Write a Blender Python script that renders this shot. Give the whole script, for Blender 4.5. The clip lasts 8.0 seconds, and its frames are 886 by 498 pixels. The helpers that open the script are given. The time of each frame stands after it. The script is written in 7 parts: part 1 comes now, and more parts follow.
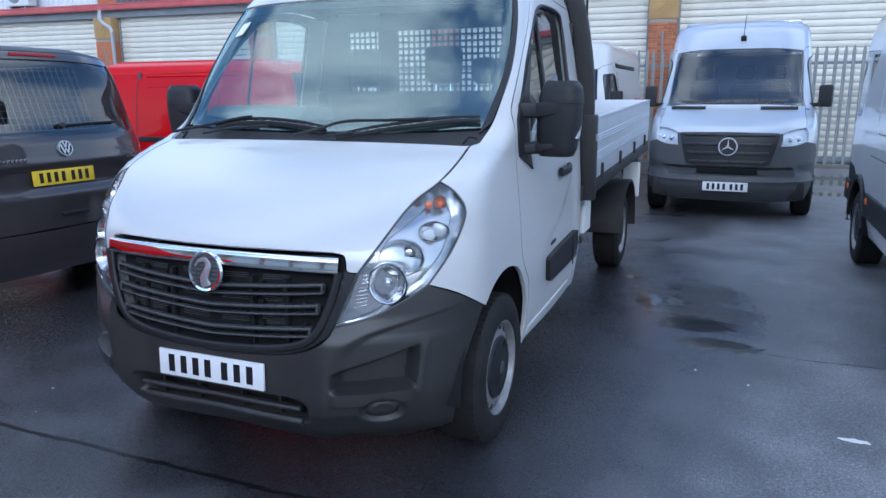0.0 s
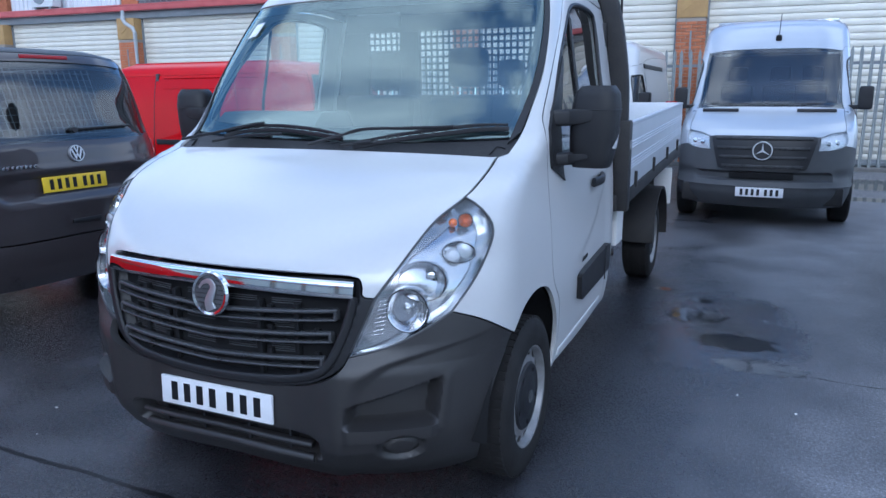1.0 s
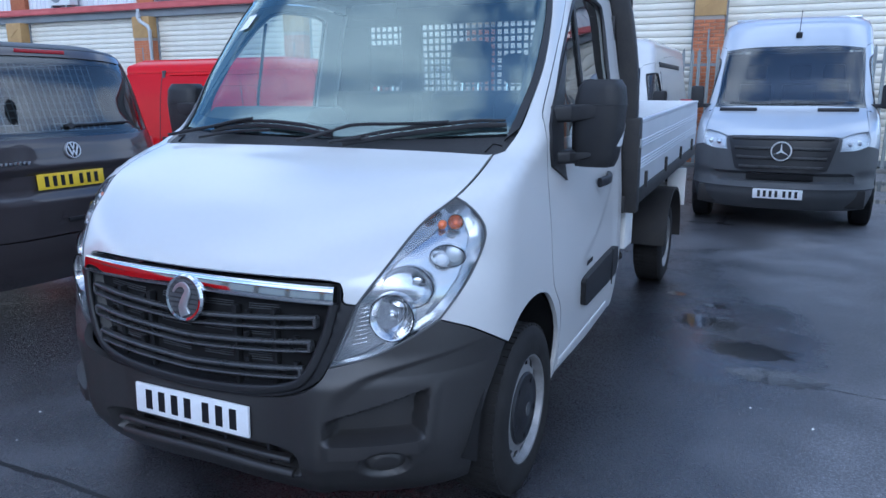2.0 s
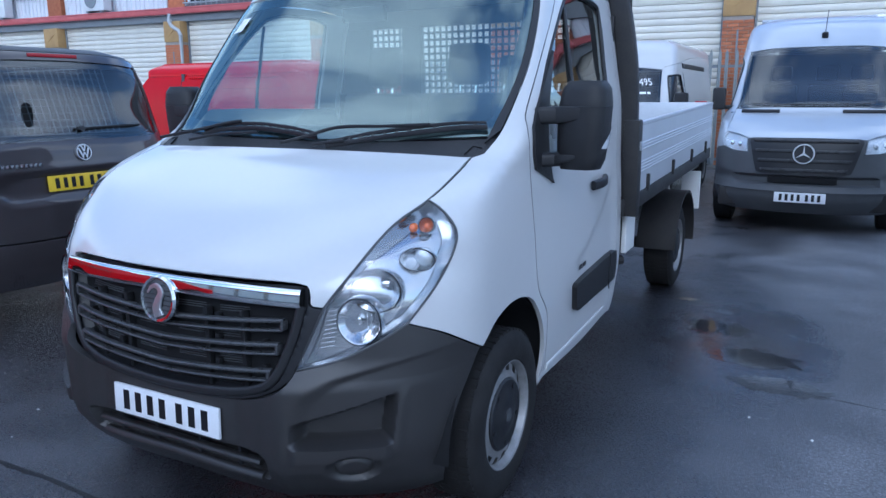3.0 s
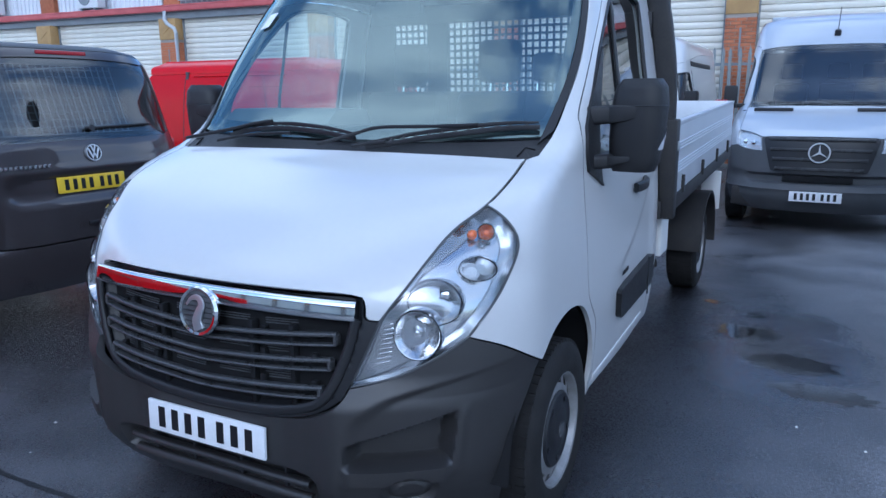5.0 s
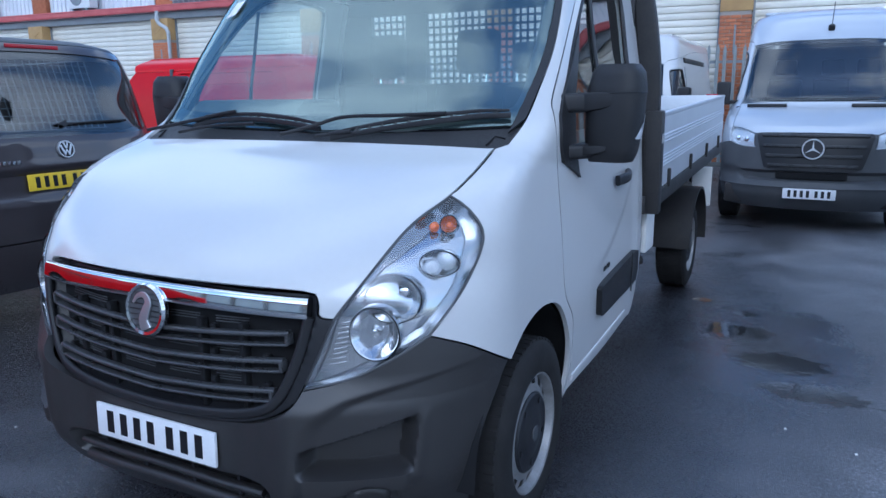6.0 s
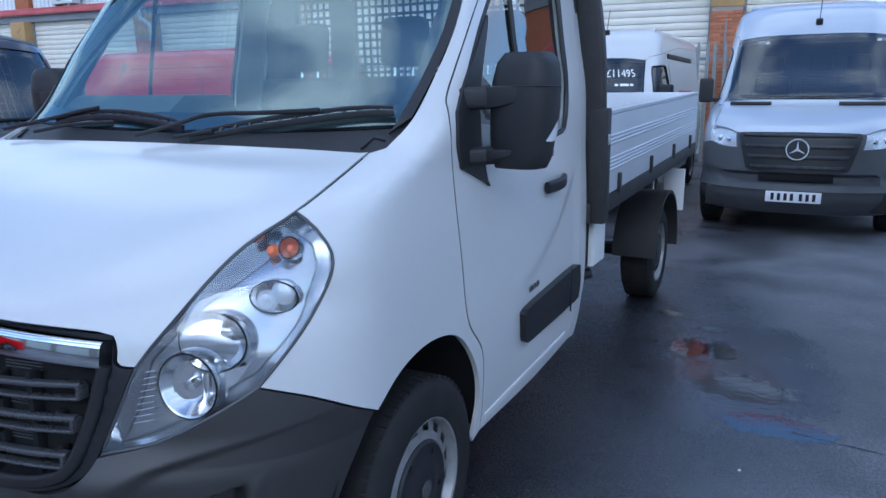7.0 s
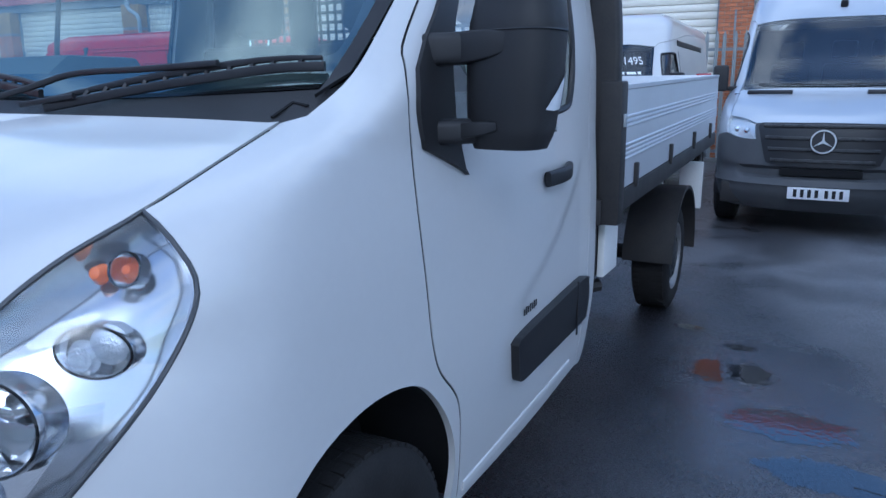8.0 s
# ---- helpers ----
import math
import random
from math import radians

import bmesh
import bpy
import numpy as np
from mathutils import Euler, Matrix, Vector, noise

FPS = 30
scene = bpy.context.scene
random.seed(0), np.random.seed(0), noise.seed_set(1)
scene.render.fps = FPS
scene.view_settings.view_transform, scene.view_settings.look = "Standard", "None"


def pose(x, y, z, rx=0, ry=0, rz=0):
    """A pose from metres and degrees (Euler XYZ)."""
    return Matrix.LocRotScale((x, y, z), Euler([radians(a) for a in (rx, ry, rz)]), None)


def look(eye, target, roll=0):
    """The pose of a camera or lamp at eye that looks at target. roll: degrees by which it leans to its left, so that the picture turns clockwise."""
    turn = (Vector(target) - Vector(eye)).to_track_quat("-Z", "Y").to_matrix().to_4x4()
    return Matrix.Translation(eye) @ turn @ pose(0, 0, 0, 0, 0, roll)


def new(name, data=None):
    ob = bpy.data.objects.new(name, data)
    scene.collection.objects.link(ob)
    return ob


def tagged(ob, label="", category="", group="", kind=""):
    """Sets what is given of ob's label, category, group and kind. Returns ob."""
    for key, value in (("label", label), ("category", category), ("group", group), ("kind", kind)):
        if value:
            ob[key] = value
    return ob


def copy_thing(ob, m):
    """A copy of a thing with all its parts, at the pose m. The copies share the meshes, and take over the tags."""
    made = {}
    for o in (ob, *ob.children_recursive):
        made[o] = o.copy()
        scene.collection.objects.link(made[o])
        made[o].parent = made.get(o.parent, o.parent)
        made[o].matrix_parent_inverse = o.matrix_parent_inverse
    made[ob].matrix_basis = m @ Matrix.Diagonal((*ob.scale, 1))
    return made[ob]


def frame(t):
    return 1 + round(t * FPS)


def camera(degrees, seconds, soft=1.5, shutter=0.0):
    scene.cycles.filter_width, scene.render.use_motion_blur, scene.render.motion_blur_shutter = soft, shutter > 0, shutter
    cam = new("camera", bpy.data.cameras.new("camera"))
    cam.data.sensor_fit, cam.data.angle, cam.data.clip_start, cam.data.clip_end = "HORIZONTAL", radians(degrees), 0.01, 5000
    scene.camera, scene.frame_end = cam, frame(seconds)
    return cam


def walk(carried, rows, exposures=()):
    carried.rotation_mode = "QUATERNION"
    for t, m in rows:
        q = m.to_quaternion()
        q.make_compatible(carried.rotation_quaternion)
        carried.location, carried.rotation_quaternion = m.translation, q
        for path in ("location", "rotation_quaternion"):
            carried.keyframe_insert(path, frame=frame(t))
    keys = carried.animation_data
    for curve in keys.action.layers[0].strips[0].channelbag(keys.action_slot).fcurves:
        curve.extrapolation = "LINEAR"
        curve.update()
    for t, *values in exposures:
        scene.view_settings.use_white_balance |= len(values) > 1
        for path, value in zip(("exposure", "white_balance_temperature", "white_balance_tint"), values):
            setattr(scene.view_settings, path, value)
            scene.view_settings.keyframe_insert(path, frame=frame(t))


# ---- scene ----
cam = camera(63.5, 8.0)
PATH = [
    (0, (1.91, -2.151, 1.581), (1.164, -0.345, 1.157), -0.3),
    (0.5, (1.916, -2.018, 1.575), (1.14, -0.224, 1.151), -0.3),
    (1, (1.796, -1.92, 1.608), (0.997, -0.136, 1.183), -0.3),
    (1.5, (1.76, -1.809, 1.579), (0.949, -0.031, 1.154), -0.3),
    (1.7, (1.772, -1.776, 1.583), (0.955, -0.001, 1.158), -0.2),
    (2.8, (1.953, -1.629, 1.585), (1.04, 0.1, 1.164), -0.3),
    (3, (1.98, -1.616, 1.581), (1.062, 0.11, 1.163), -0.3),
    (3.5, (1.997, -1.603, 1.599), (1.074, 0.121, 1.179), -0.3),
    (4, (1.902, -1.602, 1.612), (0.987, 0.126, 1.193), -0.3),
    (4.5, (1.756, -1.611, 1.585), (0.854, 0.124, 1.165), -0.3),
    (4.7, (1.73, -1.601, 1.586), (0.831, 0.135, 1.163), -0.3),
    (5.8, (1.719, -1.499, 1.546), (0.824, 0.239, 1.124), -0.4),
    (6, (1.767, -1.429, 1.533), (0.872, 0.31, 1.113), -0.5),
    (6.5, (1.924, -1.172, 1.556), (1.03, 0.566, 1.133), -0.5),
    (7, (1.92, -0.891, 1.518), (1.024, 0.845, 1.093), -0.4),
    (7.5, (1.803, -0.576, 1.506), (0.907, 1.159, 1.078), -0.4),
    (8, (1.708, -0.268, 1.414), (0.811, 1.466, 0.982), -0.3),
]
SKY_STRENGTH, SUN_STRENGTH = 0.146, 0.42
# Stops, kelvin and tint of the picture along the way.
EXPOSURES = [(0.0, 0.1, 5150, 8), (1.5, 0.04, 4950, 8), (3.5, 0.02, 4900, 8), (6.0, -0.02, 4880, 8), (7.5, -0.12, 4860, 8), (8.0, -0.1, 4840, 8)]
walk(cam, [(t, look(eye, target, roll)) for t, eye, target, roll in PATH], EXPOSURES)


# ---- world, sun ----
SUN_EL, SUN_ROT = radians(31), radians(163)
world = bpy.data.worlds.new("overcast_sky")
scene.world = world
world.use_nodes = True
wn, wl = world.node_tree.nodes, world.node_tree.links
wn.clear()
sky = wn.new("ShaderNodeTexSky")
sky.sky_type, sky.sun_disc, sky.sun_elevation, sky.sun_rotation = "NISHITA", False, SUN_EL, SUN_ROT
sky.air_density, sky.dust_density = 1.0, 1.6
wcoord = wn.new("ShaderNodeTexCoord")
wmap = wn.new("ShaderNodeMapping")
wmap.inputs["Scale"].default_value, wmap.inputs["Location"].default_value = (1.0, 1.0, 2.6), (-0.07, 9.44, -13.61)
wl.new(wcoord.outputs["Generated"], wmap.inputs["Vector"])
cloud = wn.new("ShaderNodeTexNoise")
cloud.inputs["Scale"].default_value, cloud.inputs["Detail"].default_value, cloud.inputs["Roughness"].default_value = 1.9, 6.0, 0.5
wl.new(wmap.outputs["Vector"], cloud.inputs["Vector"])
cover = wn.new("ShaderNodeValToRGB")
cover.color_ramp.elements[0].position, cover.color_ramp.elements[1].position = 0.42, 0.6
# The cover thickens slightly towards the south.
side = wn.new("ShaderNodeVectorMath")
side.operation = "DOT_PRODUCT"
side.inputs[1].default_value = (0.0, -0.03, 0.0)
wl.new(wcoord.outputs["Generated"], side.inputs[0])
thick_ = wn.new("ShaderNodeMath")
thick_.operation = "ADD"
wl.new(cloud.outputs["Fac"], thick_.inputs[0])
wl.new(side.outputs["Value"], thick_.inputs[1])
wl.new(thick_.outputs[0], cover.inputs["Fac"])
body_noise = wn.new("ShaderNodeTexNoise")
body_noise.inputs["Scale"].default_value, body_noise.inputs["Detail"].default_value = 3.2, 5.0
wl.new(wmap.outputs["Vector"], body_noise.inputs["Vector"])
tone = wn.new("ShaderNodeValToRGB")
tone.color_ramp.elements[0].position, tone.color_ramp.elements[1].position = 0.3, 0.7
tone.color_ramp.elements[0].color, tone.color_ramp.elements[1].color = (7.0, 7.4, 8.2, 1), (13.4, 13.3, 13.2, 1)
wl.new(body_noise.outputs["Fac"], tone.inputs["Fac"])
blend = wn.new("ShaderNodeMix")
blend.data_type = "RGBA"
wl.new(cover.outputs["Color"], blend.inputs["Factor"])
lift = wn.new("ShaderNodeVectorMath")
lift.operation = "MULTIPLY"
lift.inputs[1].default_value = (1.7, 1.8, 1.92)
wl.new(sky.outputs["Color"], lift.inputs[0])
wl.new(lift.outputs["Vector"], blend.inputs["A"])
wl.new(tone.outputs["Color"], blend.inputs["B"])
back = wn.new("ShaderNodeBackground")
back.inputs["Strength"].default_value = SKY_STRENGTH
wl.new(blend.outputs["Result"], back.inputs["Color"])
wout = wn.new("ShaderNodeOutputWorld")
wl.new(back.outputs["Background"], wout.inputs["Surface"])

sun_data = bpy.data.lights.new("sun", "SUN")
sun_data.energy, sun_data.angle, sun_data.color = SUN_STRENGTH, radians(18), (1.0, 0.96, 0.9)
sun = new("sun", sun_data)
sun_way = Vector((math.sin(SUN_ROT) * math.cos(SUN_EL), math.cos(SUN_ROT) * math.cos(SUN_EL), math.sin(SUN_EL)))
sun.matrix_world = look(sun_way * 60, (0, 0, 0))


# ---- materials ----
def mat(name, col, rough=0.5, metal=0.0, col2=None, scale=6.0, fine=120.0, bump=0.0, rvar=0.1, coat=0.0, glass=0.0, ior=1.45, emit=None, spec=0.5, objvar=0.0, mix_lo=0.35, mix_hi=0.7):
    """A node material with colour and gloss varied at two scales, and fine relief."""
    m = bpy.data.materials.new(name)
    m.use_nodes = True
    n, l = m.node_tree.nodes, m.node_tree.links
    b = n["Principled BSDF"]
    b.inputs["Metallic"].default_value, b.inputs["IOR"].default_value = metal, ior
    b.inputs["Specular IOR Level"].default_value = spec
    if coat:
        b.inputs["Coat Weight"].default_value, b.inputs["Coat Roughness"].default_value = coat, 0.04
    if glass:
        b.inputs["Transmission Weight"].default_value = glass
    if emit:
        b.inputs["Emission Color"].default_value, b.inputs["Emission Strength"].default_value = (*emit[:3], 1), emit[3]
    tc = n.new("ShaderNodeTexCoord")
    big, small = n.new("ShaderNodeTexNoise"), n.new("ShaderNodeTexNoise")
    big.inputs["Scale"].default_value, big.inputs["Detail"].default_value = scale, 6.0
    small.inputs["Scale"].default_value, small.inputs["Detail"].default_value = fine, 3.0
    l.new(tc.outputs["Object"], big.inputs["Vector"])
    l.new(tc.outputs["Object"], small.inputs["Vector"])
    both = n.new("ShaderNodeMath")
    both.operation = "MULTIPLY_ADD"
    both.inputs[1].default_value = 0.35
    l.new(small.outputs["Fac"], both.inputs[0])
    half = n.new("ShaderNodeMath")
    half.operation, half.inputs[1].default_value = "MULTIPLY", 0.65
    l.new(big.outputs["Fac"], half.inputs[0])
    l.new(half.outputs[0], both.inputs[2])
    ramp = n.new("ShaderNodeValToRGB")
    c2 = col2 or tuple(c * 0.86 for c in col)
    ramp.color_ramp.elements[0].position, ramp.color_ramp.elements[1].position = mix_lo, mix_hi
    ramp.color_ramp.elements[0].color, ramp.color_ramp.elements[1].color = (*c2, 1), (*col, 1)
    l.new(both.outputs[0], ramp.inputs["Fac"])
    colour = ramp.outputs["Color"]
    if objvar:
        info, hsv = n.new("ShaderNodeObjectInfo"), n.new("ShaderNodeHueSaturation")
        mr = n.new("ShaderNodeMapRange")
        mr.inputs["To Min"].default_value, mr.inputs["To Max"].default_value = 1 - objvar, 1 + objvar
        l.new(info.outputs["Random"], mr.inputs["Value"])
        l.new(mr.outputs["Result"], hsv.inputs["Value"])
        l.new(colour, hsv.inputs["Color"])
        colour = hsv.outputs["Color"]
    l.new(colour, b.inputs["Base Color"])
    rr = n.new("ShaderNodeMapRange")
    rr.inputs["To Min"].default_value, rr.inputs["To Max"].default_value = max(0.0, rough - rvar), min(1.0, rough + rvar)
    l.new(both.outputs[0], rr.inputs["Value"])
    l.new(rr.outputs["Result"], b.inputs["Roughness"])
    if bump:
        bp = n.new("ShaderNodeBump")
        bp.inputs["Strength"].default_value, bp.inputs["Distance"].default_value = 1.0, bump
        l.new(small.outputs["Fac"], bp.inputs["Height"])
        l.new(bp.outputs["Normal"], b.inputs["Normal"])
    return m


def pane_glass(name, tint, rough=0.0, ior=2.1, haze=0.0, sheen_tint=(0.8, 0.8, 0.8)):
    """Thin glass: mostly see-through, with a mirror sheen that grows at grazing angles. A teal veil imitates reflected
    haze.
    """
    m = bpy.data.materials.new(name)
    m.use_nodes = True
    n, l = m.node_tree.nodes, m.node_tree.links
    n.clear()
    out, mixer, edge = n.new("ShaderNodeOutputMaterial"), n.new("ShaderNodeMixShader"), n.new("ShaderNodeLayerWeight")
    clear, gloss = n.new("ShaderNodeBsdfTransparent"), n.new("ShaderNodeBsdfGlossy")
    clear.inputs["Color"].default_value = (*(c ** 0.5 for c in tint), 1)
    gloss.inputs["Roughness"].default_value, gloss.inputs["Color"].default_value = rough, (*sheen_tint, 1)
    edge.inputs["Blend"].default_value = 0.5
    f0 = ((ior - 1) / (ior + 1)) ** 2
    power, sheen = n.new("ShaderNodeMath"), n.new("ShaderNodeMath")
    power.operation, power.inputs[1].default_value = "POWER", 5.0
    sheen.operation, sheen.inputs[1].default_value, sheen.inputs[2].default_value = "MULTIPLY_ADD", 1 - f0, f0
    l.new(edge.outputs["Facing"], power.inputs[0])
    l.new(power.outputs[0], sheen.inputs[0])
    l.new(sheen.outputs[0], mixer.inputs["Fac"])
    l.new(clear.outputs["BSDF"], mixer.inputs[1])
    l.new(gloss.outputs["BSDF"], mixer.inputs[2])
    if haze:
        veil, film = n.new("ShaderNodeMixShader"), n.new("ShaderNodeBsdfDiffuse")
        film.inputs["Color"].default_value = (0.32, 0.58, 0.6, 1)
        tc, ns, mr = n.new("ShaderNodeTexCoord"), n.new("ShaderNodeTexNoise"), n.new("ShaderNodeMapRange")
        ns.inputs["Scale"].default_value, ns.inputs["Detail"].default_value = 3.0, 5.0
        mr.inputs["From Min"].default_value, mr.inputs["From Max"].default_value = 0.3, 0.7
        mr.inputs["To Min"].default_value, mr.inputs["To Max"].default_value = 0.5 * haze, 1.5 * haze
        l.new(tc.outputs["Object"], ns.inputs["Vector"])
        l.new(ns.outputs["Fac"], mr.inputs["Value"])
        l.new(mr.outputs["Result"], veil.inputs["Fac"])
        l.new(mixer.outputs["Shader"], veil.inputs[1])
        l.new(film.outputs["BSDF"], veil.inputs[2])
        l.new(veil.outputs["Shader"], out.inputs["Surface"])
    else:
        l.new(mixer.outputs["Shader"], out.inputs["Surface"])
    return m


WHITE = mat("white_car_paint", (0.545, 0.543, 0.537), 0.32, col2=(0.51, 0.508, 0.503), scale=2.0, fine=40, rvar=0.05, coat=0.6, mix_lo=0.2)
# White lightened to offset the shade on the right van's flank.
LIFTEDWHITE = mat("lifted_white_van_paint", (0.8, 0.8, 0.8), 0.32, col2=(0.76, 0.76, 0.762), scale=2.0, fine=40, rvar=0.05, coat=1.0)
SILVER = mat("silver_car_paint", (0.46, 0.49, 0.54), 0.36, metal=0.4, col2=(0.42, 0.45, 0.5), scale=2.0, fine=400, rvar=0.05, coat=1.0)
DARKPAINT = mat("dark_grey_car_paint", (0.056, 0.047, 0.048), 0.3, metal=0.3, col2=(0.044, 0.037, 0.039), scale=2.0, fine=300, coat=1.0)
RED = mat("red_car_paint", (0.56, 0.002, 0.006), 0.35, col2=(0.5, 0.0015, 0.005), scale=2.0, fine=60, coat=0.3, spec=0.05)
PLASTIC = mat("dark_grey_textured_plastic", (0.025, 0.0245, 0.0255), 0.46, col2=(0.014, 0.0137, 0.015), scale=5, fine=700, bump=0.0006, rvar=0.08, spec=0.4)
# Bumper colour made lighter than PLASTIC to stand in for its sheen.
BUMPERPLASTIC = mat("lightened_bumper_plastic", (0.034, 0.0318, 0.031), 0.37, col2=(0.023, 0.0214, 0.021), scale=4, fine=600, bump=0.0006, rvar=0.08, spec=0.65)
GREYPLASTIC = mat("grey_bumper_plastic", (0.08, 0.082, 0.087), 0.5, col2=(0.062, 0.064, 0.068), scale=5, fine=500, bump=0.0005)
BLACK = mat("black_plastic", (0.018, 0.018, 0.02), 0.45, col2=(0.011, 0.011, 0.013), scale=8, fine=400, bump=0.0004)
GLOSSBLACK = mat("gloss_black", (0.008, 0.008, 0.009), 0.12, scale=8, fine=200, rvar=0.05)
RUBBER = mat("tyre_rubber", (0.012, 0.0115, 0.0115), 0.75, col2=(0.022, 0.021, 0.021), scale=9, fine=160, bump=0.0012, spec=0.3)
SATIN = mat("satin_silver", (0.62, 0.63, 0.65), 0.3, metal=0.8, scale=20, fine=300, rvar=0.05)
CHROME = mat("chrome", (0.86, 0.87, 0.88), 0.06, metal=1.0, scale=20, fine=300, rvar=0.03)
STEEL = mat("painted_steel_wheel", (0.29, 0.29, 0.3), 0.42, metal=0.4, col2=(0.2, 0.195, 0.19), scale=25, fine=200)
ALU = mat("anodised_aluminium", (0.62, 0.64, 0.67), 0.4, metal=0.45, col2=(0.54, 0.56, 0.59), scale=3, fine=90, rvar=0.08)
GALV = mat("galvanised_steel", (0.42, 0.44, 0.46), 0.5, metal=0.5, col2=(0.3, 0.32, 0.34), scale=7, fine=60)
CHASSIS = mat("black_chassis_paint", (0.016, 0.016, 0.018), 0.55, col2=(0.03, 0.027, 0.025), scale=9, fine=90)
FABRIC = mat("dark_seat_fabric", (0.012, 0.013, 0.015), 0.9, col2=(0.008, 0.009, 0.01), scale=14, fine=500, bump=0.001)
DASH = mat("dashboard_plastic", (0.13, 0.135, 0.13), 0.6, col2=(0.1, 0.104, 0.1), scale=10, fine=500, bump=0.0005)
GLASS = pane_glass("clear_car_glass", (0.8, 0.87, 0.85), ior=2.7)
TINT = pane_glass("tinted_car_glass", (0.3, 0.36, 0.39), ior=2.05)
LENS = pane_glass("headlight_lens", (0.95, 0.96, 0.97), ior=1.7)
SCREEN = pane_glass("windscreen_glass", (0.6, 0.78, 0.74), ior=2.8, haze=0.012, sheen_tint=(0.72, 0.86, 0.83))
SCREEN_CLEAN = pane_glass("clean_windscreen_glass", (0.5, 0.6, 0.64), ior=2.2)
HOUSING = mat("silvered_lamp_housing", (0.48, 0.5, 0.53), 0.15, metal=0.9, col2=(0.42, 0.44, 0.47), scale=4, fine=20, rvar=0.06)
LINER = mat("arch_liner_black", (0.006, 0.006, 0.007), 0.9, scale=9, fine=90)
SLAT = mat("satin_black_slat", (0.062, 0.062, 0.064), 0.28, scale=10, fine=200, rvar=0.06)
RIBBED = mat("ribbed_lamp_lens", (0.72, 0.75, 0.78), 0.12, metal=0.5, col2=(0.5, 0.53, 0.57), scale=60, fine=260, bump=0.002)
CLEARLENS = mat("clear_indicator_lens", (0.72, 0.74, 0.77), 0.1, scale=30, fine=200, coat=1.0)
GUARDWIRE = mat("pale_guard_wire", (0.2, 0.22, 0.23), 0.5, scale=20, fine=200)
REFLECT = mat("reflector", (0.72, 0.73, 0.75), 0.16, metal=1.0, scale=30, fine=90, rvar=0.06)
ORANGE = mat("orange_bulb", (0.9, 0.22, 0.04), 0.2, scale=30, fine=200, col2=(0.75, 0.15, 0.03))
AMBERDIM = mat("amber_seen_through_lens", (0.72, 0.34, 0.25), 0.2, scale=30, fine=200, col2=(0.66, 0.42, 0.36))
REDLENS = mat("red_lamp_lens", (0.35, 0.012, 0.02), 0.15, scale=20, fine=200)
PLATE_W = mat("white_number_plate", (0.82, 0.82, 0.83), 0.3, scale=20, fine=200)
PLATE_Y = mat("yellow_number_plate", (0.8, 0.56, 0.03), 0.3, scale=20, fine=200)
INK = mat("black_lettering", (0.01, 0.01, 0.012), 0.4, scale=20, fine=200)
WHITEINK = mat("white_lettering", (0.8, 0.82, 0.82), 0.5, scale=20, fine=200)
WHITEPLY = mat("white_board", (0.8, 0.8, 0.78), 0.5, col2=(0.72, 0.72, 0.7), scale=4, fine=60)


# ---- tools ----
from mathutils import geometry


def part(name, bm, material, parent=None, label="", smooth=35.0):
    """Links a bmesh as one mesh object under a thing or a part."""
    me = bpy.data.meshes.new(name)
    bm.to_mesh(me)
    bm.free()
    return part_mesh(name, me, material, parent, label, smooth)


def part_mesh(name, me, material, parent=None, label="", smooth=35.0):
    me.materials.append(material)
    if smooth:
        me.shade_smooth()
        me.set_sharp_from_angle(angle=radians(smooth))
    ob = new(name, me)
    if parent is not None:
        ob.parent = parent
    if label:
        tagged(ob, label)
    return ob


def thing(name, m, label, category, group="", kind=""):
    ob = new(name)
    ob.empty_display_size = 0.2
    ob.matrix_world = m
    return tagged(ob, label, category, group, kind)


def knots(pairs):
    """A smooth curve through (x, y) pairs that never overshoots."""
    xs, ys = np.array([a for a, _ in pairs], float), np.array([b for _, b in pairs], float)
    h = np.diff(xs)
    d = np.diff(ys) / h
    m = np.zeros(len(xs))
    m[0], m[-1] = d[0], d[-1]
    for i in range(1, len(xs) - 1):
        if d[i - 1] * d[i] > 0:
            w1, w2 = 2 * h[i] + h[i - 1], h[i] + 2 * h[i - 1]
            m[i] = (w1 + w2) / (w1 / d[i - 1] + w2 / d[i])

    def curve(x):
        x = np.clip(np.asarray(x, float), xs[0], xs[-1])
        i = np.clip(np.searchsorted(xs, x, side="right") - 1, 0, len(xs) - 2)
        t = (x - xs[i]) / h[i]
        return (1 + 2 * t) * (1 - t) ** 2 * ys[i] + t * (1 - t) ** 2 * h[i] * m[i] + t * t * (3 - 2 * t) * ys[i + 1] + t * t * (t - 1) * h[i] * m[i + 1]

    return curve


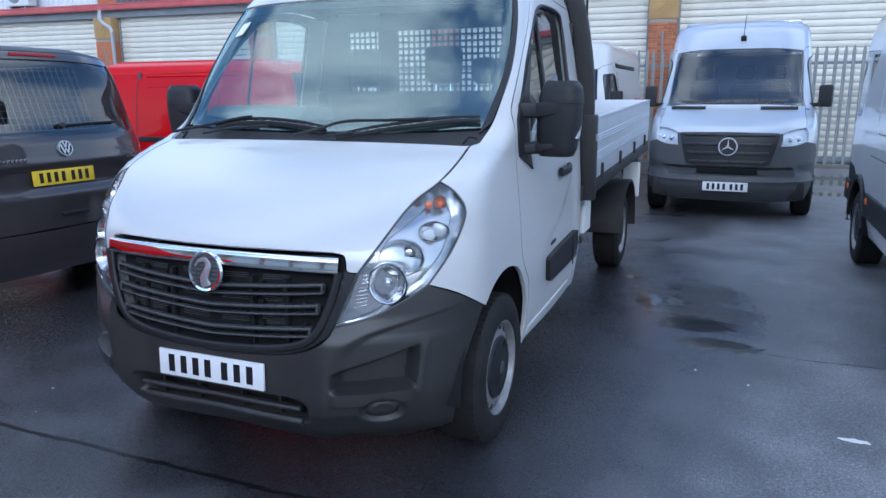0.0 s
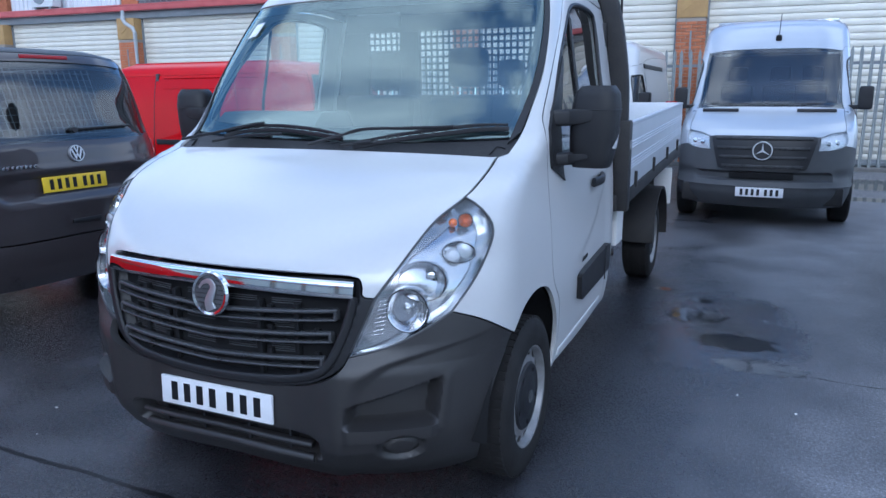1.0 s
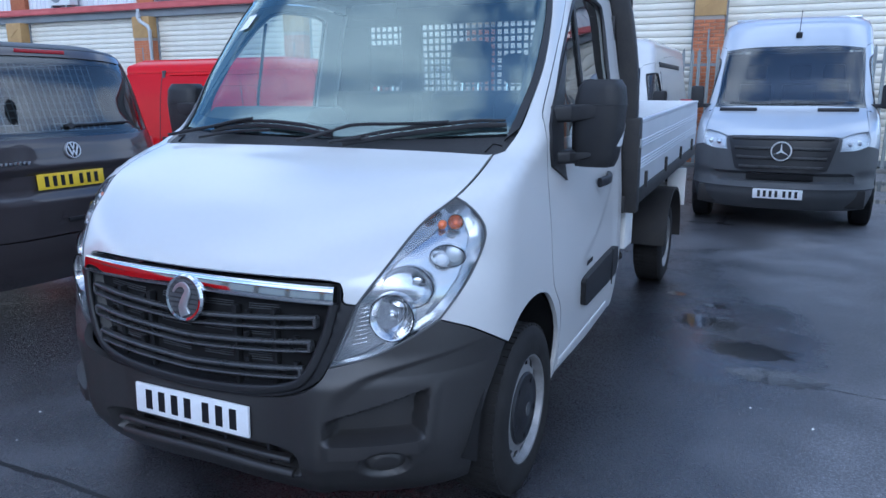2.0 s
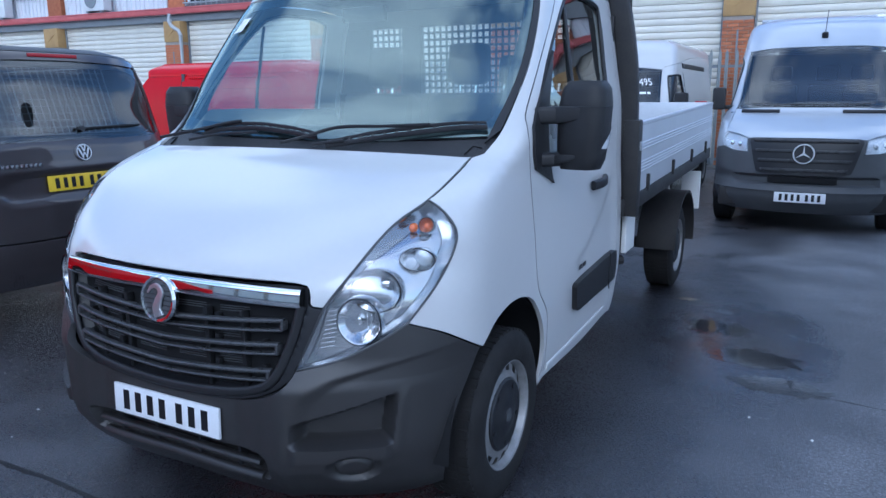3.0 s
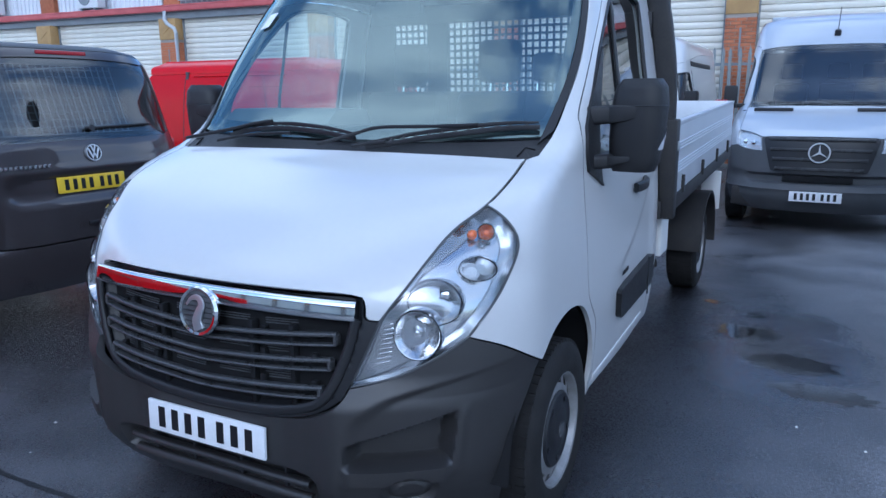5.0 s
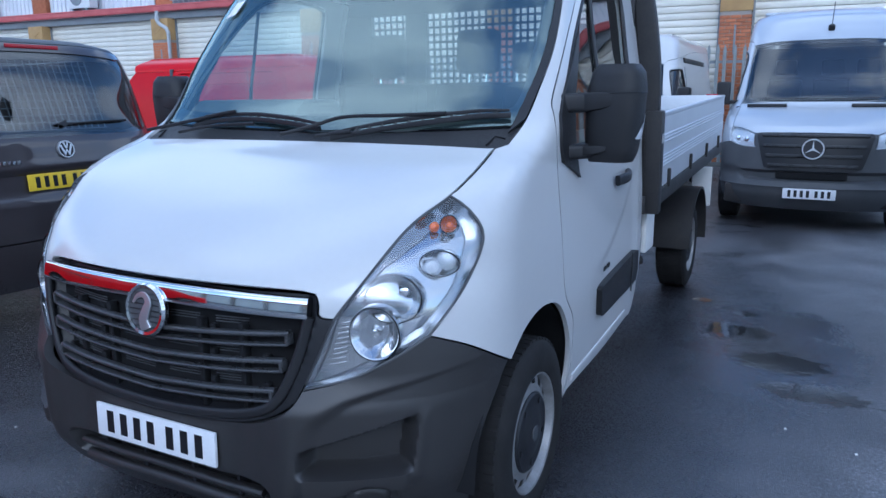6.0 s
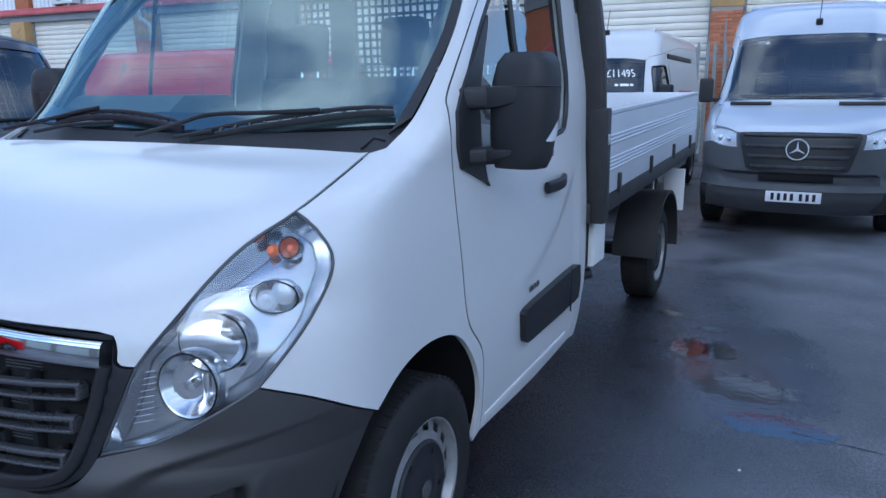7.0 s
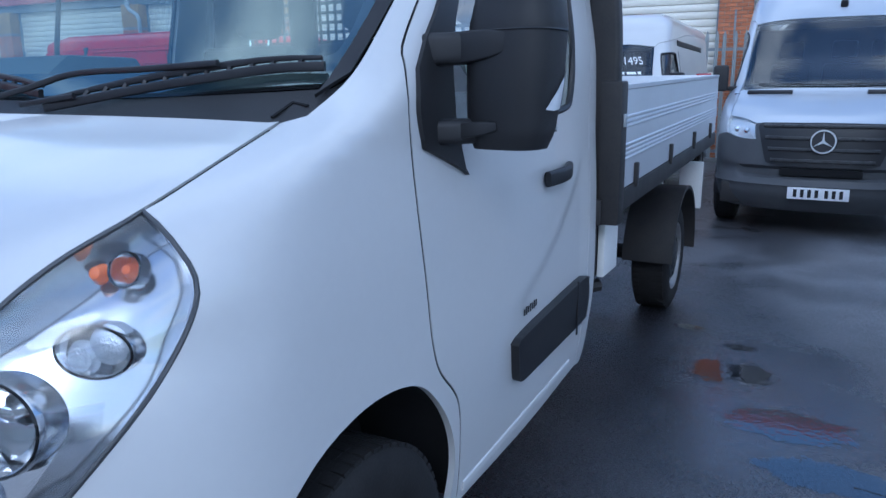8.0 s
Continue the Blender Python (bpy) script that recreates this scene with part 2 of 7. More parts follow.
class Shell:
    """A vehicle's outer skin: at each height a rounded plan outline, with its nose, half width, corner depth and corner squareness."""

    def __init__(self, nose, half, deep, power, cy):
        self.nose, self.half, self.deep, self.power, self.cy = knots(nose), knots(half), knots(deep), knots(power), cy

    def level(self, x, y, z):
        D, W, n = self.deep(z), self.half(z), self.power(z)
        return (np.abs(x) / W) ** n + (np.maximum(0, self.nose(z) + D - y) / D) ** n

    def flat(self, x, y, z):
        """A place near the skin as its angle round the middle and its height."""
        return math.atan2(x, self.cy - y), z

    def at(self, th, z):
        th, z = np.broadcast_arrays(np.asarray(th, float), np.asarray(z, float))
        lo, hi = np.full(th.shape, 0.02), np.full(th.shape, 8.0)
        for _ in range(44):
            r = (lo + hi) / 2
            inside = self.level(r * np.sin(th), self.cy - r * np.cos(th), z) < 1
            lo, hi = np.where(inside, r, lo), np.where(inside, hi, r)
        r = (lo + hi) / 2
        return np.stack([r * np.sin(th), self.cy - r * np.cos(th), z], -1)

    def normal(self, th, z, e=0.004):
        a = self.at(th + e, z) - self.at(th - e, z)
        b = self.at(th, z + e) - self.at(th, z - e)
        n = np.cross(a, b)
        return n / np.maximum(np.linalg.norm(n, axis=-1, keepdims=True), 1e-9)

    def place(self, x, y, z, off=0.0):
        """The place on the skin nearest in plan to (x, y), moved out by off."""
        th = np.array(math.atan2(x, self.cy - y))
        return Vector(self.at(th, np.array(z)) + off * self.normal(th, np.array(z)))


def spline(points, step=0.02):
    """A smooth line through 2D points (Catmull-Rom), sampled about every step."""
    p = np.array(points, float)
    if len(p) == 2:
        n = max(1, int(np.linalg.norm(p[1] - p[0]) / step))
        return [tuple(p[0] + (p[1] - p[0]) * i / n) for i in range(n + 1)]
    q = np.vstack([2 * p[0] - p[1], p, 2 * p[-1] - p[-2]])
    out = []
    for i in range(1, len(q) - 2):
        n = max(2, int(np.linalg.norm(q[i + 1] - q[i]) / step))
        for j in range(n):
            t = j / n
            out.append(tuple(0.5 * (2 * q[i] + (q[i + 1] - q[i - 1]) * t + (2 * q[i - 1] - 5 * q[i] + 4 * q[i + 1] - q[i + 2]) * t * t + (3 * q[i] - q[i - 1] - 3 * q[i + 1] + q[i + 2]) * t**3)))
    out.append(tuple(p[-1]))
    return out


def within(poly, pts):
    """Which of the points lie inside the polygon."""
    x, y = pts[:, 0], pts[:, 1]
    inside = np.zeros(len(pts), bool)
    q = np.roll(poly, -1, axis=0)
    for (x0, y0), (x1, y1) in zip(poly, q):
        if y0 != y1:
            hit = ((y0 > y) != (y1 > y)) & (x < (x1 - x0) * (y - y0) / (y1 - y0) + x0)
            inside ^= hit
    return inside


def gap_to(poly, pts):
    q = np.roll(poly, -1, axis=0)
    best = np.full(len(pts), 9.0)
    for a, b in zip(poly, q):
        ab = b - a
        t = np.clip(((pts - a) @ ab) / max(ab @ ab, 1e-12), 0, 1)
        best = np.minimum(best, np.linalg.norm(pts - (a + t[:, None] * ab), axis=1))
    return best


R_FLAT = 1.35


def outline(shell, curves, step=0.02):
    """A closed outline from curves of places, each smooth in itself, laid out flat."""
    pts = []
    for c in curves:
        flat = [(shell.flat(*p)[0] * R_FLAT, p[2]) for p in c]
        pts += spline(flat, step)[:-1] if len(flat) > 1 else flat
    out = [pts[0]]
    for p in pts[1:]:
        if math.dist(p, out[-1]) > 1e-4:
            out.append(p)
    if math.dist(out[0], out[-1]) < 1e-4:
        out.pop()
    return np.array(out)


def inset(poly, gap):
    """The outline drawn in by gap."""
    area = 0.5 * np.sum(poly[:, 0] * np.roll(poly[:, 1], -1) - np.roll(poly[:, 0], -1) * poly[:, 1])
    t = np.roll(poly, -1, axis=0) - np.roll(poly, 1, axis=0)
    n = np.stack([-t[:, 1], t[:, 0]], -1) * (1 if area > 0 else -1)
    return poly + gap * n / np.maximum(np.linalg.norm(n, axis=1, keepdims=True), 1e-9)


def panel(shell, name, curves, material, parent, off=0.0, gap=0.0022, thick=0.018, res=0.035, holes=(), mirror=False, label="", shape=None, step=0.02):
    """One panel of a shell, cut along its outline, with turned-in edges. shape(th, z): how far it is pressed out or in."""
    sign = -1.0 if mirror else 1.0
    loops = [inset(outline(shell, curves, step), gap)] + [inset(outline(shell, h, step), -gap) for h in holes]
    lo, hi = loops[0].min(0), loops[0].max(0)
    gx, gy = np.meshgrid(np.arange(lo[0] + res / 2, hi[0], res), np.arange(lo[1] + res / 2, hi[1], res))
    inner = np.stack([gx.ravel() + 1e-4, gy.ravel() + 1.3e-4], -1)
    inner = inner[within(loops[0], inner)]
    for k, lp in enumerate(loops):
        if k:
            inner = inner[~within(lp, inner)]
        inner = inner[gap_to(lp, inner) > 0.45 * res]
    coords, edges = [], []
    for lp in loops:
        base = len(coords)
        coords += [Vector(p) for p in lp]
        edges += [(base + i, base + (i + 1) % len(lp)) for i in range(len(lp))]
    rim_edges = list(edges)
    coords += [Vector(p) for p in inner]
    vs, _, fs, orig, *_ = geometry.delaunay_2d_cdt(coords, edges, [], 1, 1e-6)
    pts = np.array([tuple(v) for v in vs])
    where = {}
    for i, o in enumerate(orig):
        for k in o:
            where[k] = i
    tri = np.array([f for f in fs if len(f) == 3])
    mid = pts[tri].mean(1)
    keep = within(loops[0], mid)
    for lp in loops[1:]:
        keep &= ~within(lp, mid)
    tri = tri[keep]
    th, z = sign * pts[:, 0] / R_FLAT, pts[:, 1]
    pos, nor = shell.at(th, z), shell.normal(th, z)
    push = off + (shape(pts[:, 0] / R_FLAT, z) if shape else 0.0)
    pos = pos + (np.zeros(len(pos)) + push)[:, None] * nor
    face_n = np.cross(pos[tri[:, 1]] - pos[tri[:, 0]], pos[tri[:, 2]] - pos[tri[:, 0]])
    flip = (face_n * nor[tri[:, 0]]).sum(-1) < 0
    tri[flip] = tri[flip][:, ::-1]
    verts, faces = [tuple(p) for p in pos], [tuple(f) for f in tri.tolist()]
    normals = nor.copy()
    # Turned-in edge.
    rim = sorted({where[a] for e in rim_edges for a in e if a in where})
    low = {v: len(verts) + i for i, v in enumerate(rim)}
    verts += [tuple(pos[v] - thick * nor[v]) for v in rim]
    top = {v: len(verts) + i for i, v in enumerate(rim)}
    verts += [tuple(pos[v]) for v in rim]
    used = {}
    for f in tri.tolist():
        for i in range(3):
            used[(f[i], f[(i + 1) % 3])] = 1
    for a, b in rim_edges:
        if a in where and b in where:
            a, b = where[a], where[b]
            if (a, b) not in used and (b, a) in used:
                a, b = b, a
            if (a, b) in used:
                faces.append((top[b], top[a], low[a], low[b]))
    me = bpy.data.meshes.new(name)
    me.from_pydata(verts, [], faces)
    me.materials.append(material)
    me.shade_smooth()
    if shape is None:
        cn = [tuple(n) for n in normals]
        plain = [tuple(v.normal) for v in me.vertices]
        me.normals_split_custom_set_from_vertices(cn + plain[len(cn):])
    else:
        me.set_sharp_from_angle(angle=radians(40))
    ob = new(name, me)
    ob.parent = parent
    return tagged(ob, label) if label else ob


def box_bm(bm, size, m, bevel=0.0, segs=2):
    """Adds a box of that size at the pose m, with rounded edges."""
    made = bmesh.ops.create_cube(bm, size=1.0)["verts"]
    bmesh.ops.scale(bm, vec=size, verts=made)
    if bevel:
        es = list({e for v in made for e in v.link_edges})
        made = bmesh.ops.bevel(bm, geom=es + made, offset=bevel, segments=segs, profile=0.6, affect="EDGES")["verts"]
    bmesh.ops.transform(bm, matrix=m, verts=list(made))
    return bm


def box(size, m, bevel=0.0, segs=2):
    return box_bm(bmesh.new(), size, m, bevel, segs)


def span(x0, x1, y0, y1, z0, z1, bevel=0.0, segs=2):
    return box((x1 - x0, y1 - y0, z1 - z0), pose((x0 + x1) / 2, (y0 + y1) / 2, (z0 + z1) / 2), bevel, segs)


def lathe_bm(bm, profile, m, segs=48, keep=None):
    """Turns a profile of (radius, height) round its axis z, then lays it at m. keep(i, j): which facets to keep."""
    rings = []
    for r, h in profile:
        rings.append([bm.verts.new(m @ Vector((r * math.cos(2 * math.pi * i / segs), r * math.sin(2 * math.pi * i / segs), h))) for i in range(segs)])
    for j in range(len(rings) - 1):
        for i in range(segs):
            if keep is None or keep(i, j):
                bm.faces.new((rings[j][i], rings[j][(i + 1) % segs], rings[j + 1][(i + 1) % segs], rings[j + 1][i]))
    bmesh.ops.remove_doubles(bm, verts=bm.verts, dist=1e-5)
    return bm


def lathe(profile, m=Matrix(), segs=48, keep=None):
    return lathe_bm(bmesh.new(), profile, m, segs, keep)


def sweep(points, shape, up=(0, 0, 1), closed=False, scales=None):
    """A profile of (across, up) drawn along a line of places."""
    bm = bmesh.new()
    p = [Vector(q) for q in points]
    n = len(p)
    rings = []
    for i in range(n):
        a, b = (p[i - 1], p[(i + 1) % n]) if closed else (p[max(0, i - 1)], p[min(n - 1, i + 1)])
        t = (b - a).normalized()
        upv = Vector(up(i) if callable(up) else up)
        side = t.cross(upv)
        side = side.normalized() if side.length > 1e-6 else Vector((1, 0, 0))
        lift = side.cross(t).normalized()
        k = scales[i] if scales else 1.0
        rings.append([bm.verts.new(p[i] + k * (u * side + v * lift)) for u, v in shape])
    m = len(shape)
    for i in range(n if closed else n - 1):
        for j in range(m):
            bm.faces.new((rings[i][j], rings[i][(j + 1) % m], rings[(i + 1) % n][(j + 1) % m], rings[(i + 1) % n][j]))
    if not closed:
        bm.faces.new(rings[0][::-1])
        bm.faces.new(rings[-1])
    bmesh.ops.recalc_face_normals(bm, faces=bm.faces)
    return bm


def round_profile(w, h, r=0.3, n=4):
    """A rounded rectangle as a profile."""
    r = r * min(w, h)
    out = []
    for cx, cy, a0 in ((w / 2 - r, h / 2 - r, 0), (-w / 2 + r, h / 2 - r, 90), (-w / 2 + r, -h / 2 + r, 180), (w / 2 - r, -h / 2 + r, 270)):
        out += [(cx + r * math.cos(radians(a0 + 90 * i / n)), cy + r * math.sin(radians(a0 + 90 * i / n))) for i in range(n + 1)]
    return out


def tube(points, r, segs=8, **kw):
    return sweep(points, [(r * math.cos(2 * math.pi * i / segs), r * math.sin(2 * math.pi * i / segs)) for i in range(segs)], **kw)


def slab(pts, depth, m=Matrix(), bevel=0.0):
    """A flat outline of (x, y), thickened along z, laid at m."""
    bm = bmesh.new()
    f = bm.faces.new([bm.verts.new((x, y, 0)) for x, y in pts])
    ret = bmesh.ops.extrude_face_region(bm, geom=[f])
    bmesh.ops.translate(bm, vec=(0, 0, depth), verts=[v for v in ret["geom"] if isinstance(v, bmesh.types.BMVert)])
    bmesh.ops.recalc_face_normals(bm, faces=bm.faces)
    if bevel:
        bmesh.ops.bevel(bm, geom=list(bm.edges), offset=bevel, segments=2, profile=0.6, affect="EDGES")
    bmesh.ops.transform(bm, matrix=m, verts=bm.verts)
    return bm


def lettering(name, body, size, m, material, parent, label, extrude=0.0006, squeeze=1.0):
    """Letters of the built-in font as a mesh, in the plane of m (x along, y up)."""
    cu = bpy.data.curves.new(name, "FONT")
    cu.body, cu.size, cu.extrude, cu.resolution_u = body, size, extrude, 3
    cu.align_x, cu.align_y = "CENTER", "CENTER"
    tmp = bpy.data.objects.new(name, cu)
    scene.collection.objects.link(tmp)
    me = bpy.data.meshes.new_from_object(tmp.evaluated_get(bpy.context.evaluated_depsgraph_get()))
    bpy.data.objects.remove(tmp)
    me.transform(m @ Matrix.Diagonal((squeeze, 1, 1, 1)))
    return part_mesh(name, me, material, parent, label, 0)


# ---- the yard ----
def ground_material():
    m = bpy.data.materials.new("wet_asphalt")
    m.use_nodes = True
    n, l = m.node_tree.nodes, m.node_tree.links
    b = n["Principled BSDF"]
    b.inputs["Specular IOR Level"].default_value = 1.0
    b.inputs["IOR"].default_value = 1.55
    tc = n.new("ShaderNodeTexCoord")
    wet, patch, grit, grain = (n.new("ShaderNodeTexNoise") for _ in range(4))
    for node, sc, det in ((wet, 0.45, 3), (patch, 2.2, 6), (grit, 70, 6), (grain, 320, 2)):
        node.inputs["Scale"].default_value, node.inputs["Detail"].default_value = sc, det
        l.new(tc.outputs["Object"], node.inputs["Vector"])
    def node(op, x, y, clamp=False):
        nd = n.new("ShaderNodeMath")
        nd.operation, nd.use_clamp = op, clamp
        for i, v in enumerate((x, y)):
            if isinstance(v, (int, float)):
                nd.inputs[i].default_value = v
            else:
                l.new(v, nd.inputs[i])
        return nd.outputs[0]

    def spread(v, a, b, lo, hi):
        mr = n.new("ShaderNodeMapRange")
        for k, x in (("From Min", a), ("From Max", b), ("To Min", lo), ("To Max", hi)):
            mr.inputs[k].default_value = x
        l.new(v, mr.inputs["Value"])
        return mr.outputs["Result"]

    sep = n.new("ShaderNodeSeparateXYZ")
    l.new(tc.outputs["Object"], sep.inputs[0])
    # Drier strip along the front of the yard, wet film round the puddles. Far ground paled in place of its reflection.
    dry_lit = node("ADD", spread(sep.outputs["Y"], 0.2, 2.2, 0.35, -0.1), node("ADD", wet.outputs["Fac"], spread(sep.outputs["Y"], 3.2, 6.0, 0.0, 0.6)))
    # Shade painted in beside the truck, brightness painted in to its right.
    dry_lit = node("ADD", dry_lit, spread(sep.outputs["X"], 1.2, 2.5, -0.66, 0.4))
    dry_lit = spread(node("ADD", dry_lit, node("MULTIPLY", patch.outputs["Fac"], 0.4)), 0.36, 1.1, 0.0, 1.0)
    film = n.new("ShaderNodeVectorMath")
    film.operation = "DISTANCE"
    squash = n.new("ShaderNodeMapping")
    squash.inputs["Scale"].default_value = (1.6, 1.0, 1.0)
    squash.inputs["Rotation"].default_value = (0, 0, 0.35)
    l.new(tc.outputs["Object"], squash.inputs["Vector"])
    l.new(squash.outputs["Vector"], film.inputs[0])
    film.inputs[1].default_value = tuple((pose(0, 0, 0, 0, 0, math.degrees(0.35)) @ Vector((1.6 * 1.6, 3.2, 0))))
    soak = spread(node("ADD", film.outputs["Value"], node("MULTIPLY", patch.outputs["Fac"], 0.9)), 0.75, 1.5, 1.0, 0.0)
    dry_lit = node("SUBTRACT", dry_lit, node("MULTIPLY", soak, 0.45), True)
    tone_ = node("ADD", node("MULTIPLY", patch.outputs["Fac"], 0.4), node("MULTIPLY", grit.outputs["Fac"], 0.6))
    ramp = n.new("ShaderNodeValToRGB")
    ramp.color_ramp.elements[0].position, ramp.color_ramp.elements[1].position = 0.38, 0.63
    ramp.color_ramp.elements[0].color, ramp.color_ramp.elements[1].color = (0.011, 0.011, 0.0135, 1), (0.036, 0.0355, 0.042, 1)
    l.new(tone_, ramp.inputs["Fac"])
    pale = n.new("ShaderNodeValToRGB")
    pale.color_ramp.elements[0].position, pale.color_ramp.elements[1].position = 0.4, 0.66
    pale.color_ramp.elements[0].color, pale.color_ramp.elements[1].color = (0.07, 0.07, 0.0765, 1), (0.24, 0.239, 0.256, 1)
    l.new(tone_, pale.inputs["Fac"])
    blend_ = n.new("ShaderNodeMix")
    blend_.data_type = "RGBA"
    l.new(dry_lit, blend_.inputs["Factor"])
    l.new(ramp.outputs["Color"], blend_.inputs["A"])
    l.new(pale.outputs["Color"], blend_.inputs["B"])
    # Stone chips of many tones in the binder, a few brightened to imitate wet sparkle.
    chips = n.new("ShaderNodeTexVoronoi")
    chips.inputs["Scale"].default_value = 210.0
    l.new(tc.outputs["Object"], chips.inputs["Vector"])
    chip_tone = n.new("ShaderNodeSeparateColor")
    l.new(chips.outputs["Color"], chip_tone.inputs["Color"])
    speck = spread(chip_tone.outputs["Red"], 0.0, 1.0, 0.62, 1.38)
    speck = node("ADD", speck, spread(chip_tone.outputs["Green"], 0.94, 1.0, 0.0, 1.6))
    toned = n.new("ShaderNodeVectorMath")
    toned.operation = "SCALE"
    l.new(blend_.outputs["Result"], toned.inputs[0])
    l.new(speck, toned.inputs["Scale"])
    l.new(toned.outputs["Vector"], b.inputs["Base Color"])
    rough = node("ADD", spread(dry_lit, 0, 1, 0.3, 0.5), node("MULTIPLY", soak, -0.2))
    rough = node("ADD", rough, spread(patch.outputs["Fac"], 0.3, 0.7, -0.03, 0.03))
    rough = node("ADD", rough, spread(chip_tone.outputs["Blue"], 0.0, 1.0, -0.07, 0.07))
    l.new(rough, b.inputs["Roughness"])
    bump = n.new("ShaderNodeBump")
    bump.inputs["Distance"].default_value = 0.004
    l.new(spread(node("SUBTRACT", dry_lit, soak), -1.0, 1.0, 0.08, 1.0), bump.inputs["Strength"])
    l.new(node("ADD", grit.outputs["Fac"], node("ADD", node("MULTIPLY", grain.outputs["Fac"], 0.3), node("MULTIPLY", chips.outputs["Distance"], -0.5))), bump.inputs["Height"])
    l.new(bump.outputs["Normal"], b.inputs["Normal"])
    return m


ASPHALT = ground_material()
bm = bmesh.new()
bmesh.ops.create_grid(bm, x_segments=60, y_segments=60, size=300)
for v in bm.verts:
    d = math.hypot(v.co.x, v.co.y)
    v.co.z = -0.004 * max(0, d - 40)
tagged(part("ground", bm, ASPHALT, None, "", 0), "wet dark grey asphalt yard with puddles", "ground", kind="structure")


# ---- the row of workshop units and the fence ----
BRICK = mat("orange_brick", (0.46, 0.17, 0.075), 0.8, col2=(0.33, 0.11, 0.05), scale=9, fine=70, bump=0.003, objvar=0.22)
MORTAR = mat("mortar", (0.34, 0.3, 0.26), 0.9, scale=12, fine=120, bump=0.002)
STONE = mat("tan_cast_stone", (0.46, 0.3, 0.12), 0.75, col2=(0.36, 0.22, 0.09), scale=5, fine=60, bump=0.002)
SHUTTER = mat("cream_shutter_steel", (0.74, 0.71, 0.62), 0.42, col2=(0.65, 0.62, 0.54), scale=2.5, fine=40, objvar=0.05)
LINTEL = mat("grey_lintel_steel", (0.23, 0.25, 0.27), 0.45, col2=(0.18, 0.195, 0.21), scale=3, fine=50)
REDTRIM = mat("faded_red_gutter", (0.62, 0.16, 0.16), 0.4, col2=(0.5, 0.11, 0.11), scale=3, fine=50)
CLADDING = mat("pale_wall_cladding", (0.72, 0.74, 0.78), 0.4, col2=(0.62, 0.65, 0.69), scale=2, fine=30)
PIPE = mat("grey_white_pipe", (0.5, 0.52, 0.54), 0.4, scale=5, fine=60)
DARKGLASS = mat("dark_window_glass", (0.02, 0.025, 0.03), 0.05, scale=3, fine=30, rvar=0.03)
WALL = pose(0, 15.9, 0, 0, 0, 3.55)
BAY, PIER_W, PIER_X = 5.34, 0.63, 0.045


def setting(name, bm, material, m, label, parent=None, category=""):
    ob = part(name, bm, material, parent, "")
    if parent is None:
        ob.matrix_world = m
    return tagged(ob, label, category or name.split("_")[0], kind="structure")


def brick_face(width, z0, z1, y, course=0.075):
    """Places of the bricks of one pier face: middle x, z and length."""
    out = []
    n = int((z1 - z0) / course)
    for j in range(n):
        x, z = -width / 2, z0 + (j + 0.5) * course
        lens = (0.205, 0.205, 0.2) if j % 2 else (0.1, 0.205, 0.205, 0.09)
        for ln in lens:
            out.append((x + ln / 2, z, ln))
            x += ln + 0.01
    return out


